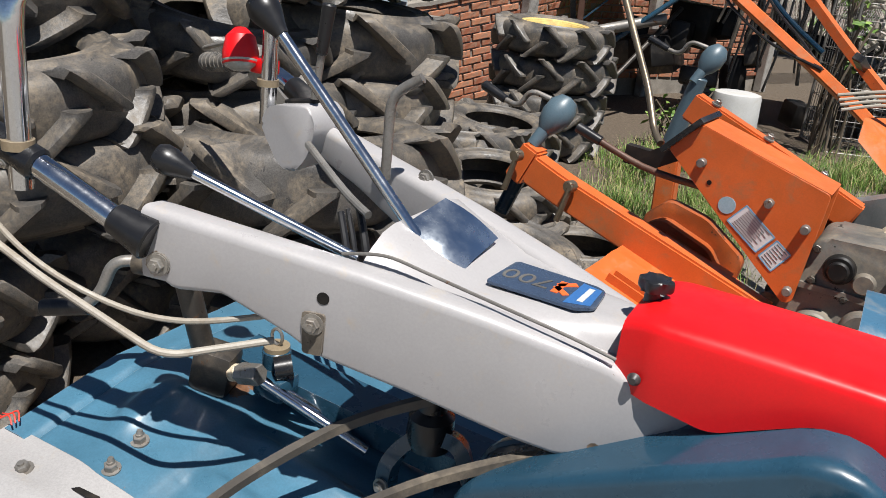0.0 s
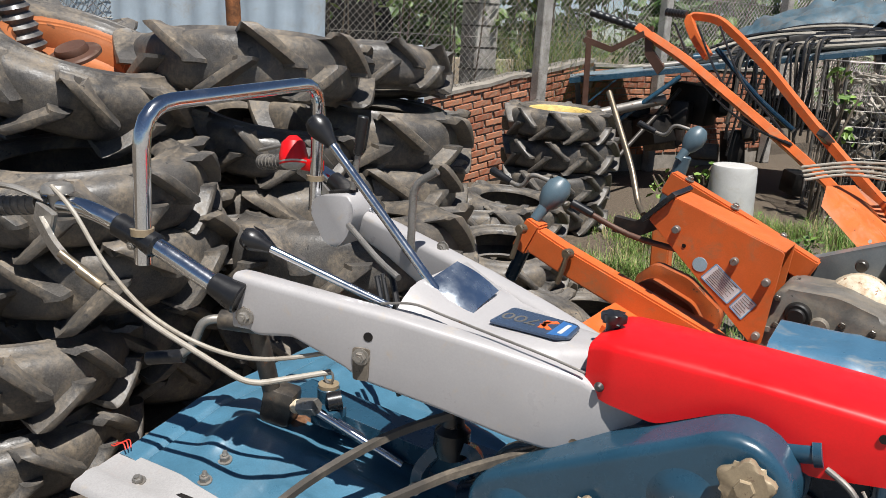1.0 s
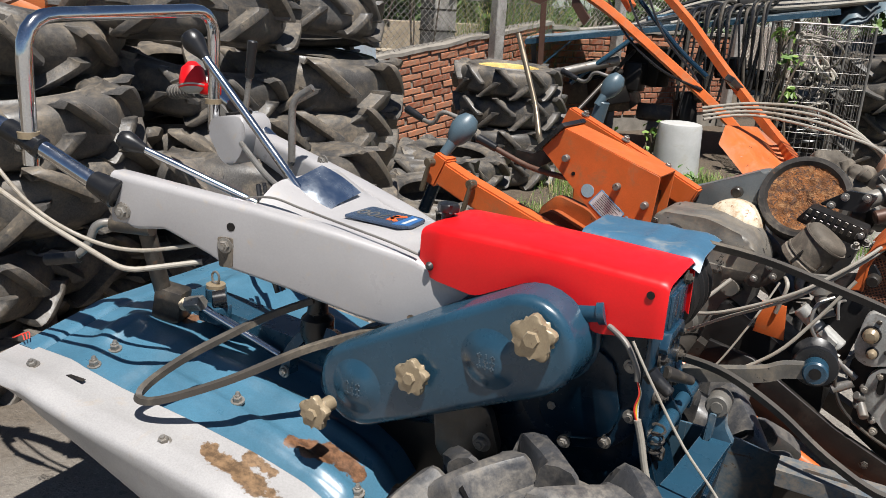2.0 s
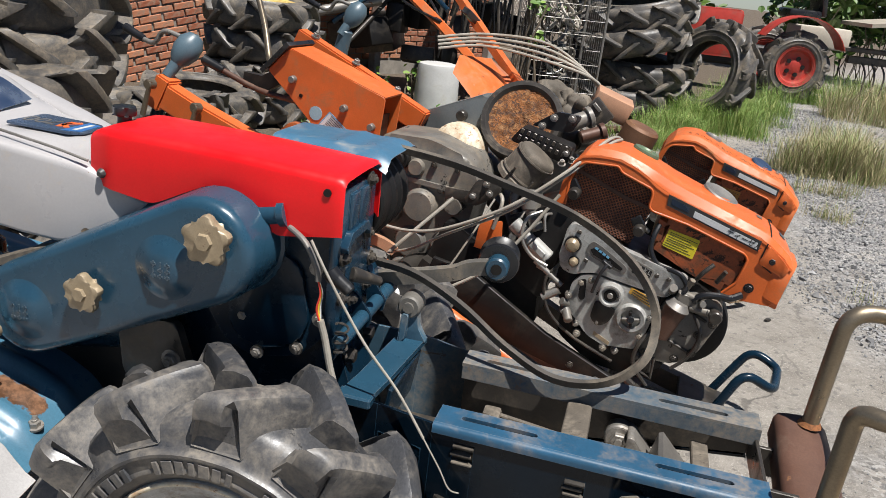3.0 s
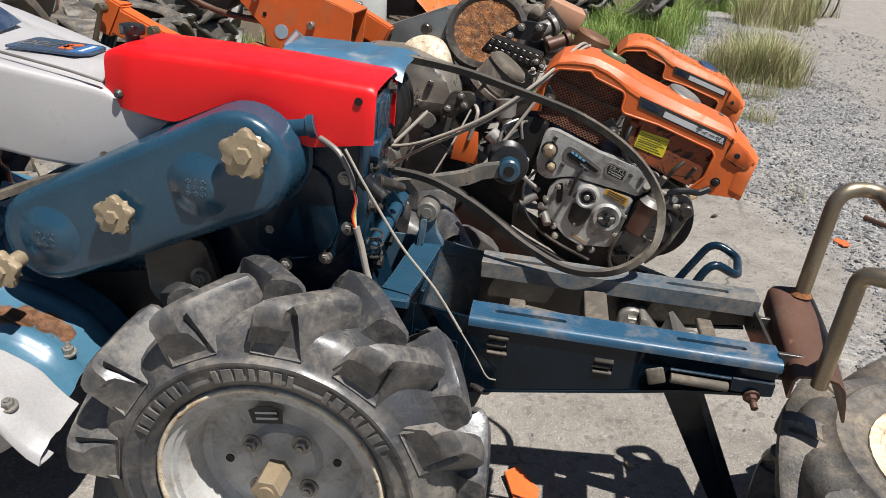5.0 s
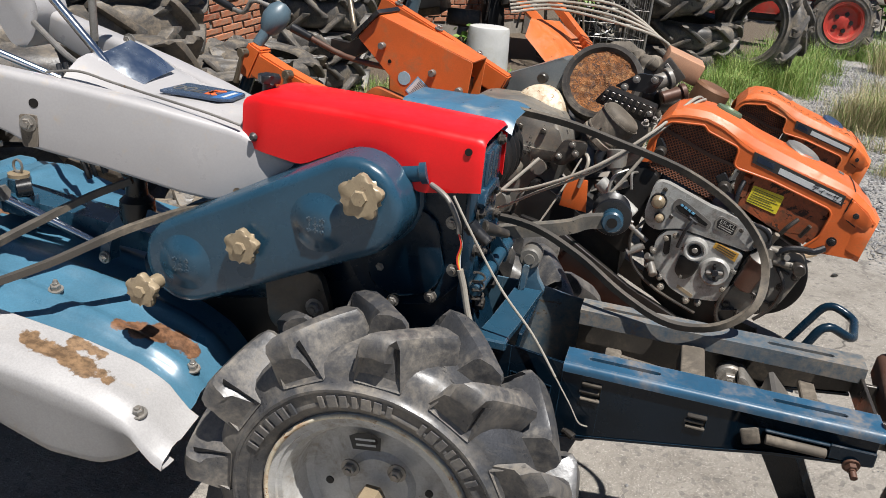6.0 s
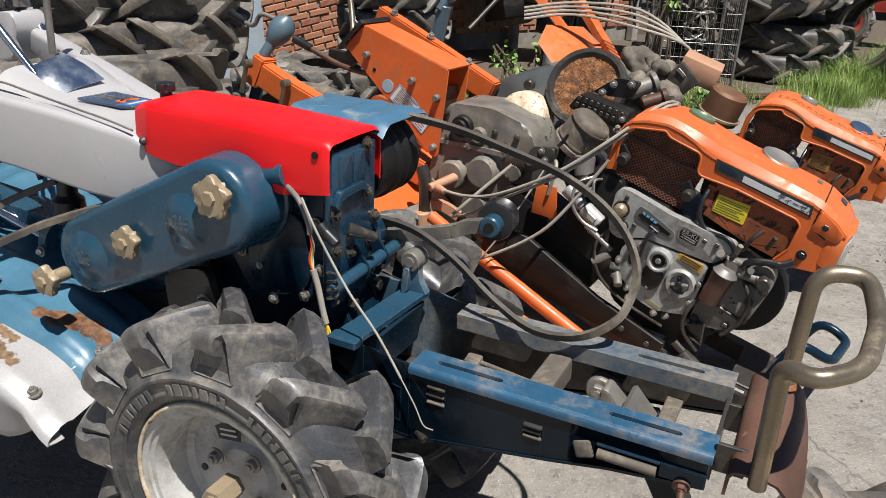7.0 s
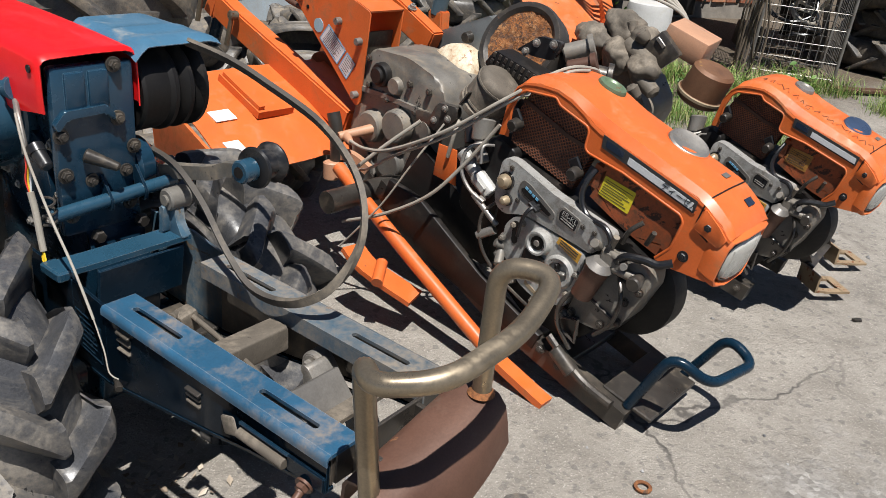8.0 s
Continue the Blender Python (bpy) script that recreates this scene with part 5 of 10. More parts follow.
    cyl(bm, (-0.795, -0.03, 0.548), (-0.775, -0.01, 0.552), 0.020, seg=16)
    part("black_collar", bm, black_plastic, t)
    # hitch lever with black boot and blue clevis
    bm = B()
    lathe(bm, [(0, 0), (0.032, 0.0), (0.036, 0.02), (0.034, 0.05), (0.022, 0.062), (0.020, 0.09), (0.028, 0.105), (0.026, 0.13), (0, 0.14)], Matrix.Translation((-0.50, -0.03, 0.53)), 20)
    part("rubber_boot", bm, black_plastic, tiller, "black rubber boot")
    bm = B()
    sweep(bm, curve_points([(-0.55, -0.06, 0.455), (-0.545, -0.055, 0.50), (-0.51, -0.04, 0.545), (-0.455, -0.03, 0.55), (-0.43, -0.03, 0.50)], 5), rect(0.030, 0.022))
    cv = part("clevis", bm, blue_paint, tiller, "blue forged clevis")
    part("clevis_pin", bolt(B(), (-0.548, -0.078, 0.462), (-0.1, -1, 0.1), 0.009, 0.008), steel, cv)
    bm = B()
    cyl(bm, (-0.46, -0.02, 0.44), (-0.30, -0.02, 0.53), 0.042, seg=22)
    cyl(bm, (-0.42, 0.03, 0.42), (-0.20, 0.03, 0.47), 0.06, seg=22)
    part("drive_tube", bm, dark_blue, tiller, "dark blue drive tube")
    # rotor shaft and tines below the cover
    bm = B()
    cyl(bm, (-0.72, -0.33, 0.17), (-0.72, 0.40, 0.17), 0.03, seg=14)
    rotor = part("rotor", bm, rust, tiller, "rusty rotor shaft with curved tines")
    rnd = random.Random(4)
    for i in range(14):
        y = -0.31 + 0.05 * i
        a = rnd.uniform(0, 6.28)
        d = Vector((math.cos(a), 0, math.sin(a)))
        e = Vector((-d.z, 0, d.x))
        p = Vector((-0.72, y, 0.17))
        part("tine", sweep(B(), curve_points([p, p + d * 0.11, p + d * 0.17 + e * 0.04, p + d * 0.19 + e * 0.09 + Vector((0, 0.02, 0))], 4), rect(0.006, 0.028)), rust, rotor)
    bm = B()
    prism(bm, round_poly([(-0.80, 0.44), (-0.50, 0.40), (-0.45, 0.20), (-0.62, 0.08), (-0.82, 0.08), (-0.90, 0.2)], 0.04), "y", 0.02, 0.07, 0.006)
    part("rotor_case", bm, dark_blue, tiller, "dark rotor drive case")


def handles():
    for s in (-1, 1):
        def p(x, y, z):
            return (x, y if s < 0 else 0.02 - y + 0.012, z)
        bm = B()
        tube(bm, [p(-0.845, -0.247, 0.831), p(-0.874, -0.257, 0.842), p(-1.017, -0.285, 0.905), p(-1.14, -0.312, 0.945), p(-1.23, -0.335, 0.945)], 0.017, 16, 8)
        tub = part("handle_tube", bm, chrome, tiller, "chromed steel handle tube", 60)
        bm = B()
        cyl(bm, p(-0.825, -0.242, 0.822), p(-0.878, -0.258, 0.845), 0.030, 0.021, 20, 0.003)
        part("rubber_sleeve", bm, black_plastic, tub)
        bm = B()
        cyl(bm, p(-0.99, -0.280, 0.893), p(-1.075, -0.298, 0.926), 0.023, 0.0225, 20, 0.004)
        part("black_clamp", bm, black_plastic, tub)
        bm = B()
        bolt(bm, Vector(p(-1.03, -0.300, 0.895)), (0.2, s, -0.2), 0.008, 0.01)
        part("clamp_bolt", bm, steel, tub)
        # grip with ridges, and brake lever bracket
        bm = B()
        a, b = Vector(p(-1.235, -0.336, 0.945)), Vector(p(-1.38, -0.375, 0.922))
        q, n = axis_to(a, b)
        prof = [(0, 0), (0.024, 0.0)]
        for i in range(18):
            z = 0.006 + n * i / 18
            prof += [(0.0195 if i % 2 else 0.0215, z), (0.0195 if i % 2 else 0.0215, z + n / 20)]
        prof += [(0.019, n), (0, n + 0.004)]
        lathe(bm, prof, Matrix.Translation(a) @ q, 20)
        part("grip", bm, rubber, tub, "worn ribbed black rubber grip")
        bm = B()
        cyl(bm, p(-1.20, -0.327, 0.968), p(-1.20, -0.327, 0.985), 0.030, 0.026, 24, 0.003)
        cyl(bm, p(-1.20, -0.327, 0.94), p(-1.20, -0.327, 0.97), 0.018, seg=16)
        clutch = part("lever_hub", bm, steel, tub, "plated lever hub")
        bm = B()
        sweep(bm, curve_points([p(-1.21, -0.345, 0.955), p(-1.26, -0.37, 0.975), p(-1.32, -0.385, 0.972), p(-1.42, -0.41, 0.945)], 5), circle(0.009, 10, 0.6))
        part("lever_blade", bm, steel, clutch)
        bm = B()
        box(bm, p(-1.205, -0.352, 0.925), (0.055, 0.012, 0.045), pose(0, 0, 0, 0, 20), 0.003)
        sweep(bm, curve_points([p(-1.21, -0.36, 0.92), p(-1.17, -0.365, 0.885), p(-1.135, -0.365, 0.860)], 5), rect(0.010, 0.024))
        part("lever_bracket", bm, steel, clutch)
    # guard bar across both handles
    bm = B()
    tube(bm, [(-1.017, -0.290, 0.860), (-1.004, -0.292, 1.145), (-1.06, 0.255, 1.165), (-1.075, 0.26, 0.86)], 0.0155, 18, bend=0.075)
    g = part("guard_bar", bm, chrome, tiller, "bright chromed U-shaped guard bar", 60)
    for e in ((-1.017, -0.290, 0.918), (-1.075, 0.26, 0.938)):
        bm = B()
        cyl(bm, Vector(e) - Vector((0, 0, 0.005)), Vector(e) + Vector((0, 0, 0.008)), 0.021, seg=20)
        part("collar", bm, dull_brass, g)
    # lamp
    bm = B()
    m = Matrix.Translation((-1.13, 0.245, 0.990)) @ look((0, 0, 0), (0.30, -0.55, 0.85)).to_3x3().to_4x4()
    m = Matrix.Translation((-1.13, 0.245, 0.990)) @ Vector((0.25, -0.25, -0.9)).to_track_quat("Z", "Y").to_matrix().to_4x4()
    lathe(bm, [(0, -0.045), (0.012, -0.044), (0.028, -0.028), (0.034, 0.0), (0.035, 0.022), (0.033, 0.026)], m, 28)
    lp = part("headlamp", bm, red_paint, tiller, "red round headlamp")
    bm = B()
    lathe(bm, [(0, 0.036), (0.018, 0.034), (0.030, 0.028), (0.035, 0.022), (0.036, 0.018)], m, 28)
    part("lens", bm, lamp_glass, lp, "dusty clear lens")
    bm = B()
    box(bm, (-1.085, 0.262, 0.968), (0.05, 0.03, 0.028), None, 0.004, 2)
    part("bracket", bm, red_paint, lp)
    # gear lever, second lever, dark grip lever
    bm = B()
    tube(bm, [(-0.548, -0.030, 0.840), (-0.80, -0.048, 1.098)], 0.0085, 14, 1)
    lv = part("gear_lever", bm, chrome, tiller, "long chromed gear lever")
    bm = B()
    q, n = axis_to((-0.785, -0.047, 1.083), (-0.826, -0.050, 1.124))
    lathe(bm, [(0, -0.004), (0.010, -0.004), (0.0125, 0.006), (0.022, 0.030), (0.0235, 0.042), (0.019, 0.056), (0.008, 0.062), (0, 0.063)], Matrix.Translation((-0.785, -0.047, 1.083)) @ q, 24)
    part("knob", bm, black_plastic, lv, "black pear-shaped knob")
    bm = B()
    tube(bm, [(-0.60, -0.100, 0.818), (-0.81, -0.195, 0.911)], 0.0072, 12, 1)
    lv = part("short_lever", bm, chrome, tiller, "chromed lever")
    bm = B()
    q, n = axis_to((-0.805, -0.193, 0.909), (-0.850, -0.213, 0.928))
    lathe(bm, [(0, -0.004), (0.009, -0.004), (0.0115, 0.004), (0.0195, 0.028), (0.020, 0.040), (0.015, 0.050), (0, 0.054)], Matrix.Translation((-0.805, -0.193, 0.909)) @ q, 24)
    part("knob", bm, black_plastic, lv, "black pear-shaped knob")
    bm = B()
    cyl(bm, (-0.955, 0.25, 0.930), (-0.945, 0.255, 1.02), 0.008, 0.007, 12)
    lv = part("hand_lever", bm, steel, tiller, "flat steel hand lever")
    bm = B()
    cyl(bm, (-0.946, 0.254, 1.01), (-0.936, 0.258, 1.10), 0.011, 0.013, 14, 0.003)
    part("lever_grip", bm, black_plastic, lv)
    # hooked pipe
    bm = B()
    tube(bm, [(-0.735, 0.165, 0.845), (-0.735, 0.165, 0.985), (-0.685, 0.175, 1.018)], 0.0085, 12, bend=0.03)
    part("hooked_rod", bm, steel, tiller, "hooked grey steel rod")
    # control head on the far arm
    bm = B()
    prism(bm, round_poly([(-1.02, 0.800), (-0.985, 0.785), (-0.948, 0.822), (-0.930, 0.885), (-0.950, 0.922), (-1.045, 0.905), (-1.062, 0.868)], 0.030, 6), "y", 0.225, 0.32, 0.005, 2)
    hd = part("control_head", bm, white_paint, tiller, "cream-white rounded control head", 50)
    bm = B()
    box(bm, (-0.995, 0.268, 0.915), (0.070, 0.026, 0.012), pose(0, 0, 0, 0, -10), 0.002)
    part("slot", bm, void_black, hd)
    for i in range(3):
        bm = B()
        box(bm, (-0.975, 0.300 - 0.004 * i, 0.920), (0.03, 0.003, 0.004), pose(0, 0, 0, 0, -10, 10 * i))
        part("print_bar", bm, pale_ink, hd)
    bm = B()
    tube(bm, [(-0.94, 0.218, 0.853), (-0.80, 0.14, 0.815), (-0.72, 0.10, 0.80)], 0.007, 10, 4)
    part("link_rod", bm, steel, tiller)
    for dy, r in ((0.0, 0.006), (0.02, 0.005), (0.05, 0.007)):
        part("cable", tube(B(), [(-0.76, 0.08 + dy, 0.80), (-0.72, 0.05 + dy, 0.74), (-0.69, 0.03 + dy, 0.66), (-0.66, 0.03 + dy, 0.58)], r, 8, 5), black_plastic, tiller, "dark cable below the lever")
    for z in (0.83, 0.845):
        bm = B()
        bolt(bm, (-0.78 + (z - 0.83) * 6, 0.222, z), (0, -1, 0), 0.010, 0.01)
        part("bolt", bm, steel, tiller)
    # rods and cables of the near handle
    bm = B()
    tube(bm, [(-1.135, -0.368, 0.868), (-1.05, -0.350, 0.820), (-0.94, -0.325, 0.762), (-0.765, -0.285, 0.690), (-0.675, -0.175, 0.700)], 0.0055, 10, bend=0.03)
    part("bent_rod", bm, cable_grey, tiller, "pale bent control rod")
    bm = B()
    cyl(bm, (-1.14, -0.370, 0.872), (-1.075, -0.354, 0.834), 0.0085, seg=12)
    cyl(bm, (-1.10, -0.362, 0.848), (-1.055, -0.350, 0.822), 0.0105, 0.009, 12)
    part("rod_end", bm, bronze_pipe, tiller, "rusty threaded rod end")
    bm = B()
    tube(bm, [(-1.19, -0.345, 0.985), (-1.13, -0.345, 0.945), (-1.06, -0.335, 0.855), (-0.98, -0.310, 0.775), (-0.88, -0.27, 0.725), (-0.78, -0.23, 0.715), (-0.66, -0.16, 0.74)], 0.0042, 8)
    part("cable", bm, cable_grey, tiller, "grey sheathed control cable")
    bm = B()
    tube(bm, [(-0.985, -0.120, 0.712), (-1.02, -0.150, 0.710), (-1.035, -0.165, 0.655), (-1.06, -0.180, 0.630)], 0.0095, 12, bend=0.02)
    j = part("lock_lever", bm, steel, tiller, "grey bent lever pipe")
    bm = B()
    cyl(bm, (-1.05, -0.175, 0.632), (-1.125, -0.205, 0.617), 0.014, seg=16, bevel=0.002)
    part("lever_grip", bm, black_plastic, j)
    bm = B()
    cyl(bm, (-0.99, -0.13, 0.712), (-0.90, -0.10, 0.712), 0.020, seg=16)
    cyl(bm, (-0.905, -0.06, 0.50), (-0.93, -0.095, 0.715), 0.019, seg=16)
    box(bm, (-0.90, -0.055, 0.525), (0.07, 0.06, 0.08), pose(0, 0, 0, 0, 10, 20), 0.012, 2)
    part("adjuster_post", bm, bare_iron, tiller, "dark greasy depth adjuster post")
    # loose belt looping over the cover
    path = curve_points([(-0.48, -0.07, 0.635), (-0.55, -0.105, 0.600), (-0.613, -0.150, 0.560), (-0.665, -0.235, 0.520), (-0.70, -0.300, 0.478), (-0.695, -0.325, 0.458), (-0.645, -0.310, 0.466), (-0.54, -0.245, 0.512), (-0.43, -0.155, 0.573), (-0.33, -0.085, 0.612), (-0.25, -0.05, 0.635)], 6)
    part("spare_belt", sweep(B(), path, [(-0.008, -0.006), (0.008, -0.006), (0.006, 0.006), (-0.006, 0.006)], up=(0.3, 0.1, 1)), belt_rubber, tiller, "dusty loose V-belt", 30)
    # wiring at the front of the gearbox
    bm = B()
    tube(bm, [(0.120, -0.070, 0.735), (0.155, -0.085, 0.720), (0.179, -0.092, 0.685), (0.183, -0.094, 0.665)], 0.0050, 10)
    cab = part("black_cable", bm, galvanised, tiller, "frayed cable by the gearbox")
    for k, mt in enumerate((red_wire, yellow_wire, pale_ink)):
        bm = B()
        tube(bm, [(0.180, -0.093, 0.672), (0.190, -0.098 + 0.003 * k, 0.648), (0.186 + 0.002 * k, -0.100 + 0.003 * k, 0.620), (0.194, -0.098, 0.595)], 0.0016, 6)
        part("wire", bm, mt, cab)
    bm = B()
    tube(bm, [(0.193, -0.098, 0.602), (0.203, -0.098, 0.571), (0.214, -0.100, 0.530), (0.223, -0.102, 0.505)], 0.0058, 10)
    part("taped_sleeve", bm, cable_grey, cab, "taped grey sleeve")
    bm = B()
    rnd = random.Random(2)
    for k in range(5):
        tube(bm, [(0.223, -0.102, 0.507), (0.228 + rnd.uniform(-0.006, 0.006), -0.105, 0.492), (0.229 + rnd.uniform(-0.010, 0.010), -0.106 + rnd.uniform(-0.008, 0.004), 0.478)], 0.0014, 5)
    part("wire_ends", bm, yellow_wire, cab)
    bm = B()
    tube(bm, [(0.168, -0.095, 0.730), (0.208, -0.105, 0.674), (0.270, -0.107, 0.586), (0.333, -0.110, 0.518), (0.384, -0.112, 0.447)], 0.0023, 8)
    tube(bm, [(0.384, -0.112, 0.447), (0.415, -0.116, 0.405), (0.436, -0.122, 0.376), (0.452, -0.116, 0.368)], 0.0013, 6)
    part("control_wire", bm, cable_grey, tiller, "pale control wire hanging over the frame")
    bm = B()
    cyl(bm, (0.205, -0.085, 0.675), (0.235, -0.085, 0.655), 0.012, 0.010, 14, 0.002)
    cyl(bm, (0.198, -0.085, 0.682), (0.208, -0.085, 0.672), 0.014, seg=14)
    part("breather", bm, black_plastic, tiller)


def patched(m, spots, col, rough=0.85):
    """Adds rusted patches of uneven outline at places on a thing."""
    t = m.node_tree
    b = t.nodes["Principled BSDF"]
    vec = t.nodes.new("ShaderNodeTexCoord").outputs["Object"]
    warp = noise_of(t, vec, 22, 6, 0.7)
    tint = mix_of(t, ramp_of(t, noise_of(t, vec, 55, 6, 0.7), 0.40, 0.62), tuple(c * 0.45 for c in col), tuple(min(1, c * 1.15) for c in col))
    for x, y, z, r in spots:
        d = t.nodes.new("ShaderNodeVectorMath")
        d.operation = "DISTANCE"
        d.inputs[1].default_value = (x, y, z)
        t.links.new(vec, d.inputs[0])
        s = t.nodes.new("ShaderNodeMath")
        s.operation = "MULTIPLY_ADD"
        s.inputs[1].default_value = r * 1.9
        t.links.new(warp, s.inputs[0]), t.links.new(d.outputs["Value"], s.inputs[2])
        mask = ramp_of(t, s.outputs[0], r * 1.85, r * 1.72)
        old = b.inputs["Base Color"].links[0].from_socket
        t.links.new(mix_of(t, mask, old, tint), b.inputs["Base Color"])
    return m


faded_blue = patched(surface("faded_blue_paint", (0.056, 0.150, 0.220), 0.36, var=0.16, wear=(0.27, 0.12, 0.045), amount=0.015, wear_scale=16, edge=(0.30, 0.31, 0.31), dent=0.15, coat=0.15, bump=0.08, bump_scale=40), [(-0.44, -0.175, 0.375, 0.026), (-0.41, -0.165, 0.37, 0.032), (-0.375, -0.15, 0.36, 0.034), (-0.34, -0.14, 0.35, 0.032), (-0.32, -0.135, 0.34, 0.024), (-0.88, -0.03, 0.47, 0.03), (-0.86, 0.0, 0.47, 0.02)], (0.17, 0.085, 0.045))
chipped_white = patched(surface("chipped_white_paint", (0.345, 0.334, 0.326), 0.45, var=0.06, wear=(0.22, 0.145, 0.085), amount=0.015, wear_scale=14, grime=(0.36, 0.29, 0.21), grime_amount=0.06, bump=0.12, edge=(0.22, 0.13, 0.07), edge_amount=0.7), [(-0.545 + 0.019 * q, -0.298 - 0.004 * (q % 2), 0.384 - 0.0036 * q, 0.026 if 1 < q < 8 else 0.020) for q in range(10)] + [(-0.47 + 0.018 * q, -0.264, 0.383 - 0.003 * q, 0.018) for q in range(4)], (0.21, 0.13, 0.07))
patched(white_paint, [(-0.818, -0.240, 0.790, 0.020), (-0.608, -0.178, 0.749, 0.016), (-0.25, -0.075, 0.655, 0.008)], (0.24, 0.17, 0.11))
rotary_cover()
handles()

# ---- engines of the two orange tractors ----
def engine(parent, paint, stickers=True):
    """A small diesel engine: orange hood with stripe, mesh grille, fuel tank, grey side panel, hoses and flywheel."""
    # near and far cheeks of the hood with the cut-out for grille and tank
    lip = [(0.228, 0.380), (0.208, 0.444), (0.209, 0.490), (0.222, 0.508), (0.262, 0.524), (0.302, 0.540), (0.318, 0.530), (0.405, 0.530), (0.414, 0.520), (0.422, 0.486), (0.434, 0.479), (0.53, 0.493), (0.690, 0.498), (0.704, 0.488), (0.712, 0.42), (0.696, 0.378)]
    edge = [(0.188, 0.46), (0.196, 0.502), (0.212, 0.524), (0.248, 0.545), (0.30, 0.561), (0.345, 0.561), (0.390, 0.554), (0.42, 0.543), (0.45, 0.542), (0.55, 0.547), (0.70, 0.555), (0.726, 0.552), (0.775, 0.537), (0.806, 0.522)]
    cheek = [(0.205, 0.37)] + edge + [(0.822, 0.430), (0.812, 0.408), (0.70, 0.368)] + lip[::-1]
    hood = None
    for y0, y1 in ((-0.105, -0.099), (0.093, 0.099)):
        cheek_ob = part("hood_cheek", prism(B(), cheek, "y", y0, y1, 0.0015, 1), paint, parent, "orange hood side with cut-out")
        hood = hood or cheek_ob
    # rolled rim round the cut-out
    part("rolled_rim", sweep(B(), round_path([(x, -0.103, z) for x, z in lip], 0.006, 2), circle(0.0038, 8)), paint, hood, "", 60)

    crest = [(0.188, 0.478), (0.200, 0.522), (0.215, 0.548), (0.25, 0.567), (0.30, 0.579), (0.36, 0.579), (0.45, 0.571), (0.70, 0.573), (0.726, 0.570), (0.775, 0.555), (0.806, 0.538)]

    def top_z(x, y):
        k = abs(y + 0.003) / 0.102
        low = lerp_profile(edge, x)
        return low + (lerp_profile(crest, x) - 0.004 - low) * min(1.0, (1 - k) / 0.16) + 0.004 * (1 - k)
    rows = []
    for x in (0.192, 0.200, 0.212, 0.238, 0.27, 0.30, 0.345, 0.365, 0.385, 0.412, 0.44, 0.50, 0.56, 0.62, 0.68, 0.708, 0.720, 0.730, 0.755, 0.785, 0.800, 0.808):
        fade = min(1.0, (x - 0.185) / 0.03, (0.816 - x) / 0.02)
        rows.append([(x, -0.1065, lerp_profile(edge, x) - 0.008)] + [(x, y, lerp_profile(edge, x) - 0.001 + (top_z(x, y) - lerp_profile(edge, x)) * fade) for y in (-0.1055, -0.0985, -0.0885, -0.083, -0.04, -0.003, 0.035, 0.078, 0.084, 0.093, 0.0995)] + [(x, 0.1005, lerp_profile(edge, x) - 0.012)])
    shell = part("hood_top", sheet(B(), rows, 0.003), paint, parent, "orange pressed steel engine hood", 24)
    # shallow pressed step behind the seam of the nose
    bm = B()
    sweep(bm, [(0.722, y, top_z(0.722, y) + 0.0005) for y in (-0.090, -0.083, -0.04, 0.0, 0.04, 0.08)], rect(0.003, 0.0012))
    sweep(bm, [(0.722, -0.1065, 0.551), (0.727, -0.1065, 0.512), (0.742, -0.1065, 0.494), (0.77, -0.1065, 0.488)], rect(0.003, 0.0012), up=(0, 1, 0))
    part("hood_seam", bm, void_black, shell, "", 0)
    cap_a, cap_b = ((0.346, 0.046), (0.576, 0.052)) if stickers else ((0.368, 0.042), (0.612, 0.020))
    bm = B()
    m = Matrix.Translation((*cap_a, top_z(*cap_a))) @ Matrix.Diagonal((1.0, 0.8, 1, 1))
    lathe(bm, [(0, 0.004), (0.020, 0.004), (0.026, 0.008), (0.036, 0.007), (0.039, 0.0), (0.039, -0.006)], m, 28)
    part("filler_cap", bm, surface("dull_green_cap", (0.12, 0.17, 0.10), 0.5, metal=0.2, var=0.25, wear=RUST, amount=0.08, wear_scale=40) if stickers else steel, shell, "dull flat filler cap on the hood")
    bm = B()
    m = Matrix.Translation((*cap_b, top_z(*cap_b) - 0.004)) @ pose(0, 0, 0, 6, 4)
    lathe(bm, [(0, 0.008), (0.030, 0.009), (0.044, 0.013), (0.050, 0.010), (0.052, 0.004), (0.050, -0.002), (0.044, -0.008)], m, 36)
    part("tank_cap", bm, steel if stickers else surface("dull_blue_cap", (0.055, 0.085, 0.15), 0.35, metal=0.4, var=0.25, wear=(0.25, 0.22, 0.18), amount=0.05, wear_scale=40), shell, "round metal fuel tank cap")
    part("cap_neck", cyl(B(), (cap_b[0], cap_b[1], top_z(*cap_b) - 0.012), (cap_b[0], cap_b[1], top_z(*cap_b) + 0.002), 0.058, 0.055, 32, 0.003), paint, shell)
    for x, y, w, mt in ((0.690, 0.035, 0.026, galvanised), (0.765, 0.030, 0.034, plate_dark if stickers else galvanised)):
        part("decal", box(B(), (x, y, top_z(x, y) + 0.0005), (w * 0.55, w, 0.0012), pose(0, 0, 0, 0, 20 if x > 0.73 else 0, 0), 0), mt, shell, "small worn decal")
    # front nose: a flared frame, slightly bowed, with a wide ribbed headlamp set into it
    def front(y, z):
        return 0.842 - 0.014 * ((y + 0.003) / 0.1) ** 2 - 0.15 * (z - 0.41)
    rows = []
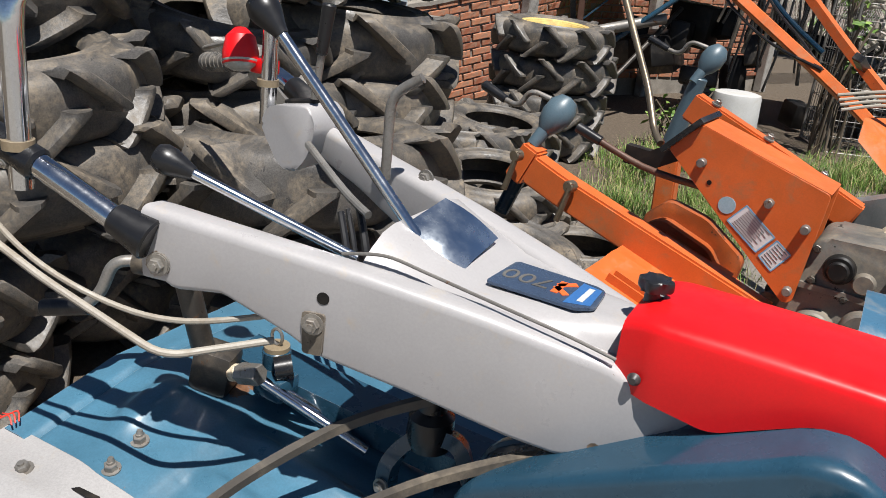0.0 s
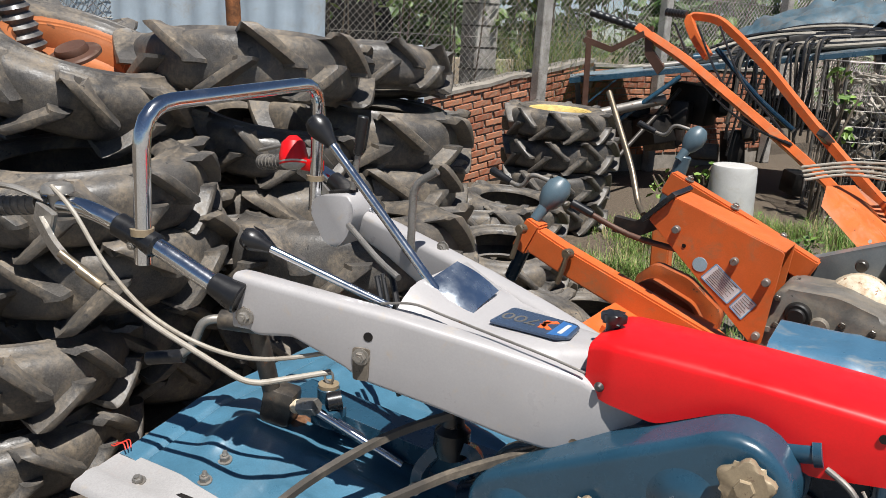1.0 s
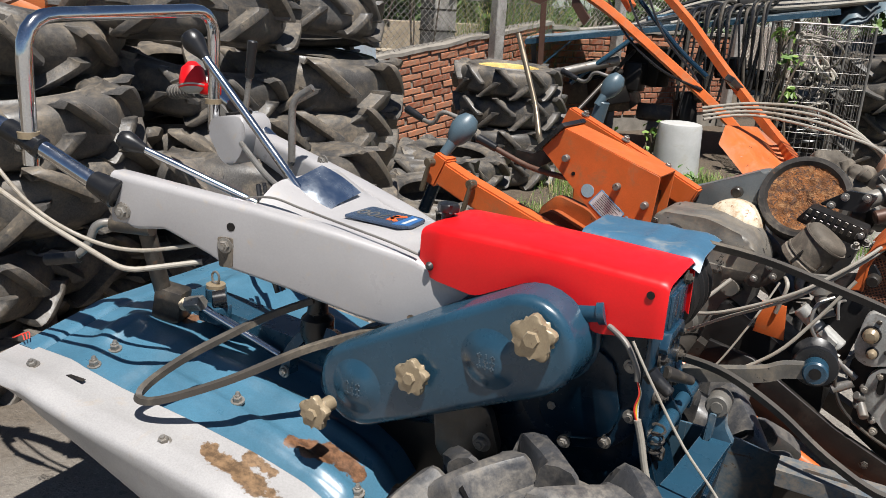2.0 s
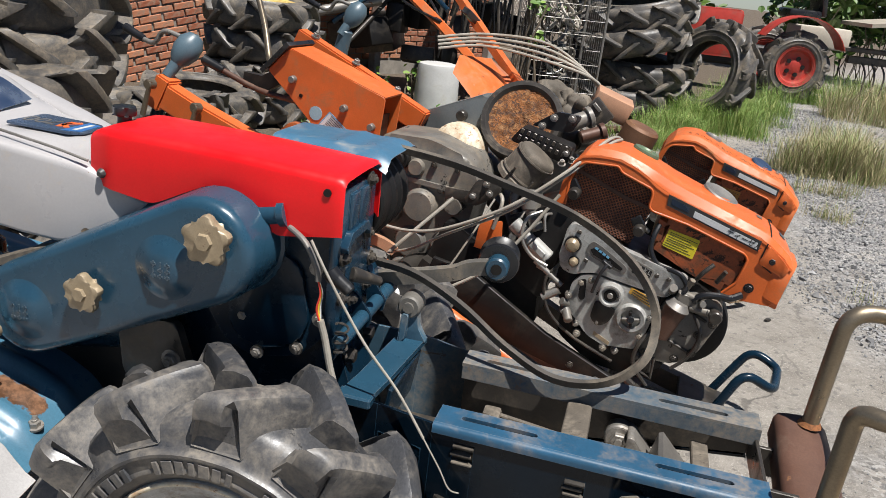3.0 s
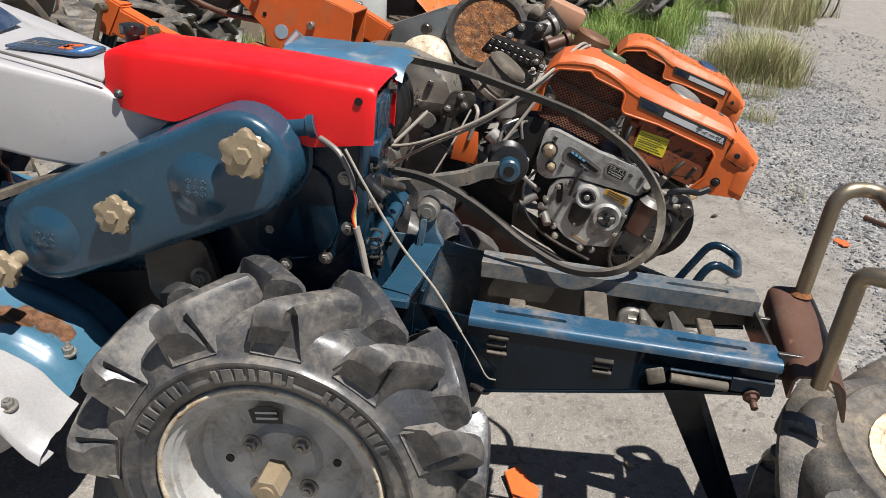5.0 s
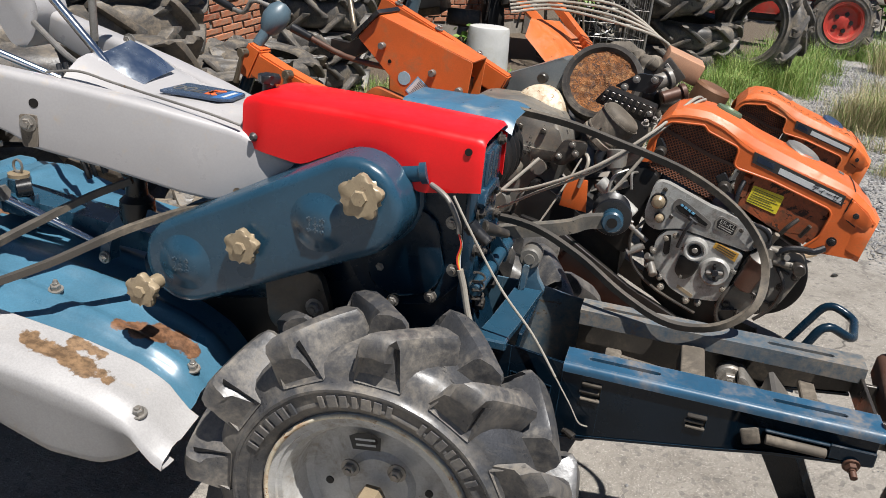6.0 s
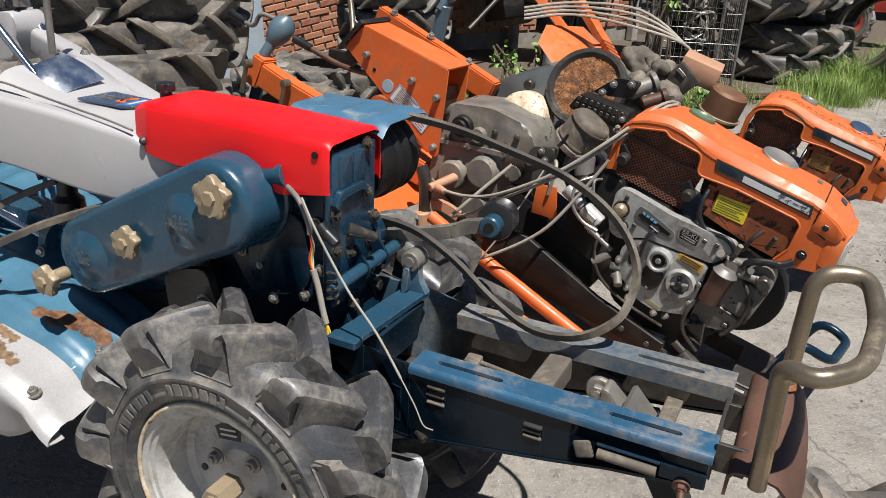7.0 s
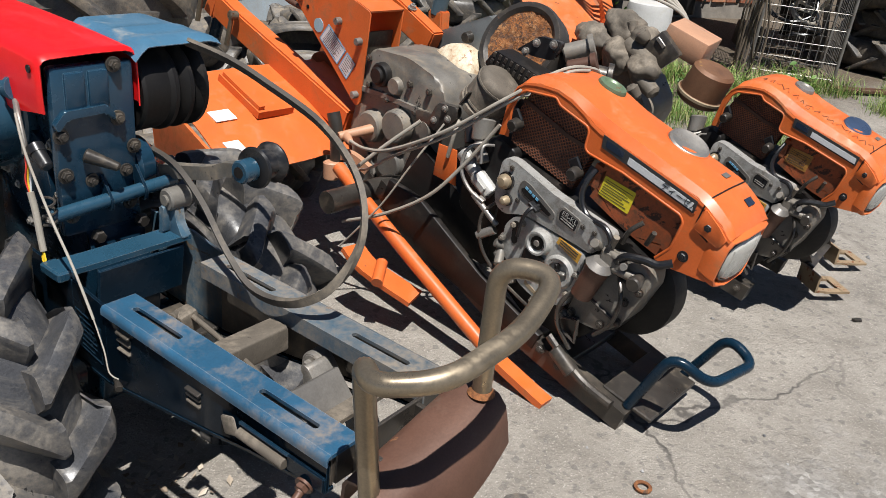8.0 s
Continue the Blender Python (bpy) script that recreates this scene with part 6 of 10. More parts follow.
    for d, sc in ((-0.050, 0.985), (-0.042, 1.0), (-0.034, 1.035), (-0.006, 1.04), (0.001, 1.02), (0.002, 0.97), (-0.002, 0.93), (-0.014, 0.905)):
        rows.append([(front(y, z) + d, -0.003 + (y + 0.003) * sc, 0.463 + (z - 0.463) * sc) for y, z in ((-0.1045, 0.425), (-0.1055, 0.465), (-0.104, 0.500), (-0.094, 0.516), (-0.05, 0.525), (0.045, 0.525), (0.088, 0.516), (0.098, 0.500), (0.0995, 0.465), (0.0985, 0.425), (0.085, 0.408), (0.045, 0.403), (-0.05, 0.403), (-0.091, 0.408), (-0.1045, 0.425))])
    nose = part("nose", sheet(B(), rows, 0.004), paint, parent, "orange front nose of the hood", 35)
    part("side_ledge", prism(B(), round_poly([(0.728, 0.496), (0.728, 0.548), (0.775, 0.532), (0.802, 0.518), (0.796, 0.492)], 0.006), "y", -0.111, -0.103, 0.003, 2), paint, hood, "pressed ledge beside the nose", 40)
    oval = [(0.086 * math.copysign(abs(math.cos(a)) ** 0.55, math.cos(a)), 0.050 * math.copysign(abs(math.sin(a)) ** 0.6, math.sin(a))) for a in [2 * math.pi * i / 40 for i in range(40)]]
    bm = B()
    rims = []
    for d, sc in ((-0.022, 1.0), (-0.008, 0.99), (-0.002, 0.93), (0.001, 0.80), (0.003, 0.45)):
        rims.append([bm.verts.new((front(u * sc, 0.463 + v * sc) + d, -0.003 + u * sc, 0.463 + v * sc)) for u, v in oval])
    for a, b in zip(rims, rims[1:]):
        for k in range(len(oval)):
            bm.faces.new((a[k], a[(k + 1) % len(oval)], b[(k + 1) % len(oval)], b[k]))
    bm.faces.new(rims[-1])
    lamp = part("headlamp", bm, lamp_glass, nose, "wide headlamp with dusty ribbed glass", 45)
    bm = B()
    for i in range(13):
        u = -0.072 + 0.012 * i
        z1 = 0.042 - 0.012 * abs(u / 0.075) ** 3
        sweep(bm, [(front(u, 0.463 + z) + 0.001 - 0.05 * abs(z), -0.003 + u, 0.463 + z) for z in (-z1, 0.0, z1)], circle(0.0018, 5))
    part("lens_ribs", bm, lamp_glass, lamp)
    part("lamp_gasket", sweep(B(), [(front(u, 0.463 + v) - 0.007, -0.003 + u * 1.03, 0.463 + v * 1.03) for u, v in oval], circle(0.003, 6), closed=True), black_plastic, nose)
    # stripe with writing
    bm = B()
    prism(bm, [(0.449, 0.540), (0.706, 0.548), (0.712, 0.520), (0.459, 0.512)], "y", -0.1072, -0.1052)
    stripe = part("stripe", bm, ink, parent, "black stripe with white field")
    bm = B()
    prism(bm, [(0.527, 0.534), (0.700, 0.540), (0.706, 0.524), (0.530, 0.518)], "y", -0.1080, -0.1071)
    part("stripe_field", bm, pale_ink, stripe)
    if stickers:
        lettering("stripe_word", "\u30c7\u30a3\u30fc\u30bc\u30eb", 0.019, pose(0.668, -0.1083, 0.531, 90, -2, 0), ink, stripe)
    bm = B()
    prism(bm, [(0.462, 0.534), (0.512, 0.536), (0.515, 0.522), (0.467, 0.519)], "y", -0.1080, -0.1071)
    part("stripe_mark", bm, plate_dark, stripe)
    if not stickers:
        rnd = random.Random(8)
        for k in range(15):
            x0, y0 = 0.25 + 0.032 * k, -0.048 + 0.004 * rnd.uniform(-1, 1)
            pts = [(x0 + 0.010 * q + 0.008 * rnd.uniform(-1, 1), y0 + (0.016 if q % 2 else -0.016) * rnd.uniform(0.4, 1)) for q in range(3)]
            part("ink_mark", sweep(B(), [(x, y, top_z(x, y) + 0.0006) for x, y in pts], rect(0.0018, 0.0008)), brown_rust, shell, "unreadable dark pen mark on the hood")
    # grille
    bm = B()
    prism(bm, [(0.226, 0.36), (0.212, 0.45), (0.225, 0.515), (0.26, 0.535), (0.335, 0.545), (0.40, 0.533), (0.436, 0.50), (0.430, 0.36)], "y", -0.074, -0.045)
    gr = part("grille", bm, mesh_grille, parent, "rusty brown perforated radiator grille")
    bm = B()
    sweep(bm, [(0.215, -0.080, 0.475), (0.36, -0.082, 0.470), (0.438, -0.080, 0.478)], rect(0.004, 0.010))
    part("grille_bar", bm, brown_rust, gr)
    for x, z in ((0.236, 0.422), (0.432, 0.420)):
        bm = B()
        cyl(bm, (x, -0.09, z), (x, -0.122, z - 0.004), 0.017, 0.015, 16, 0.003)
        part("grille_knob", bm, bare_iron, gr, "black grille knob")
        bm = B()
        box(bm, (x - 0.012, -0.097, z + 0.012), (0.034, 0.010, 0.030), pose(0, 0, 0, 0, 35), 0.003)
        part("clip", bm, black_plastic, gr)
    # fuel tank under the hood
    bm = B()
    prism(bm, round_poly([(0.468, 0.392), (0.60, 0.378), (0.712, 0.380), (0.716, 0.495), (0.462, 0.488)], 0.02), "y", -0.095, 0.085, 0.030, 5)
    tank = part("fuel_tank", bm, shaded_tank_orange, parent, "oily orange fuel tank, darkened for the shade under the hood", 50)
    bm = B()
    prism(bm, round_poly([(0.503, 0.410), (0.497, 0.458), (0.580, 0.470), (0.588, 0.416)], 0.004), "y", -0.0968, -0.0953)
    lab = part("warning_label", bm, yellow_label if stickers else stained_label, tank, "worn yellow printed label")
    bm = B()
    for i in range(7):
        box(bm, (0.541 - 0.004 * (i % 3), -0.0972, 0.4190 + 0.0062 * i), (0.074 - 0.009 * (i % 3), 0.0006, 0.0013), pose(0, 0, 0, 0, -6))
    part("print_bar", bm, ink, lab)
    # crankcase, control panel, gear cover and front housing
    # crankcase black holds oil and the bay's deep shade in one colour
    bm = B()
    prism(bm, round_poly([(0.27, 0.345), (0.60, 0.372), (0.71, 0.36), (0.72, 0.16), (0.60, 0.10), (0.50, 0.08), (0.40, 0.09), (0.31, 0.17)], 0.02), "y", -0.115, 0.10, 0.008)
    part("crankcase", bm, void_black, parent, "oily crankcase, darkened for the shade of the engine bay")
    bm = B()
    prism(bm, round_poly([(0.267, 0.340), (0.274, 0.357), (0.300, 0.363), (0.427, 0.361), (0.600, 0.379), (0.607, 0.362), (0.578, 0.300), (0.545, 0.296), (0.389, 0.266), (0.364, 0.250), (0.336, 0.228), (0.302, 0.230), (0.282, 0.262)], 0.008), "y", -0.142, -0.112, 0.0035)
    pan = part("upper_panel", bm, panel_grey, parent, "grey painted control panel of the engine")
    bm = B()
    prism(bm, round_poly([(0.364, 0.244), (0.394, 0.262), (0.571, 0.291), (0.580, 0.239), (0.588, 0.175), (0.590, 0.133), (0.507, 0.094), (0.458, 0.096), (0.367, 0.140), (0.350, 0.207)], 0.012), "y", -0.140, -0.110, 0.004)
    low = part("lower_panel", bm, panel_grey, parent, "grey gear case cover with bolts")
    bm = B()
    prism(bm, round_poly([(0.337, 0.322), (0.343, 0.342), (0.368, 0.341), (0.454, 0.324), (0.458, 0.306), (0.430, 0.300), (0.346, 0.303)], 0.006), "y", -0.1450, -0.1415, 0.001, 1)
    sl = part("throttle_slot", bm, galvanised, pan, "plated throttle frame")
    part("slot_gap", prism(B(), round_poly([(0.347, 0.318), (0.360, 0.333), (0.447, 0.316), (0.444, 0.308), (0.362, 0.309)], 0.003), "y", -0.1465, -0.1445), void_black, sl)
    bm = B()
    for i in range(4):
        box(bm, (0.361 + 0.012 * i, -0.1472, 0.329 - 0.0018 * i), (0.009, 0.001, 0.006), pose(0, 0, 0, 0, 10))
    part("slot_print", bm, blue_ink, sl)
    bm = B()
    tube(bm, [(0.408, -0.146, 0.313), (0.404, -0.172, 0.305), (0.402, -0.178, 0.275), (0.408, -0.172, 0.225)], 0.0048, 8, 4)
    box(bm, (0.405, -0.158, 0.310), (0.030, 0.020, 0.010), pose(0, 0, 0, 0, 10), 0.002)
    part("throttle_lever", bm, black_plastic, sl)
    for x, z, r in ((0.301, 0.306, 0.0185), (0.326, 0.266, 0.0120)):
        rg = part("knob_ring", cyl(B(), (x, -0.140, z), (x, -0.147, z), r * 1.30, r * 1.22, 24), black_plastic, pan)
        bm = B()
        lathe(bm, [(0, 0.022), (r * 0.6, 0.020), (r, 0.012), (r, 0.0)], Matrix.Translation((x, -0.146, z)) @ pose(0, 0, 0, 90), 24)
        part("knob", bm, dull_brass, rg, "tan push knob")
    for x, z in ((0.352, 0.285), (0.530, 0.345), (0.562, 0.352), (0.300, 0.345)):
        part("panel_screw", bolt(B(), (x, -0.142, z), (0, -1, 0), 0.0065, 0.006, False), bare_iron, pan)
    bm = B()
    prism(bm, round_poly([(0.457, 0.338), (0.463, 0.354), (0.519, 0.354), (0.523, 0.316), (0.466, 0.314)], 0.006), "y", -0.1450, -0.1415, 0.0008, 1)
    npl = part("name_plate", bm, steel, pan, "grey engine name plate")
    part("plate_field", prism(B(), round_poly([(0.463, 0.336), (0.468, 0.349), (0.515, 0.349), (0.518, 0.321), (0.470, 0.319)], 0.004), "y", -0.1455, -0.1448), black_plastic, npl)
    if stickers:
        lettering("plate_word", "ER-KL", 0.0175, pose(0.4915, -0.1457, 0.341, 90, -2, 0), panel_grey, npl)
    bm = B()
    for i in range(2):
        box(bm, (0.492, -0.1457, 0.331 - 0.006 * i), (0.040, 0.0008, 0.0026))
    part("print_bar", bm, panel_grey, npl)
    lb = part("caution_label", prism(B(), [(0.492, 0.264), (0.492, 0.281), (0.560, 0.284), (0.563, 0.258)], "y", -0.1425, -0.1398), surface("amber_label", (0.50, 0.27, 0.04), 0.5, var=0.2, wear=(0.25, 0.18, 0.10), amount=0.04, wear_scale=60), low, "faded amber label")
    bm = B()
    for i in range(3):
        box(bm, (0.527, -0.1427, 0.265 + 0.0065 * i), (0.055, 0.0008, 0.0024), pose(0, 0, 0, 0, 1))
    part("print_bar", bm, ink, lb)
    # crank socket, oval hole, lever plate, dial
    bm = B()
    lathe(bm, [(0, -0.010), (0.014, -0.010), (0.016, 0.012), (0.022, 0.014), (0.025, 0.020), (0.030, 0.020), (0.033, 0.0), (0.038, -0.004), (0.040, -0.02)], Matrix.Translation((0.455, -0.142, 0.236)) @ pose(0, 0, 0, 90), 30)
    part("crank_socket", bm, panel_grey, low, "round crank socket")
    part("socket_hole", cyl(B(), (0.455, -0.138, 0.236), (0.455, -0.157, 0.236), 0.0175, seg=24), void_black, low)
    part("socket_pin", cyl(B(), (0.455, -0.150, 0.236), (0.455, -0.160, 0.236), 0.008, seg=16, bevel=0.001), steel, low)
    ob = prism(B(), round_poly([(0.366, 0.230), (0.380, 0.238), (0.402, 0.186), (0.394, 0.176), (0.384, 0.182)], 0.006), "y", -0.1415, -0.1395)
    part("oval_hole", ob, void_black, low)
    bm = B()
    prism(bm, round_poly([(0.428, 0.200), (0.490, 0.205), (0.488, 0.165), (0.470, 0.138), (0.438, 0.150)], 0.010), "y", -0.150, -0.138, 0.003)
    part("lever_plate", bm, bare_iron, low)
    bm = B()
    lathe(bm, [(0, -0.004), (0.024, -0.004), (0.027, 0.006), (0.036, 0.008), (0.042, 0.002), (0.044, -0.012)], Matrix.Translation((0.533, -0.142, 0.204)) @ pose(0, 0, 0, 90), 30)
    dial = part("speed_dial", bm, panel_grey, low)
    for i in range(4):
        a = i * 1.571 + 0.5
        part("dial_wing", box(B(), (0.533 + 0.012 * math.cos(a), -0.148, 0.204 + 0.012 * math.sin(a)), (0.022, 0.014, 0.008), pose(0, 0, 0, 0, -math.degrees(a)), 0.002), void_black if i % 2 else steel, dial)
    part("dial_stem", cyl(B(), (0.533, -0.145, 0.204), (0.531, -0.175, 0.212), 0.008, 0.010, 14, 0.002), black_plastic, dial)
    for x, z in ((0.372, 0.222), (0.392, 0.242), (0.368, 0.124), (0.432, 0.083), (0.512, 0.086), (0.543, 0.097), (0.598, 0.116), (0.462, 0.146), (0.575, 0.232), (0.578, 0.17), (0.36, 0.17), (0.415, 0.110)):
        bm = cyl(B(), (x, -0.125, z), (x, -0.141, z), 0.012, 0.0105, 14, 0.002)
        bolt(bm, (x, -0.141, z), (0, -1, 0), 0.0078, 0.009, False)
        part("panel_bolt", bm, grey_cast, low)
    part("oil_label", prism(B(), [(0.468, 0.118), (0.520, 0.112), (0.520, 0.102), (0.470, 0.107)], "y", -0.1412, -0.1398), dull_brass, low)
    bm = B()
    cyl(bm, (0.358, -0.12, 0.14), (0.395, -0.165, 0.115), 0.013, 0.012, 14, 0.002)
    cyl(bm, (0.372, -0.13, 0.145), (0.352, -0.15, 0.150), 0.011, seg=12, bevel=0.002)
    part("oil_cap", bm, grey_cast, low)
    # fuel filter, cock and hoses
    bm = B()
    lathe(bm, [(0, 0), (0.018, 0.0), (0.026, 0.006), (0.028, 0.06), (0.028, 0.075), (0.030, 0.08), (0.030, 0.095), (0, 0.1)], Matrix.Translation((0.615, -0.158, 0.205)), 22)
    fl = part("fuel_filter", bm, brown_rust, parent, "brown fuel filter bowl")
    bm = B()
    cyl(bm, (0.615, -0.158, 0.298), (0.615, -0.158, 0.318), 0.034, 0.026, 22, 0.005)
    part("filter_head", bm, galvanised, fl)
    bm = B()
    for a, b, r in (((0.60, -0.14, 0.335), (0.65, -0.15, 0.345), 0.010), ((0.61, -0.14, 0.345), (0.612, -0.150, 0.385), 0.008), ((0.64, -0.145, 0.315), (0.70, -0.135, 0.325), 0.012), ((0.585, -0.14, 0.33), (0.58, -0.165, 0.345), 0.011), ((0.66, -0.14, 0.335), (0.665, -0.165, 0.345), 0.009)):
        cyl(bm, a, b, r, seg=12, bevel=0.001)
    box(bm, (0.630, -0.14, 0.330), (0.06, 0.03, 0.035), pose(0, 0, 0, 0, -12), 0.005)
    part("fuel_cock", bm, grey_cast, parent, "grey fuel cock block")
    bm = B()
    tube(bm, [(0.470, -0.095, 0.455), (0.472, -0.115, 0.425), (0.485, -0.125, 0.390), (0.522, -0.132, 0.368), (0.575, -0.140, 0.378), (0.606, -0.145, 0.362), (0.61, -0.15, 0.34)], 0.0070, 10)
    part("fuel_hose", bm, black_plastic, parent, "black rubber fuel hose")
    bm = B()
    tube(bm, [(0.640, -0.150, 0.335), (0.655, -0.150, 0.362), (0.690, -0.140, 0.378), (0.717, -0.130, 0.384), (0.738, -0.115, 0.402)], 0.0095, 10)
    part("fuel_hose", bm, black_plastic, parent, "black rubber fuel hose")
    bm = B()
    tube(bm, [(0.62, -0.12, 0.365), (0.625, -0.135, 0.41), (0.638, -0.125, 0.44)], 0.006, 10, 5)
    tube(bm, [(0.668, -0.12, 0.40), (0.672, -0.13, 0.44)], 0.006, 10, 5)
    part("drain_rod", bm, bare_iron, parent)
    for x, z in ((0.745, 0.425), (0.755, 0.515)):
        part("hood_screw", bolt(B(), (x, -0.104, z), (0, -1, 0), 0.009, 0.008), black_plastic, hood)
    # lower front housing, flywheel
    bm = B()
    prism(bm, round_poly([(0.582, 0.29), (0.615, 0.345), (0.700, 0.362), (0.732, 0.333), (0.727, 0.209), (0.701, 0.150), (0.60, 0.112), (0.594, 0.174)], 0.02), "y", -0.132, -0.05, 0.008)
    hs = part("gear_housing", bm, grey_cast, parent, "oily grey gear housing")
    for x, z in ((0.718, 0.30), (0.702, 0.255), (0.714, 0.20), (0.685, 0.163), (0.61, 0.135)):
        part("housing_bolt", bolt(B(), (x, -0.132, z), (0, -1, 0), 0.0085, 0.008), bare_iron, hs)
    bm = B()
    cyl(bm, (0.700, -0.12, 0.330), (0.706, -0.165, 0.332), 0.013, seg=16, bevel=0.002)
    cyl(bm, (0.706, -0.155, 0.332), (0.708, -0.180, 0.333), 0.017, seg=16, bevel=0.003)
    part("oil_plug", bm, bare_iron, hs)
    bm = B()
    lathe(bm, [(0, 0.03), (0.05, 0.03), (0.14, 0.026), (0.152, 0.018), (0.155, 0.0), (0.155, -0.05), (0.14, -0.06), (0, -0.06)], Matrix.Translation((0.664, -0.01, 0.225)) @ Matrix.Scale(0.80, 4) @ pose(0, 0, 0, 90), 44)
    part("flywheel", bm, void_black, parent, "black flywheel")
    # ribs, studs, lines and brackets low on the engine
    for i, (x, z, w, h) in enumerate(((0.672, 0.300, 0.060, 0.008), (0.668, 0.200, 0.070, 0.008))):
        part("rib", box(B(), (x, -0.133, z), (w, 0.010, h), pose(0, 0, 0, 0, 3), 0.002), bare_iron, hs)
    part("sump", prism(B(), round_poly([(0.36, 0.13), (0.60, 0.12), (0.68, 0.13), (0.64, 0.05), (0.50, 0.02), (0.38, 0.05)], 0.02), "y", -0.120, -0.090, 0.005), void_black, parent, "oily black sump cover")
    for pts, r in (([(0.30, -0.13, 0.24), (0.285, -0.15, 0.18), (0.33, -0.155, 0.11), (0.42, -0.15, 0.075), (0.55, -0.15, 0.07)], 0.0045), ([(0.60, -0.14, 0.21), (0.585, -0.16, 0.16), (0.60, -0.155, 0.10), (0.66, -0.15, 0.06)], 0.006), ([(0.665, -0.14, 0.30), (0.70, -0.16, 0.27), (0.71, -0.155, 0.20), (0.69, -0.15, 0.14)], 0.005)):
        part("oil_line", tube(B(), pts, r, 8, 6), bare_iron, parent, "thin oily pipe")
    bm = B()
    sweep(bm, [(0.605, -0.150, 0.120), (0.640, -0.150, 0.142), (0.660, -0.150, 0.085), (0.620, -0.150, 0.088)], circle(0.0045, 8))
    box(bm, (0.622, -0.135, 0.105), (0.050, 0.010, 0.050), pose(0, 0, 0, 0, -25), 0.002)
    part("mount_bracket", bm, bare_iron, parent)
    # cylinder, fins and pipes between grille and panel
    # block likewise: soot plus bay shade in the black
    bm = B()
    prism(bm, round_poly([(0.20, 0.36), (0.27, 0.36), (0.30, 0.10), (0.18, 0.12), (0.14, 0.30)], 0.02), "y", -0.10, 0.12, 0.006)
    part("cylinder_block", bm, void_black, parent, "sooty cylinder block, darkened for the shade of the engine bay")
    bm = B()
    cyl(bm, (0.13, -0.100, 0.262), (0.20, -0.105, 0.238), 0.022, 0.019, 18, 0.004)
    cyl(bm, (0.20, -0.105, 0.238), (0.262, -0.105, 0.222), 0.024, 0.022, 18, 0.003)
    box(bm, (0.225, -0.128, 0.236), (0.050, 0.010, 0.018), pose(0, 0, 0, 0, 15), 0.002)
    part("injector_pump", bm, panel_grey, parent, "grey steel injector pump")
    bm = B()
    tube(bm, [(0.185, -0.10, 0.33), (0.16, -0.135, 0.30), (0.175, -0.15, 0.25), (0.22, -0.15, 0.22), (0.27, -0.145, 0.215)], 0.005, 8)
    tube(bm, [(0.21, -0.11, 0.34), (0.20, -0.14, 0.335), (0.22, -0.15, 0.30)], 0.004, 8)
    part("injector_pipe", bm, steel, parent)
    bm = B()
    box(bm, (0.255, -0.135, 0.205), (0.02, 0.02, 0.02), None, 0.003)
    cyl(bm, (0.235, -0.145, 0.213), (0.33, -0.14, 0.185), 0.008, seg=12)
    cyl(bm, (0.33, -0.138, 0.17), (0.30, -0.15, 0.13), 0.012, seg=12)
    part("fitting", bm, steel, parent)
    bm = B()
    cyl(bm, (0.13, -0.07, 0.36), (0.155, -0.085, 0.31), 0.030, 0.026, 18, 0.004)
    cyl(bm, (0.155, -0.085, 0.315), (0.20, -0.10, 0.275), 0.020, seg=16, bevel=0.003)
    part("intake_elbow", bm, grey_cast, parent, "grey cast intake elbow")


def engine_base(parent, loop=True):
    """Dark steel skid frame under the engine with a looped bumper."""
    for y in (-0.13, 0.13):
        bm = B()
        sweep(bm, [(-0.05, y, 0.02), (0.45, y, -0.03), (0.86 if loop else 0.70, y, 0.0)], rect(0.040, 0.055))
        rail = part("base_rail", bm, bare_iron, parent, "dark greasy steel base rail")
        for x in (0.46, 0.54, 0.60, 0.66):
            part("rail_bolt", bolt(B(), (x, y - 0.022, 0.0), (0, -1, 0.2), 0.009, 0.010), bare_iron, rail)
    bm = B()
    prism(bm, [(-0.02, 0.07), (0.10, 0.09), (0.36, 0.04), (0.58, 0.03), (0.58, -0.02), (0.1, -0.06), (-0.02, -0.02)], "y", -0.155, -0.135, 0.004)
    part("belt_guard", bm, void_black, parent, "black sheet belt guard")
    if not loop:
        return
    bm = B()
    box(bm, (0.84, 0.0, 0.03), (0.14, 0.24, 0.012), pose(0, 0, 0, 0, -8), 0.003)
    box(bm, (0.62, 0.0, -0.01), (0.10, 0.24, 0.03), None, 0.003)
    part("base_plate", bm, bare_iron, parent, "dark steel base plate")
    bm = B()
    sweep(bm, curve_points([(0.60, -0.15, 0.05), (0.72, -0.155, 0.02), (0.82, -0.16, 0.03)], 4), circle(0.012, 10))
    cyl(bm, (0.63, -0.155, 0.035), (0.70, -0.155, 0.015), 0.02, seg=14, bevel=0.003)
    part("mount_clamp", bm, bare_iron, parent)
    bm = B()
    tube(bm, [(0.845, -0.120, 0.030), (0.858, -0.118, 0.225), (0.955, -0.085, 0.205), (0.985, 0.115, 0.200), (0.900, 0.130, 0.205), (0.872, 0.128, 0.03)], 0.0125, 14, bend=0.045)
    part("bumper_loop", bm, dark_blue, parent, "dark blue bent pipe bumper loop", 60)


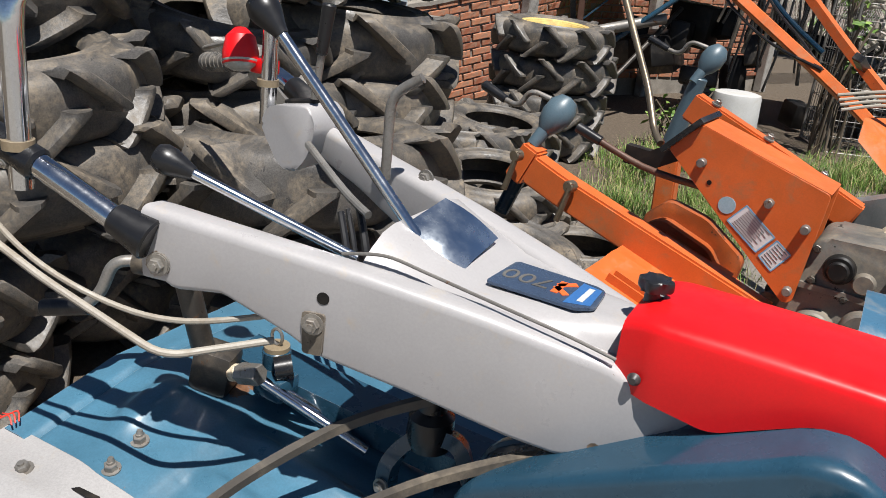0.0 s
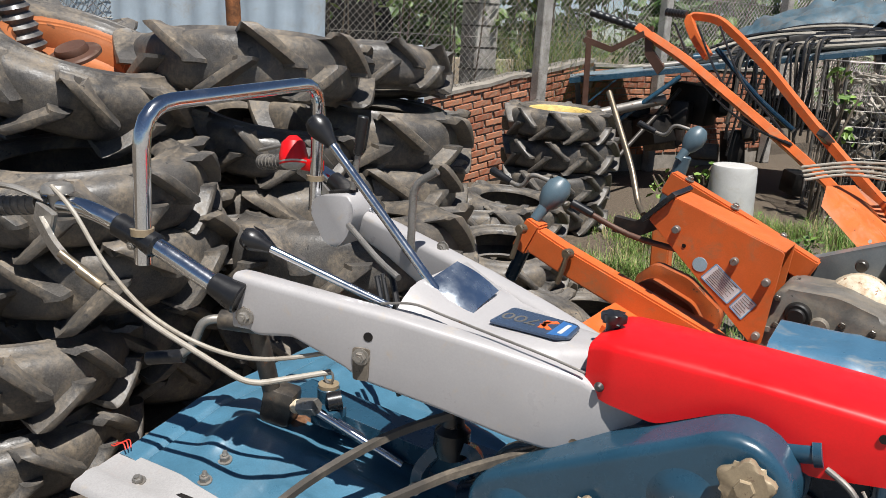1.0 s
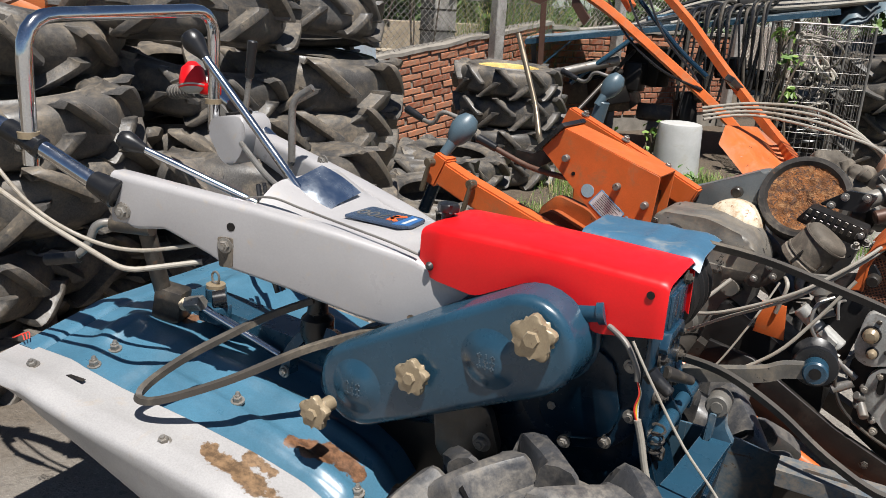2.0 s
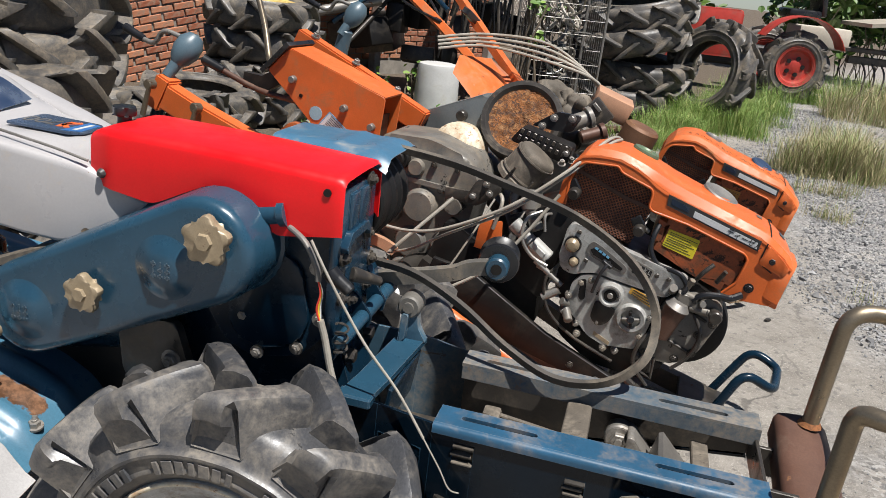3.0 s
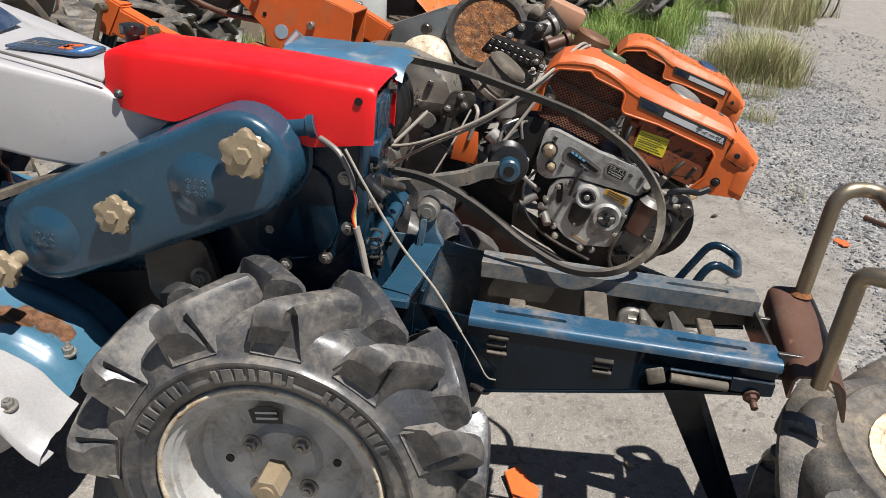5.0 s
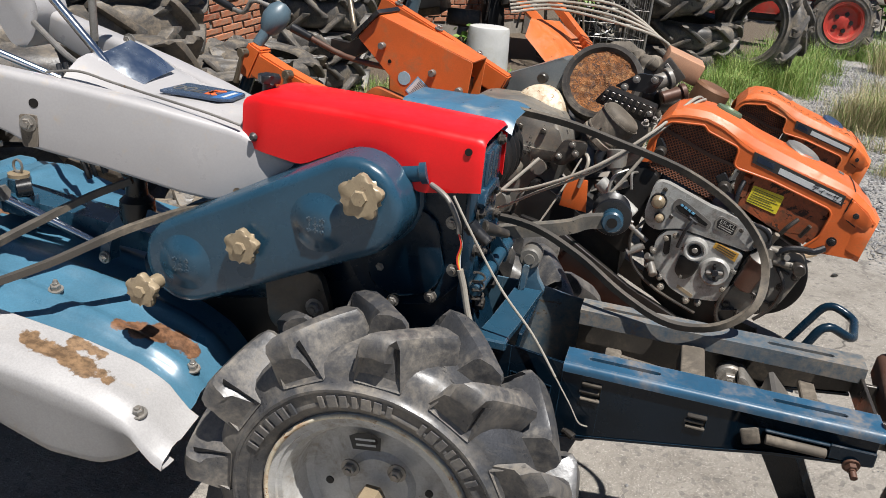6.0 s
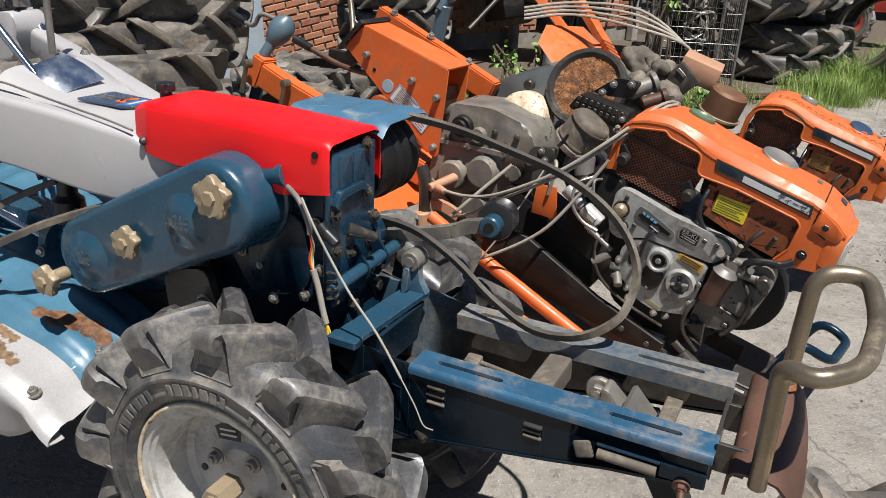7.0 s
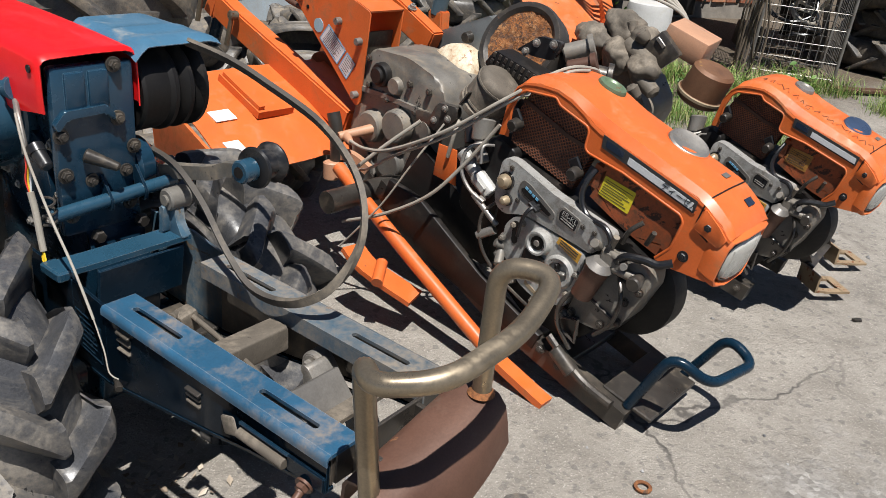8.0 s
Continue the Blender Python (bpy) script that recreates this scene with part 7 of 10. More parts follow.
def mesh_grille_material():
    m, t, b = nodes_of("rusty_mesh_grille")
    vec = t.nodes.new("ShaderNodeTexCoord").outputs["Object"]
    mp = node(t, "ShaderNodeMapping")
    mp.inputs["Rotation"].default_value = (0, radians(45), 0)
    t.links.new(vec, mp.inputs["Vector"])
    w = []
    for d in ("X", "Z"):
        n = t.nodes.new("ShaderNodeTexWave")
        n.bands_direction = d
        n.inputs["Scale"].default_value = 42
        t.links.new(mp.outputs[0], n.inputs["Vector"])
        w.append(n.outputs["Fac"])
    mx = t.nodes.new("ShaderNodeMath")
    mx.operation = "MAXIMUM"
    t.links.new(w[0], mx.inputs[0]), t.links.new(w[1], mx.inputs[1])
    hole = ramp_of(t, mx.outputs[0], 0.62, 0.80)
    nz = noise_of(t, vec, 12, 6)
    wire = mix_of(t, ramp_of(t, nz, 0.35, 0.65), (0.12, 0.044, 0.022), (0.30, 0.100, 0.040))
    t.links.new(mix_of(t, hole, (0.040, 0.018, 0.012), wire), b.inputs["Base Color"])
    b.inputs["Roughness"].default_value = 0.7
    bump_of(t, b, mx.outputs[0], 0.8, 0.002)
    return m


mesh_grille = mesh_grille_material()

# ---- second walking tractor, orange, nose down ----
T2 = pose(1.0, 1.8, 0.3, 0, 19, -25)
orange_tiller = thing("walking_tractor", T2, "orange walking tractor with diesel engine, nose tipped to the ground", "walking tractor")
engine(orange_tiller, orange_paint)
engine_base(orange_tiller)


def column_two():
    plate = [(-0.745, 0.272), (-0.703, 0.362), (-0.372, 0.372), (-0.305, 0.108), (-0.322, 0.094), (-0.338, 0.100)]
    bm = B()
    prism(bm, round_poly(plate, 0.010, 3), "y", -0.036, -0.031, 0.0012, 1)
    col = part("column_plate", bm, orange_paint, orange_tiller, "bright orange steering column plate")
    bm = B()
    prism(bm, round_poly(plate, 0.010, 3), "y", 0.095, 0.100, 0.0012, 1)
    part("column_plate", bm, orange_paint, orange_tiller, "bright orange steering column plate")
    bm = B()
    sweep(bm, [(-0.703, 0.032, 0.362), (-0.372, 0.032, 0.3715)], rect(0.134, 0.005), up=(0, 0, 1))
    part("column_top", bm, orange_paint, orange_tiller)
    bm = B()
    sweep(bm, [(-0.385, 0.032, 0.30), (-0.345, 0.032, 0.15)], rect(0.120, 0.006), up=(1, 0, 0))
    part("column_web", bm, bare_iron, orange_tiller, "dark inner web of the column")
    # flanged bar beyond the column
    bm = B()
    sweep(bm, [(-0.80, 0.20, 0.335), (-0.52, 0.20, 0.315), (-0.30, 0.20, 0.295)], rect(0.05, 0.075), up=(0, 0, 1))
    bmesh.ops.bevel(bm, geom=bm.edges[:], offset=0.005, segments=2, affect="EDGES")
    bar = part("shift_bar", bm, orange_paint, orange_tiller, "orange flanged bar with bolts")
    for x, z in ((-0.74, 0.371), (-0.58, 0.360), (-0.42, 0.346)):
        part("bar_bolt", bolt(B(), (x, 0.19, z), (0, 0, 1), 0.010, 0.012), steel, bar)
    bm = B()
    sweep(bm, [(-0.757, 0.032, 0.262), (-0.706, 0.032, 0.375)], rect(0.165, 0.014), up=(-1, 0, 0.4))
    part("rubber_edge", bm, black_plastic, orange_tiller, "black rubber edge on the column")
    for x, z in ((-0.656, 0.286), (-0.474, 0.286), (-0.375, 0.277), (-0.328, 0.128)):
        bm = B()
        cyl(bm, (x, -0.036, z), (x, -0.056, z), 0.0115, 0.011, 14, 0.002)
        part("column_pin", bm, galvanised, col, "zinc pin")
    bm = B()
    cyl(bm, (-0.617, -0.0355, 0.252), (-0.617, -0.0375, 0.252), 0.006, seg=14)
    part("hole", bm, void_black, col)
    bm = B()
    cyl(bm, (-0.553, -0.0355, 0.227), (-0.553, -0.0375, 0.227), 0.021, seg=28)
    part("round_sticker", bm, surface("pale_blue_sticker", (0.30, 0.45, 0.52), 0.45, var=0.1), col, "round pale blue sticker")
    for pts, n in ((((-0.513, 0.252), (-0.533, 0.196), (-0.437, 0.166), (-0.420, 0.221)), 9), (((-0.411, 0.218), (-0.427, 0.162), (-0.384, 0.146), (-0.368, 0.205)), 7)):
        bm = B()
        prism(bm, pts, "y", -0.0372, -0.0358)
        lab = part("label", bm, white_label, col, "white printed label with blue edge")
        bm = B()
        p = [Vector(a) for a in pts]
        for i in range(n):
            f = (i + 0.8) / (n + 0.6)
            a, b = p[0].lerp(p[1], f), p[3].lerp(p[2], f)
            a, b = a.lerp(b, 0.12), a.lerp(b, 0.88 - 0.12 * (i % 2))
            sweep(bm, [(a.x, -0.0376, a.y), (b.x, -0.0376, b.y)], rect(0.0006, 0.0013), up=(0, 0, 1))
        part("print_bar", bm, ink, lab)
        bm = B()
        for a, b in zip(p, p[1:] + p[:1]):
            sweep(bm, [(a.x, -0.0374, a.y), (b.x, -0.0374, b.y)], rect(0.0006, 0.003), up=(0, 0, 1))
        part("label_edge", bm, blue_ink, lab)
    # cross tube under the column and levers
    bm = B()
    tube(bm, [(-0.80, 0.11, 0.228), (-0.84, 0.15, 0.235), (-0.93, 0.22, 0.31), (-1.17, 0.385, 0.465)], 0.010, 12, bend=0.05)
    part("steering_rod", bm, bronze_pipe, orange_tiller, "bent brown steel rod")
    bm = B()
    tube(bm, [(-0.64, 0.05, 0.205), (-0.80, 0.06, 0.165), (-0.98, 0.055, 0.165)], 0.0095, 12, 4)
    lv = part("shift_lever", bm, brown_rust, orange_tiller, "rusty shift lever")
    bm = B()
    cyl(bm, (-0.93, 0.055, 0.165), (-1.01, 0.053, 0.165), 0.0135, 0.015, 14, 0.003)
    part("lever_grip", bm, black_plastic, lv)
    bm = B()
    sweep(bm, [(-0.86, 0.075, 0.17), (-0.79, 0.075, 0.19), (-0.74, 0.07, 0.25)], rect(0.03, 0.05))
    part("lever_guard", bm, void_black, orange_tiller)


def crank(parent, x, y, z, turn=0):
    """A crank handle on a dark grey bulb."""
    m = Matrix.Translation((x, y, z)) @ pose(0, 0, 0, 0, -19, turn)
    bm = B()
    lathe(bm, [(0, -0.05), (0.018, -0.05), (0.020, 0.0), (0.034, 0.02), (0.044, 0.05), (0.042, 0.085), (0.026, 0.11), (0, 0.118)], m @ pose(0, 0, 0, -28, 24, 0), 26)
    c = part("crank_bulb", bm, crank_grey, parent, "grey-blue cast crank housing")
    bm = B()
    path = round_path([m @ Vector(p) for p in ((-0.005, 0.03, 0.085), (-0.075, 0.03, 0.10), (-0.100, 0.03, 0.045), (-0.165, 0.04, 0.06))], 0.03, 5)
    sweep(bm, path, circle(0.008, 12))
    h = part("crank_handle", bm, steel, c)
    bm = B()
    cyl(bm, m @ Vector((-0.150, 0.038, 0.057)), m @ Vector((-0.235, 0.05, 0.085)), 0.012, 0.015, 16, 0.003)
    part("crank_grip", bm, black_plastic, h)


def beam_two():
    bm = B()
    sweep(bm, [(-1.05, -0.01, 0.02), (-0.95, -0.01, 0.015), (-0.33, -0.01, 0.02)], rect(0.060, 0.085), up=(0, 0, 1))
    bmesh.ops.bevel(bm, geom=bm.edges[:], offset=0.006, segments=2, affect="EDGES")
    bb = part("tool_beam", bm, orange_paint, orange_tiller, "orange square tool beam")
    bm = B()
    sweep(bm, [(-1.085, 0.005, -0.04), (-1.075, 0.01, 0.07)], rect(0.075, 0.055), up=(1, 0, 0))
    bmesh.ops.bevel(bm, geom=bm.edges[:], offset=0.006, segments=2, affect="EDGES")
    part("beam_head", bm, orange_paint, bb)
    bm = B()
    cyl(bm, (-1.09, 0.02, -0.16), (-1.085, 0.02, -0.03), 0.022, seg=16)
    part("depth_post", bm, dark_blue, bb, "dark post under the beam head")
    for x, z in ((-1.087, 0.045), (-0.912, 0.055)):
        bm = B()
        cyl(bm, (x, -0.045, z), (x - 0.005, -0.075, z), 0.016, seg=14, bevel=0.003)
        cyl(bm, (x, -0.068, z + 0.014), (x + 0.01, -0.072, z - 0.10), 0.0075, 0.009, 10)
        part("clamp_handle", bm, bronze_pipe, bb, "rusty clamp handle")
    crank(orange_tiller, -1.085, 0.035, 0.11)


def gearbox_two():
    bm = B()
    prism(bm, round_poly([(-0.345, 0.275), (-0.20, 0.330), (-0.07, 0.335), (-0.01, 0.27), (0.02, 0.05), (-0.03, -0.08), (-0.10, -0.13), (-0.24, -0.10), (-0.32, 0.0)], 0.03), "y", -0.025, 0.16, 0.012, 2)
    g = part("gearbox", bm, grey_cast, orange_tiller, "dusty grey cast gearbox with round bosses", 40)
    for x, z, r, h in ((-0.235, 0.078, 0.050, 0.030), (-0.145, 0.140, 0.052, 0.034), (-0.125, 0.02, 0.050, 0.024), (-0.03, 0.07, 0.042, 0.026), (-0.10, -0.075, 0.054, 0.030), (-0.055, 0.19, 0.030, 0.022), (-0.205, 0.235, 0.026, 0.018)):
        bm = B()
        lathe(bm, [(0, h), (r * 0.82, h), (r * 0.92, h - 0.005), (r, 0)], Matrix.Translation((x, -0.024, z)) @ pose(0, 0, 0, 90), 28)
        part("bearing_boss", bm, grey_cast, g)
    bm = B()
    cyl(bm, (-0.265, -0.02, 0.235), (-0.265, -0.045, 0.235), 0.036, 0.034, 28, 0.004)
    cyl(bm, (-0.265, -0.045, 0.235), (-0.265, -0.058, 0.235), 0.024, seg=28, bevel=0.004)
    part("black_plug", bm, void_black, g, "black round plug")
    # ribs, flange and lugs of the casting
    bm = B()
    sweep(bm, [(-0.335, -0.028, 0.150), (-0.22, -0.030, 0.190), (-0.02, -0.030, 0.245)], rect(0.012, 0.014))
    sweep(bm, [(-0.175, -0.028, 0.20), (-0.10, -0.030, 0.02), (-0.04, -0.030, -0.07)], rect(0.010, 0.010))
    sweep(bm, [(-0.30, -0.028, 0.02), (-0.20, -0.030, -0.02), (-0.14, -0.030, -0.10)], rect(0.010, 0.012))
    part("cast_rib", bm, grey_cast, g)
    bm = prism(B(), round_poly([(-0.02, 0.31), (0.045, 0.335), (0.055, 0.300), (0.01, 0.235), (-0.03, 0.235)], 0.012), "y", -0.075, -0.055, 0.003)
    part("cable_bracket", bm, bare_iron, g, "dark plate bracket for the cables")
    for x, z in ((0.01, 0.31), (0.03, 0.29), (-0.01, 0.26)):
        part("bracket_bolt", bolt(B(), (x, -0.076, z), (0, -1, 0), 0.007, 0.007), steel, g)
    bm = B()
    cyl(bm, (-0.215, -0.03, 0.085), (-0.245, -0.15, 0.055), 0.016, 0.013, 14, 0.002)
    cyl(bm, (-0.235, -0.13, 0.06), (-0.19, -0.155, 0.075), 0.014, 0.009, 12, 0.002)
    part("cable_anchor", bm, tan_metal, g, "rusty tan cable anchor")
    for x, z in ((-0.30, 0.18), (-0.33, 0.25), (-0.22, 0.18), (-0.11, 0.21), (-0.03, 0.20), (-0.005, 0.10), (-0.28, 0.06), (-0.17, -0.06), (-0.02, -0.03), (-0.16, 0.27), (-0.09, 0.29)):
        part("case_bolt", bolt(B(), (x, -0.026, z), (0, -1, 0), 0.010, 0.010, False), bare_iron, g)
    bm = B()
    prism(bm, round_poly([(-0.10, 0.23), (0.02, 0.275), (0.015, 0.25), (-0.08, 0.19)], 0.008), "y", -0.045, -0.035, 0.002)
    part("top_bracket", bm, bare_iron, g)
    bm = B()
    cyl(bm, (-0.08, -0.30, -0.02), (-0.08, 0.42, -0.02), 0.032, seg=18)
    part("axle", bm, bare_iron, orange_tiller, "greasy axle")
    # cream pulley hub and belt case with the rusted disc
    bm = B()
    lathe(bm, [(0, 0.09), (0.045, 0.088), (0.075, 0.07), (0.090, 0.035), (0.092, 0.0), (0.085, -0.02), (0, -0.02)], Matrix.Translation((-0.150, 0.175, 0.275)) @ pose(0, 0, 0, 62, 0, -8), 32)
    part("hub_cover", bm, cream_paint, orange_tiller, "cream-white domed hub cover")
    m = Matrix.Translation((-0.025, 0.205, 0.452)) @ pose(0, 0, 0, 62, 0, -10)
    bm = B()
    lathe(bm, [(0.100, 0.006), (0.110, 0.016), (0.124, 0.016), (0.128, 0.004), (0.126, -0.05), (0, -0.05)], m, 44)
    part("disc_rim", bm, bare_iron, orange_tiller, "dark ring of the pulley case", 40)
    bm = B()
    rnd = random.Random(6)
    rings = []
    for i in range(15):
        r = 0.105 * i / 14
        rings.append([(r * math.cos(6.28319 * k / 60), r * math.sin(6.28319 * k / 60), 0.004 + 0.0035 * noise.noise(Vector((r * 60 * math.cos(6.28319 * k / 60), r * 60 * math.sin(6.28319 * k / 60), 2))) + rnd.uniform(-0.0012, 0.0012) + (0.004 if i == 14 else 0)) for k in range(60)])
    vs = [[bm.verts.new(m @ Vector(q)) for q in ring] for ring in rings[1:]]
    for p1, p2 in zip(vs, vs[1:]):
        for k in range(60):
            bm.faces.new((p1[k], p1[(k + 1) % 60], p2[(k + 1) % 60], p2[k]))
    bm.faces.new(vs[0])
    part("rusted_disc", bm, flaky_rust, orange_tiller, "heavily rusted flaking disc", 20)
    bm = B()
    prism(bm, round_poly([(-0.42, 0.25), (-0.33, 0.315), (-0.155, 0.475), (-0.10, 0.47), (-0.085, 0.36), (-0.14, 0.30), (-0.34, 0.19)], 0.035), "y", 0.225, 0.290, 0.012, 2)
    cs = part("belt_case", bm, olive_grey, orange_tiller, "grey-brown belt case", 40)
    for x, z in ((-0.33, 0.30), (-0.20, 0.375), (-0.22, 0.29)):
        bm = B()
        cyl(bm, (x, 0.215, z), (x, 0.190, z), 0.018, 0.016, 16, 0.003)
        part("case_knob", bm, bare_iron, cs)
    # drum-shaped air cleaner, slotted black cover and bracket plate
    m = Matrix.Translation((0.068, -0.008, 0.345)) @ pose(0, 0, 0, 0, 16, 0)
    bm = lathe(B(), [(0, 0.106), (0.030, 0.105), (0.050, 0.102), (0.057, 0.096), (0.060, 0.086), (0.061, 0.014), (0.066, 0.010), (0.066, -0.004), (0.060, -0.008), (0, -0.008)], m, 40)
    ab = part("air_cleaner", bm, dusty_iron, orange_tiller, "dusty dark drum-shaped air cleaner", 40)
    bm = B()
    for k in range(2):
        sweep(bm, [m @ Vector((0.0622 * math.cos(a), 0.0622 * math.sin(a), 0.022 + 0.062 * k)) for a in [2 * math.pi * q / 36 for q in range(36)]], rect(0.003, 0.005), closed=True)
    part("pressed_bead", bm, dusty_iron, ab, "", 50)
    for a in (-1.9, -0.9, 0.3):
        d = Vector((math.cos(a), math.sin(a), 0))
        bm = B()
        sweep(bm, [m @ (d * 0.067 + Vector((0, 0, z))) for z in (-0.004, 0.022, 0.044)], rect(0.010, 0.004))
        part("clip", bm, bare_iron, ab)
    bm = tube(B(), [m @ Vector(p) for p in ((0.03, -0.04, -0.004), (0.04, -0.05, -0.03), (0.07, -0.06, -0.05))], 0.018, 14, 4)
    part("air_hose", bm, black_plastic, ab)
    bm = B()
    prism(bm, round_poly([(-0.005, 0.425), (0.010, 0.475), (0.165, 0.492), (0.172, 0.440)], 0.008), "y", 0.035, 0.105, 0.004, 2)
    vc = part("vented_cover", bm, void_black, orange_tiller, "black slotted cover")
    for i in range(8):
        for k in (0, 1):
            bm = B()
            box(bm, (0.016 + 0.019 * i, 0.034, 0.446 + 0.0022 * i + 0.020 * k), (0.009, 0.004, 0.014), None, 0.001)
            part("vent_slot", bm, bare_iron, vc)
    part("cover_bolt", bolt(B(), (0.155, 0.034, 0.470), (0, -1, 0), 0.007, 0.007), steel, vc)
    bm = B()
    prism(bm, round_poly([(0.02, 0.475), (0.070, 0.545), (0.140, 0.566), (0.135, 0.510), (0.080, 0.490)], 0.010), "y", 0.115, 0.130, 0.003)
    sp = part("bracket_plate", bm, black_plastic, orange_tiller, "black pressed bracket plate")
    for x, z in ((0.070, 0.525), (0.118, 0.548), (0.05, 0.488)):
        part("plate_bolt", bolt(B(), (x, 0.113, z), (0, -1, 0), 0.008, 0.008), steel, sp)
    # pipe stubs and castings between disc and hood
    for a, b, r, mt in (((0.10, 0.22, 0.50), (0.15, 0.26, 0.55), 0.026, grey_cast), ((0.15, 0.26, 0.47), (0.22, 0.30, 0.49), 0.030, bare_iron), ((0.05, 0.26, 0.45), (0.15, 0.32, 0.46), 0.034, grey_cast), ((0.16, 0.16, 0.50), (0.21, 0.19, 0.545), 0.020, brown_rust)):
        bm = cyl(B(), a, b, r, r * 0.9, 16, 0.004)
        d = (Vector(b) - Vector(a)).normalized()
        cyl(bm, Vector(b) - d * 0.012, Vector(b) + d * 0.004, r * 1.3, r * 1.3, 16, 0.002)
        part("pipe_stub", bm, mt, orange_tiller, "rusty cast pipe stub")
    for k in range(5):
        x = 0.16 + 0.018 * k
        part("head_bolt", bolt(B(), (x, 0.02 + 0.03 * (k % 2), 0.44 + 0.012 * (k % 3)), (-0.2, -0.5, 1), 0.008, 0.014), steel, orange_tiller)
    # orange rotary cover behind the column
    rows = []
    for i in range(12):
        f = i / 11
        x = -0.72 + 0.42 * f
        rows.append([(x, -0.46 + 0.68 * g, -0.015 - 0.16 * max(0, f - 0.45) ** 2 + 0.006 * math.exp(-((g - 0.5) / 0.05) ** 2)) for g in [j / 16 for j in range(17)]])
    rc = part("rotary_cover", sheet(B(), rows, 0.004), orange_paint, orange_tiller, "orange sheet cover of the rotary tiller", 50)
    for x, y, w in ((-0.50, -0.36, 0.07), (-0.36, -0.41, 0.05)):
        bm = B()
        box(bm, (x, y, -0.010), (0.05, w, 0.003))
        part("label", bm, white_label, rc)
    bm = B()
    for x0, y0 in ((-0.62, -0.20), (-0.62, 0.10)):
        sweep(bm, [(x0 - 0.05, y0, 0.0), (x0 + 0.16, y0, 0.0)], rect(0.13, 0.022), up=(0, 0, 1))
        sweep(bm, [(x0 - 0.04, y0 - 0.05, 0.014), (x0 + 0.15, y0 - 0.05, 0.014)], rect(0.02, 0.02), up=(0, 0, 1))
    part("cover_rib", bm, orange_paint, rc)
    bm = B()
    prism(bm, round_poly([(-0.72, -0.02), (-0.30, -0.04), (-0.28, -0.22), (-0.60, -0.25)], 0.03), "y", -0.47, -0.46, 0.002)
    part("cover_side", bm, orange_paint, rc)
    # orange guard seen beyond the column
    bm = B()
    prism(bm, round_poly([(-0.76, 0.0), (-0.72, 0.075), (-0.60, 0.085), (-0.46, 0.04), (-0.44, -0.08), (-0.72, -0.08)], 0.02), "y", 0.20, 0.24, 0.004)
    prism(bm, round_poly([(-0.74, -0.01), (-0.70, 0.035), (-0.55, 0.03), (-0.44, -0.05), (-0.70, -0.08)], 0.02), "y", 0.15, 0.20, 0.004)
    part("side_guard", bm, old_orange, orange_tiller, "dirty orange pressed guard")
    # linkage in front of the gearbox
    bm = B()
    tube(bm, [(-0.30, -0.14, 0.10), (-0.27, -0.14, 0.06), (-0.24, -0.13, -0.03)], 0.020, 14, 5)
    part("lever_grip", bm, bare_iron, orange_tiller, "worn grey lever grip")
    bm = B()
    sweep(bm, curve_points([(-0.26, -0.13, -0.02), (-0.20, -0.12, 0.01), (-0.14, -0.10, 0.0)], 4), rect(0.02, 0.03))
    cyl(bm, (-0.24, -0.15, -0.03), (-0.22, -0.15, -0.08), 0.025, seg=14, bevel=0.004)
    part("rusty_link", bm, tan_metal, orange_tiller, "rusty linkage arm")
    bm = B()
    prism(bm, [(0.04, 0.22), (0.10, 0.24), (0.14, 0.15), (0.06, 0.13)], "y", -0.085, -0.08, 0.002)
    part("flag_plate", bm, orange_paint, orange_tiller, "small orange bracket plate")
    # orange stand bar and foot
    bm = B()
    tube(bm, [(-0.20, -0.16, -0.02), (0.10, -0.185, -0.045), (0.50, -0.20, -0.085)], 0.020, 14, 4)
    sweep(bm, [(0.49, -0.20, -0.085), (0.56, -0.20, -0.085), (0.70, -0.20, -0.078)], rect(0.045, 0.020), up=(0, 0, 1))
    part("prop_bar", bm, orange_paint, orange_tiller, "orange prop bar with flattened foot")
    bm = B()
    sweep(bm, curve_points([(0.02, -0.26, -0.11), (0.10, -0.26, -0.12), (0.25, -0.22, -0.12)], 4), rect(0.07, 0.015), up=(0, 0, 1))
    cyl(bm, (0.12, -0.24, -0.09), (0.17, -0.30, -0.10), 0.016, seg=14)
    part("hook_bar", bm, orange_paint, orange_tiller, "orange hook bar")
    # control cables drooping from the gearbox to the engine
    for pts, r in (([(-0.192, -0.156, 0.078), (-0.11, -0.182, 0.115), (-0.019, -0.196, 0.181), (0.107, -0.187, 0.324), (0.194, -0.128, 0.469), (0.24, -0.016, 0.565), (0.262, 0.09, 0.568), (0.27, 0.13, 0.545)], 0.0048),
                   ([(-0.15, -0.13, 0.00), (-0.08, -0.17, 0.07), (-0.01, -0.185, 0.165), (0.112, -0.178, 0.312), (0.200, -0.118, 0.462), (0.25, -0.02, 0.560), (0.272, 0.05, 0.575)], 0.0042),
                   ([(-0.06, -0.235, -0.09), (0.05, -0.215, 0.02), (0.137, -0.185, 0.142), (0.175, -0.150, 0.26), (0.205, -0.118, 0.40)], 0.0048),
                   ([(-0.02, -0.26, -0.14), (0.03, -0.22, 0.03), (0.05, -0.18, 0.18), (0.055, -0.12, 0.30)], 0.0028),
                   ([(-0.06, -0.06, 0.22), (-0.10, -0.12, 0.12), (-0.14, -0.16, 0.02)], 0.0055),
                   ([(0.05, -0.05, 0.30), (0.075, -0.09, 0.29), (0.085, -0.09, 0.21)], 0.0055)):
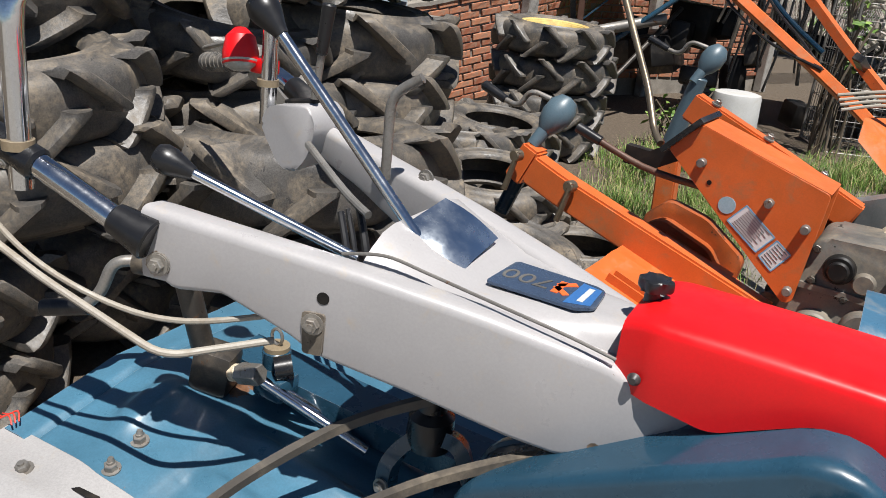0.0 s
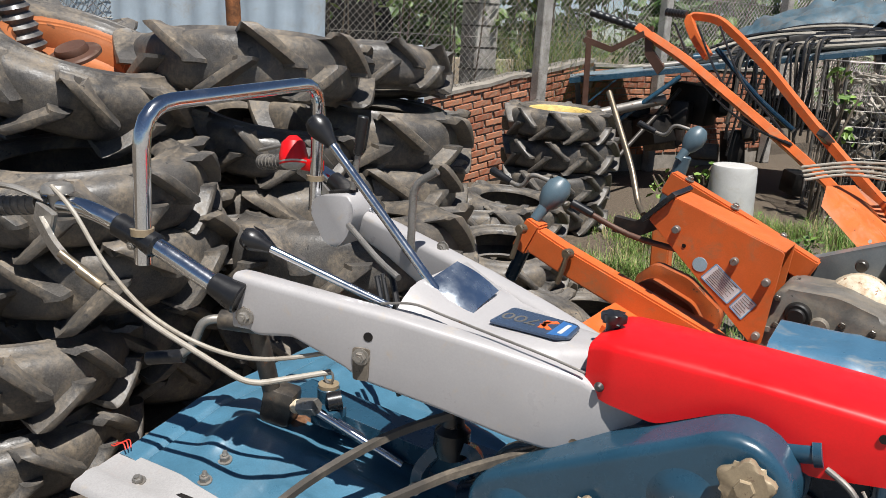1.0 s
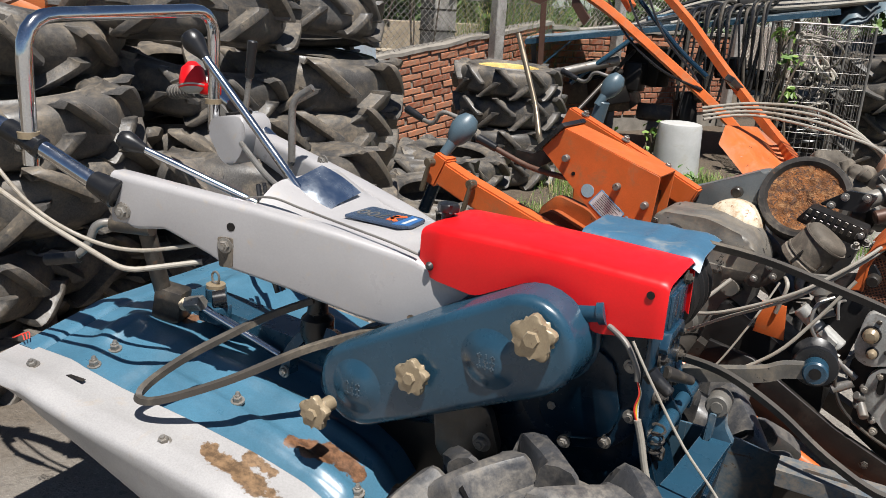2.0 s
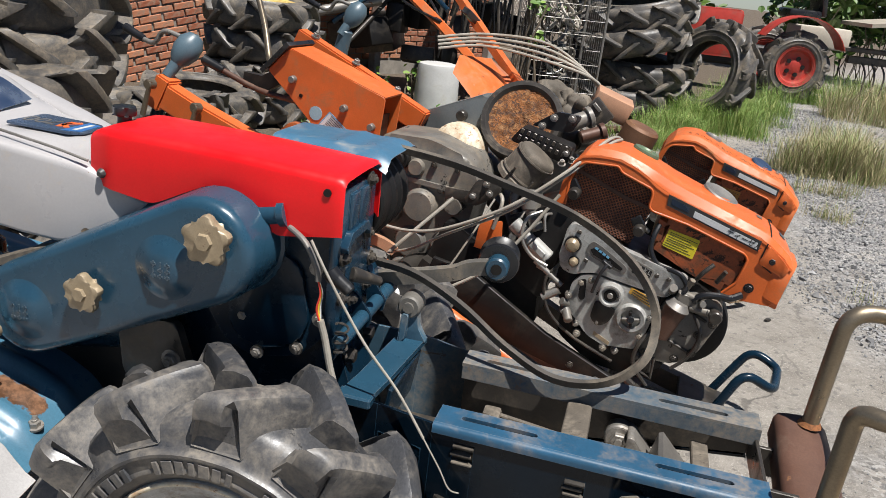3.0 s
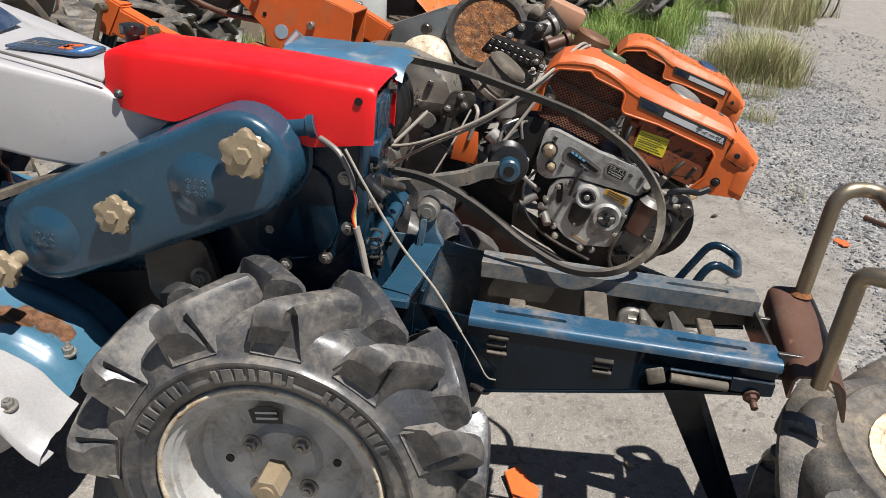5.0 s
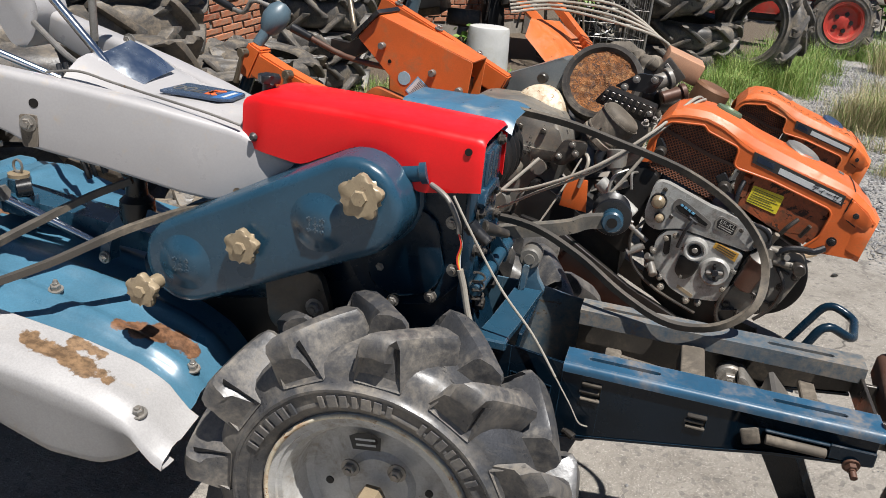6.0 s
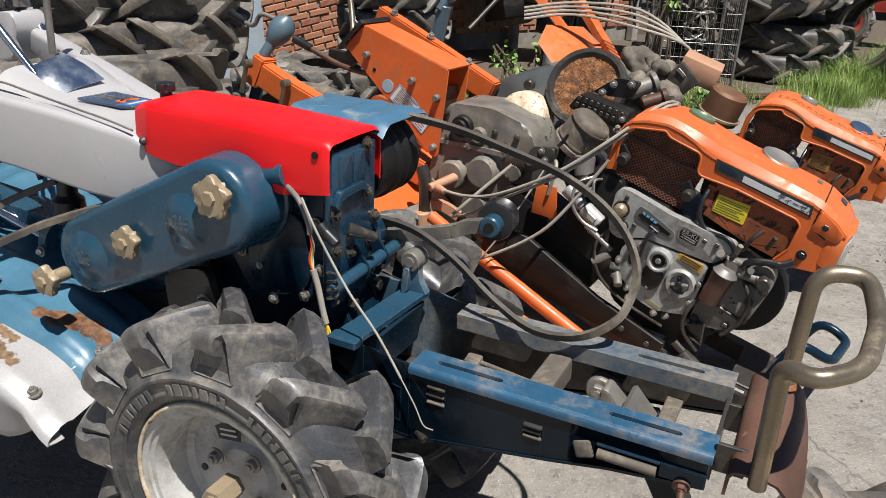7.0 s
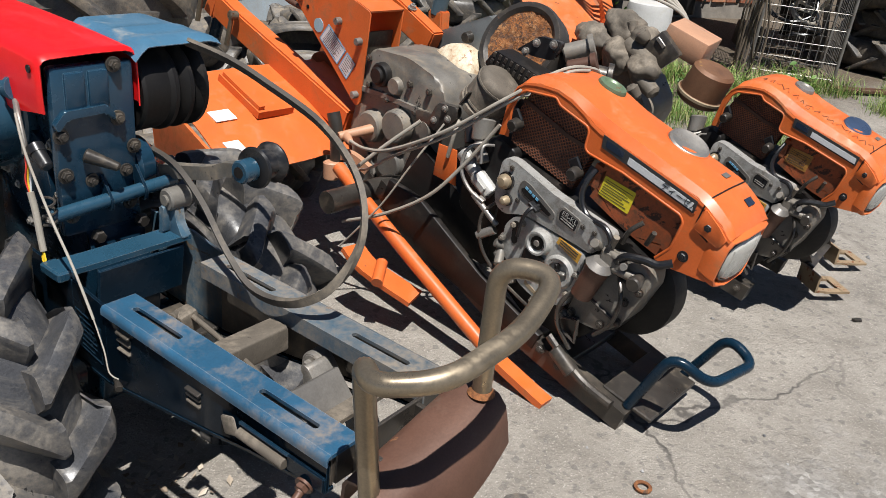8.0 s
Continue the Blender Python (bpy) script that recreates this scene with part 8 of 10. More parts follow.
        part("control_cable", tube(B(), pts, r, 8, 7), cable_grey, orange_tiller, "grey control cable")
    # tyre on the far side, chassis body
    bm = B()
    prism(bm, round_poly([(-0.05, 0.16), (0.28, 0.10), (0.32, 0.0), (0.05, -0.06), (-0.06, -0.03)], 0.02), "y", -0.06, 0.12, 0.01)
    part("clutch_housing", bm, void_black, orange_tiller, "black clutch housing")


crank_grey = surface("crank_grey_paint", (0.075, 0.115, 0.14), 0.4, var=0.2, wear=(0.2, 0.13, 0.08), amount=0.03, wear_scale=20, bump=0.2, coat=0.1)
olive_grey = surface("blue_grey_case", (0.125, 0.135, 0.135), 0.4, var=0.2, grime=(0.22, 0.17, 0.11), grime_amount=0.08, wear=(0.1, 0.06, 0.03), amount=0.06, wear_scale=20, coat=0.1)
flaky_rust = surface("flaky_orange_rust", (0.27, 0.098, 0.026), 0.9, var=0.6, scale=30, bump=1.0, bump_scale=150, bump_dist=0.004, speckle=0.6, wear=(0.085, 0.038, 0.018), amount=0.17, wear_scale=60, grime=(0.46, 0.25, 0.11), grime_amount=0.12)
column_two()
beam_two()
gearbox_two()
for y in (0.33,):
    tyre_of("wheel", tyre_kind("tyre_casing", 0.30, 0.16, 0.17, 10, 0.038, 0.34, 0.046, 0.026, rubber, 0.1, 21), orange_tiller, "worn rubber tractor tyre", Matrix.Translation((-0.08, y, -0.02)) @ pose(0, 0, 0, 90))

# ---- third walking tractor, older orange, beyond the second ----
OLD_TILLER = pose(1.46, 2.55, 0.3, 0, 19, -25)
T3 = OLD_TILLER @ Matrix.Translation((0.148, -0.030, 0.002)) @ Matrix.Diagonal((0.80, 1.16, 0.95, 1))
old_tiller = thing("walking_tractor", T3, "weathered orange walking tractor with rusty exhaust and raised handlebars", "walking tractor")

worn_orange = surface("worn_orange_paint", (0.58, 0.125, 0.026), 0.48, var=0.16, wear=RUST, amount=0.055, wear_scale=22, grime=(0.34, 0.17, 0.08), grime_amount=0.11, bump=0.15, bump_scale=45, spec=0.4, edge=(0.17, 0.09, 0.05), edge_amount=0.6, dent=0.12)
engine(old_tiller, worn_orange, False)
engine_base(old_tiller, False)


def third_extras():
    wm = T3.inverted()
    rest = wm @ OLD_TILLER @ Matrix.Translation((0.065, -0.050, 0.005)) @ Matrix.Diagonal((0.95, 1.12, 0.95, 1))

    def loc(p):
        return wm @ Vector(p)

    def placed(bm):
        bmesh.ops.transform(bm, matrix=rest, verts=bm.verts)
        return bm
    # rusty exhaust can with clamp band, tan box, castings
    bm = B()
    lathe(bm, [(0, 0.0), (0.06, 0.0), (0.075, 0.01), (0.078, 0.03), (0.072, 0.035), (0.070, 0.115), (0.060, 0.125), (0, 0.128)], Matrix.Translation((0.147, -0.015, 0.372)), 30)
    ex = part("exhaust_can", placed(bm), exhaust_brown, old_tiller, "rusty brown exhaust can")
    bm = B()
    lathe(bm, [(0.077, -0.004), (0.081, -0.002), (0.081, 0.006), (0.077, 0.008)], Matrix.Translation((0.147, -0.015, 0.399)), 30)
    part("clamp_band", placed(bm), dull_brass, ex)
    bm = B()
    box(bm, (-0.005, 0.05, 0.50), (0.15, 0.13, 0.085), pose(0, 0, 0, 0, 0, 10), 0.004, 2)
    tb = part("tan_box", placed(bm), tan_metal, old_tiller, "tan painted metal box")
    bm = B()
    box(bm, (-0.035, -0.055, 0.455), (0.10, 0.03, 0.11), pose(0, 0, 0, 0, 25, 10), 0.006, 2)
    part("box_leg", placed(bm), bare_iron, tb)
    bm = B()
    box(bm, (-0.04, -0.073, 0.49), (0.04, 0.006, 0.014), pose(0, 0, 0, 0, 25, 10), 0.002)
    part("latch", placed(bm), steel, tb)
    bm = B()
    for a, b, r in (((-0.15, -0.05, 0.42), (-0.04, -0.08, 0.41), 0.040), ((-0.05, -0.10, 0.37), (0.05, -0.11, 0.35), 0.032), ((-0.26, 0.05, 0.42), (-0.12, 0.06, 0.41), 0.045), ((-0.12, -0.08, 0.48), (-0.08, -0.08, 0.47), 0.026), ((-0.02, -0.16, 0.35), (0.02, -0.14, 0.32), 0.022), ((-0.20, -0.02, 0.48), (-0.16, -0.03, 0.44), 0.022)):
        cyl(bm, a, b, r, r * 0.8, 14, 0.010)
    part("cylinder_head", placed(bm), dusty_iron, old_tiller, "dusty cast cylinder head with pipe stubs")
    # lumpy castings round the cylinder head
    for k, (x, y, z, r) in enumerate(((-0.21, 0.0, 0.430, 0.066), (-0.11, -0.035, 0.450, 0.052), (-0.04, -0.095, 0.395, 0.048), (-0.15, -0.085, 0.375, 0.052), (-0.27, -0.05, 0.36, 0.060))):
        bm = B()
        bmesh.ops.create_icosphere(bm, subdivisions=4, radius=r)
        for v in bm.verts:
            w = noise.noise(v.co * 22 + Vector((k * 7, 0, 0))) * 0.30 + noise.noise(v.co * 55 + Vector((0, k * 5, 0))) * 0.12
            v.co = Vector((v.co.x * 1.25, v.co.y * 0.9, v.co.z)) * (1 + w) + Vector((x, y, z))
        part("casting", placed(bm), dusty_iron, old_tiller, "dusty brown lumpy engine casting", 60)
    bm = B()
    prism(bm, round_poly([(-0.40, 0.28), (-0.10, 0.33), (0.02, 0.25), (0.02, -0.05), (-0.2, -0.12), (-0.34, 0.0)], 0.03), "y", -0.03, 0.16, 0.012, 2)
    part("gearbox", placed(bm), grey_cast, old_tiller, "dusty grey gearbox")
    bm = B()
    cyl(bm, (0.28, 0.10, 0.42), (0.43, 0.16, 0.42), 0.03, seg=16, bevel=0.006)
    part("dark_pipe", placed(bm), black_plastic, old_tiller, "dark bent pipe")
    # rusty front stand with two slotted feet on the concrete
    bm = B()
    for a, b in (((2.05, 2.30, 0.33), (2.21, 2.44, 0.06)), ((2.13, 2.50, 0.33), (2.30, 2.66, 0.06)), ((2.20, 2.40, 0.07), (2.31, 2.70, 0.07)), ((2.02, 2.24, 0.22), (2.12, 2.56, 0.22))):
        sweep(bm, [loc(a), loc(b)], rect(0.030, 0.036))
    st = part("front_stand", bm, bare_iron, old_tiller, "dark greasy steel front stand")
    for x, y in ((2.26, 2.375), (2.36, 2.665)):
        bm = B()
        for dx, dy, w, d in ((-0.050, 0, 0.030, 0.11), (0.045, 0, 0.030, 0.11), (0.0, 0.045, 0.07, 0.025), (0.0, -0.045, 0.07, 0.025)):
            box(bm, (0, 0, 0), (w, d, 0.008), wm @ pose(x, y, 0.036, 0, 0, 25) @ Matrix.Translation((dx, dy, 0)))
        box(bm, (0, 0, 0), (0.008, 0.11, 0.06), wm @ pose(x, y, 0.062, 0, 0, 25) @ Matrix.Translation((-0.065, 0, 0)))
        part("stand_foot", bm, tan_iron, st, "rusty slotted foot plate")
    # handlebars raised towards the fence
    bm = B()
    base = [(1.34, 2.42, 0.60), (1.26, 2.64, 0.70), (1.16, 2.90, 0.82), (1.02, 3.14, 0.945), (0.83, 3.36, 1.095), (0.66, 3.52, 1.225), (0.44, 3.66, 1.355)]
    sweep(bm, round_path([loc(p) for p in base], 0.1, 3), rect(0.052, 0.040), up=(0.19, 0.42, 0.89))
    bmesh.ops.bevel(bm, geom=bm.edges[:], offset=0.004, segments=1, affect="EDGES")
    h1 = part("handle_arm", bm, worn_orange, old_tiller, "worn orange steel handle arm")
    bm = B()
    path = [(1.42, 2.50, 0.63), (1.36, 2.72, 0.735), (1.27, 2.98, 0.86), (1.16, 3.22, 1.01), (1.02, 3.46, 1.20), (0.90, 3.62, 1.33), (0.80, 3.68, 1.415), (0.66, 3.70, 1.425), (0.70, 3.64, 1.33), (0.76, 3.56, 1.245)]
    sweep(bm, round_path([loc(p) for p in path], 0.06, 4), rect(0.044, 0.034))
    h2 = part("handle_arm", bm, worn_orange, old_tiller, "worn orange steel handle arm")
    for a, b in (((0.44, 3.66, 1.355), (0.22, 3.72, 1.415)), ((0.66, 3.70, 1.425), (0.57, 3.75, 1.435))):
        bm = B()
        q, n = axis_to(loc(a), loc(b))
        prof = [(0, 0)]
        for i in range(14):
            prof += [(0.021 if i % 2 else 0.0185, n * i / 14), (0.021 if i % 2 else 0.0185, n * (i + 0.7) / 14)]
        lathe(bm, prof + [(0, n)], Matrix.Translation(loc(a)) @ q, 16)
        part("grip", bm, black_plastic, h1, "dark ribbed grip")
    bm = B()
    sweep(bm, [loc(p) for p in ((0.47, 3.60, 1.33), (0.33, 3.62, 1.25), (0.20, 3.60, 1.29))], rect(0.012, 0.03))
    sweep(bm, [loc(p) for p in ((0.49, 3.62, 1.36), (0.50, 3.60, 1.25), (0.56, 3.55, 1.17))], rect(0.012, 0.05))
    part("clutch_lever", bm, brown_rust, h1, "rusty clutch lever")
    bm = B()
    pl = [(1.40, 2.40, 0.50), (1.17, 2.42, 0.66), (1.06, 2.58, 0.78), (1.22, 2.78, 0.76), (1.40, 2.56, 0.62)]
    va = [bm.verts.new(loc(p)) for p in pl]
    vb = [bm.verts.new(loc((x + 0.03, y + 0.08, z + 0.06))) for x, y, z in pl]
    bm.faces.new(va), bm.faces.new(vb[::-1])
    for i in range(5):
        bm.faces.new((va[i], vb[i], vb[(i + 1) % 5], va[(i + 1) % 5]))
    pb = part("handle_base", bm, worn_orange, old_tiller, "worn orange handle base plate")
    n = loc((1.2, 2.4, 0.8)) - loc((1.22, 2.60, 0.70))
    for p in ((1.20, 2.485, 0.685), (1.14, 2.55, 0.735)):
        bm = B()
        bolt(bm, loc(p), n, 0.014, 0.012)
        part("base_bolt", bm, galvanised, pb)
    bm = B()
    box(bm, loc((1.20, 3.10, 0.95)), (0.20, 0.05, 0.03), pose(0, 0, 0, 0, 20, 70), 0.004)
    part("cross_clamp", bm, black_plastic, old_tiller)
    for k in range(4):
        bm = B()
        tube(bm, [loc(p) for p in ((1.00, 2.62 + 0.02 * k, 0.86 + 0.012 * k), (1.20, 2.70, 0.88 + 0.015 * k), (1.45, 2.62 + 0.03 * k, 0.85 + 0.02 * k), (1.62, 2.56 + 0.02 * k, 0.80), (1.66, 2.52, 0.70))], 0.006, 8)
        part("cable", bm, cable_grey, old_tiller, "pale cable tied along the handle")
    bm = B()
    for k in range(3):
        tube(bm, [loc(p) for p in ((0.60 + 0.1 * k, 3.60, 1.38), (0.72 + 0.09 * k, 3.45, 1.15), (0.88 + 0.07 * k, 3.25, 1.0), (1.05, 3.05, 0.93))], 0.006, 8)
    part("cable", bm, black_plastic, old_tiller, "black handle cables")
    bm = B()
    tube(bm, [loc(p) for p in ((0.80, 3.60, 1.28), (0.98, 3.42, 1.08), (1.10, 3.25, 0.97))], 0.012, 10, 3)
    part("gear_rod", bm, dark_blue, old_tiller, "dark gear rod")


exhaust_brown = surface("exhaust_brown", (0.155, 0.075, 0.038), 0.6, metal=0.2, var=0.3, wear=(0.32, 0.19, 0.06), amount=0.06, wear_scale=10, bump=0.3)
third_extras()

# ---- crank post standing between the tractors ----
post2 = thing("crank_post", pose(0.66, 3.12, 0, 0, 19, -25), "orange depth post with grey crank handle", "machine part")
bm = B()
sweep(bm, [(-0.02, 0, -0.02), (-0.25, 0, 0.55)], rect(0.06, 0.08))
bmesh.ops.bevel(bm, geom=bm.edges[:], offset=0.006, segments=2, affect="EDGES")
part("post", bm, worn_orange, post2)
bm = B()
cyl(bm, (-0.25, 0, 0.53), (-0.28, 0, 0.80), 0.035, 0.03, 18, 0.004)
part("sleeve", bm, crank_grey, post2)
crank(post2, -0.285, 0, 0.82)

# ---- yard: wheels, wall, fence, plants, crates, far things ----
def loose_wheel(x, y, z, turn, kind, paint, label, tilt=(0, 0), scale=1.0, bolts=4):
    """A tyre lying flat with its rim and bolts."""
    w = thing("spare_wheel", pose(x, y, z, tilt[0], tilt[1], turn), label, "wheel")
    tyre_of("tyre", TYRES[kind], w, "", Matrix.Diagonal((scale, scale, scale, 1)), int(x * 100))
    r = (0.235, 0.215, 0.245)[kind] * scale
    rim = part("rim", rim_disc(B(), r, 0.17 * scale, Matrix(), 0.02), paint, w, "painted steel rim with rust specks", 40)
    for i in range(bolts):
        a = 2 * math.pi * i / bolts
        part("wheel_nut", bolt(B(), (0.075 * scale * math.cos(a), 0.075 * scale * math.sin(a), 0.003), (0, 0, 1), 0.015, 0.014), rust, rim)
        part("rim_hole", cyl(B(), (0.125 * scale * math.cos(a + 0.6), 0.125 * scale * math.sin(a + 0.6), -0.016), (0.125 * scale * math.cos(a + 0.6), 0.125 * scale * math.sin(a + 0.6), -0.0095), 0.013, seg=16), void_black, rim)
    bm = B()
    cyl(bm, (0, 0, -0.004), (0, 0, 0.0055), 0.042, seg=6)
    part("hub_hole", bm, rust, rim)
    return w


stack_tyre(1, 1.66, 0.32, 0.075, 20, (0, 0), 0.84, "worn tractor tyre under a spare wheel")
loose_wheel(1.655, 0.315, 0.238, 40, 1, cream_paint, "cream-painted rusty wheel with worn tyre lying on another tyre", (3, -3), 0.84)
loose_wheel(0.09, 5.37, 0.725, 10, 1, yellow_rim := surface("yellow_rim_paint", (0.62, 0.47, 0.16), 0.5, var=0.12, wear=RUST, amount=0.09, wear_scale=14, grime=(0.35, 0.2, 0.08), grime_amount=0.1), "yellow-rimmed wheel lying on top of a tyre stack", (2, 1), 0.98, 0)
loose_wheel(-1.50, 2.22, 1.10, 60, 0, rust_orange := surface("rusty_orange_rim", (0.36, 0.115, 0.035), 0.6, var=0.25, wear=RUST, amount=0.1, bump=0.3), "tractor tyre with rusty orange rim on top of the stack", (20, 6), 1.0, 0)
for x, y, z, k, s, tl in ((-0.16, 4.45, 0.10, 1, 0.82, (2, 3)), (-0.14, 4.42, 0.27, 0, 0.80, (-3, 4)), (-0.30, 4.05, 0.10, 2, 0.85, (0, 3)), (-0.28, 4.0, 0.28, 1, 0.86, (6, -3)), (0.02, 3.65, 0.10, 1, 0.80, (4, 0)), (-0.10, 3.3, 0.10, 0, 0.84, (0, -4)), (-0.08, 3.28, 0.28, 1, 0.82, (5, 6)), (0.02, 2.78, 0.11, 2, 0.86, (8, 5)), (0.32, 3.05, 0.10, 1, 0.74, (0, 5)), (-0.20, 2.35, 0.10, 1, 0.9, (4, 0)), (0.10, 2.30, 0.10, 0, 0.75, (0, 8))):
    stack_tyre(k, x, y, z, x * 500, tl, s, "old black tractor tyre lying on bare earth")


# ---- brick wall and fence ----
WALL_YAW = 43.7
WALL_M = pose(-0.944, 6.40, 0.765, 0, -10.6, WALL_YAW)
FENCE_M = pose(-0.944, 6.40, 0, 0, 0, WALL_YAW)
WALL_END = WALL_M @ Vector((1.80, 0, 0))


def brick_material():
    m, t, b = nodes_of("red_brick")
    vec = t.nodes.new("ShaderNodeTexCoord").outputs["Object"]
    info = t.nodes.new("ShaderNodeObjectInfo")
    isl = t.nodes.new("ShaderNodeNewGeometry")
    add = t.nodes.new("ShaderNodeMath")
    add.operation = "ADD"
    t.links.new(info.outputs["Random"], add.inputs[0]), t.links.new(isl.outputs["Random Per Island"], add.inputs[1])
    fr = t.nodes.new("ShaderNodeMath")
    fr.operation = "FRACT"
    t.links.new(add.outputs[0], fr.inputs[0])
    col = mix_of(t, fr.outputs[0], (0.27, 0.080, 0.038), (0.50, 0.21, 0.11))
    col = mix_of(t, ramp_of(t, noise_of(t, vec, 30, 6), 0.45, 0.75), col, (0.30, 0.21, 0.15))
    t.links.new(col, b.inputs["Base Color"])
    b.inputs["Roughness"].default_value = 0.9
    bump_of(t, b, noise_of(t, vec, 70, 5), 0.5, 0.006)
    return m


def brick_wall():
    mortar = surface("grey_mortar", (0.30, 0.27, 0.23), 0.9, var=0.25, bump=0.5, bump_scale=50, speckle=0.3)
    brick = brick_material()
    me = bpy.data.meshes.new("brick")
    bb = box(B(), (0, 0, 0), (0.195, 0.024, 0.050), None, 0.004)
    bb.to_mesh(me)
    bb.free()
    me.materials.append(brick)
    rnd = random.Random(9)
    for m, u0, u1, down, label in ((WALL_M, -0.9, 1.80, 1.1, "low red brick wall with mortar joints, rising along the fence"), (pose(WALL_END.x, WALL_END.y, 1.02, 0, 0, WALL_YAW), 0.0, 2.9, 1.1, "low red brick wall with mortar joints behind the bench")):
        wall = part("wall_fence", box(B(), ((u0 + u1) / 2, 0.10, -down / 2), (u1 - u0, 0.185, down)), mortar, None, label, 32, "structure")
        wall.matrix_basis = m
        for row in range(14):
            u = u0 + 0.1 + (0.105 if row % 2 else 0)
            while u < u1 - 0.08:
                ob = new("brick", me)
                ob.parent = wall
                ob.matrix_basis = pose(u + rnd.uniform(-0.005, 0.005), 0.004 + rnd.uniform(-0.006, 0.005), -0.033 - 0.061 * row, 0, rnd.uniform(-1.2, 1.2), rnd.uniform(-1, 1)) @ Matrix.Diagonal((rnd.uniform(0.93, 1.01), 1, rnd.uniform(0.9, 1.04), 1))
                u += 0.208
        rows = []
        for i in range(60):
            u = u0 + (u1 - u0) * i / 59
            h = 0.012 + 0.012 * noise.noise(Vector((u * 3, 0, u0)))
            rows.append([(u, y, h + 0.010 * noise.noise(Vector((u * 7, y * 9, 1)))) for y in (-0.02, 0.03, 0.10, 0.17, 0.21)])
        part("coping", sheet(B(), rows, 0.03), mortar, wall, "rough cement coping")


def chain_link():
    f = thing("chain_link_fence", FENCE_M, "rusty chain-link fence on the brick wall with concrete posts", "fence", kind="structure")
    bm = B()
    lo, hi, z0, h, p = -3.2, 7.0, 0.55, 1.75, 0.060
    n = int((hi - lo) / p)
    for i in range(-int(h / p), n):
        for s in (1, -1):
            u0 = lo + i * p + (0 if s > 0 else h)
            a, b = Vector((u0, 0.10 + 0.002 * s, z0)), Vector((u0 + s * h, 0.10 - 0.002 * s, z0 + h))
            k = 15
            sweep(bm, [a.lerp(b, j / k) + Vector((0, 0.008 * noise.noise(a.lerp(b, j / k) * 3), 0)) for j in range(k + 1)], circle(0.0026, 3), cap=False)
    part("wire_netting", bm, galvanised, f, "", 0, "stuff")
    for z in (1.25, 1.75, 2.25):
        part("tension_wire", sweep(B(), [(lo, 0.10, z), (hi, 0.10, z)], circle(0.003, 5)), galvanised, f)
    conc = surface("weathered_concrete", (0.40, 0.38, 0.35), 0.9, var=0.25, bump=0.6, bump_scale=40, grime=(0.15, 0.13, 0.11), grime_amount=0.15, speckle=0.3)
    for u, w, hh, dy in ((-1.25, 0.09, 2.2, -0.06), (1.04, 0.105, 2.25, -0.065), (2.62, 0.095, 2.2, -0.06), (4.6, 0.10, 2.2, -0.06)):
        part("concrete_post", box(B(), (u, dy, hh / 2), (w, w, hh), None, 0.008), conc, f)
    pil = part("pillar", box(B(), (0.95, 0.75, 1.1), (0.26, 0.26, 2.2), None, 0.015), conc, f, "broad weathered block pillar behind the fence")
    for k in range(7):
        part("block_joint", box(B(), (0.95, 0.75, 0.55 + 0.2 * k), (0.268, 0.268, 0.018), None, 0.004), bare_iron, pil)
    # low tan wall, shed gap darkened by a black block, board pile beyond the fence
    tanw = surface("tan_render", (0.42, 0.34, 0.24), 0.9, var=0.2, bump=0.4, bump_scale=30, grime=(0.2, 0.16, 0.12), grime_amount=0.12)
    ob = part("wall_beyond", box(B(), (0.1, 1.9, 0.5), (4.4, 0.12, 1.0), None, 0.01), tanw, None, "low tan rendered wall beyond the fence", 32, "structure")
    ob.matrix_basis = FENCE_M
    for k in range(4):
        ob = part("plank", box(B(), (-0.5 + 0.25 * k, 1.3, 0.92 - 0.09 * k), (1.5, 0.16, 0.05), pose(0, 0, 0, 0, 3 - 2 * k, 8 * k), 0.005), surface("grey_board", (0.36, 0.30, 0.22), 0.85, var=0.25, scale=12), None, "weathered grey board stacked beyond the fence")
        ob.matrix_basis = FENCE_M
        tagged(ob, "", "board", "stacked boards")
    # solid black block: the doorway's inner darkness is its colour
    shed = part("black_shed_doorway", box(B(), (0.35, 2.4, 1.2), (0.9, 0.6, 2.4), None, 0.01), void_black, None, "solid black block standing for the unlit inside of a shed doorway beyond the fence", 32, "structure")
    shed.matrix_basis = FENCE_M


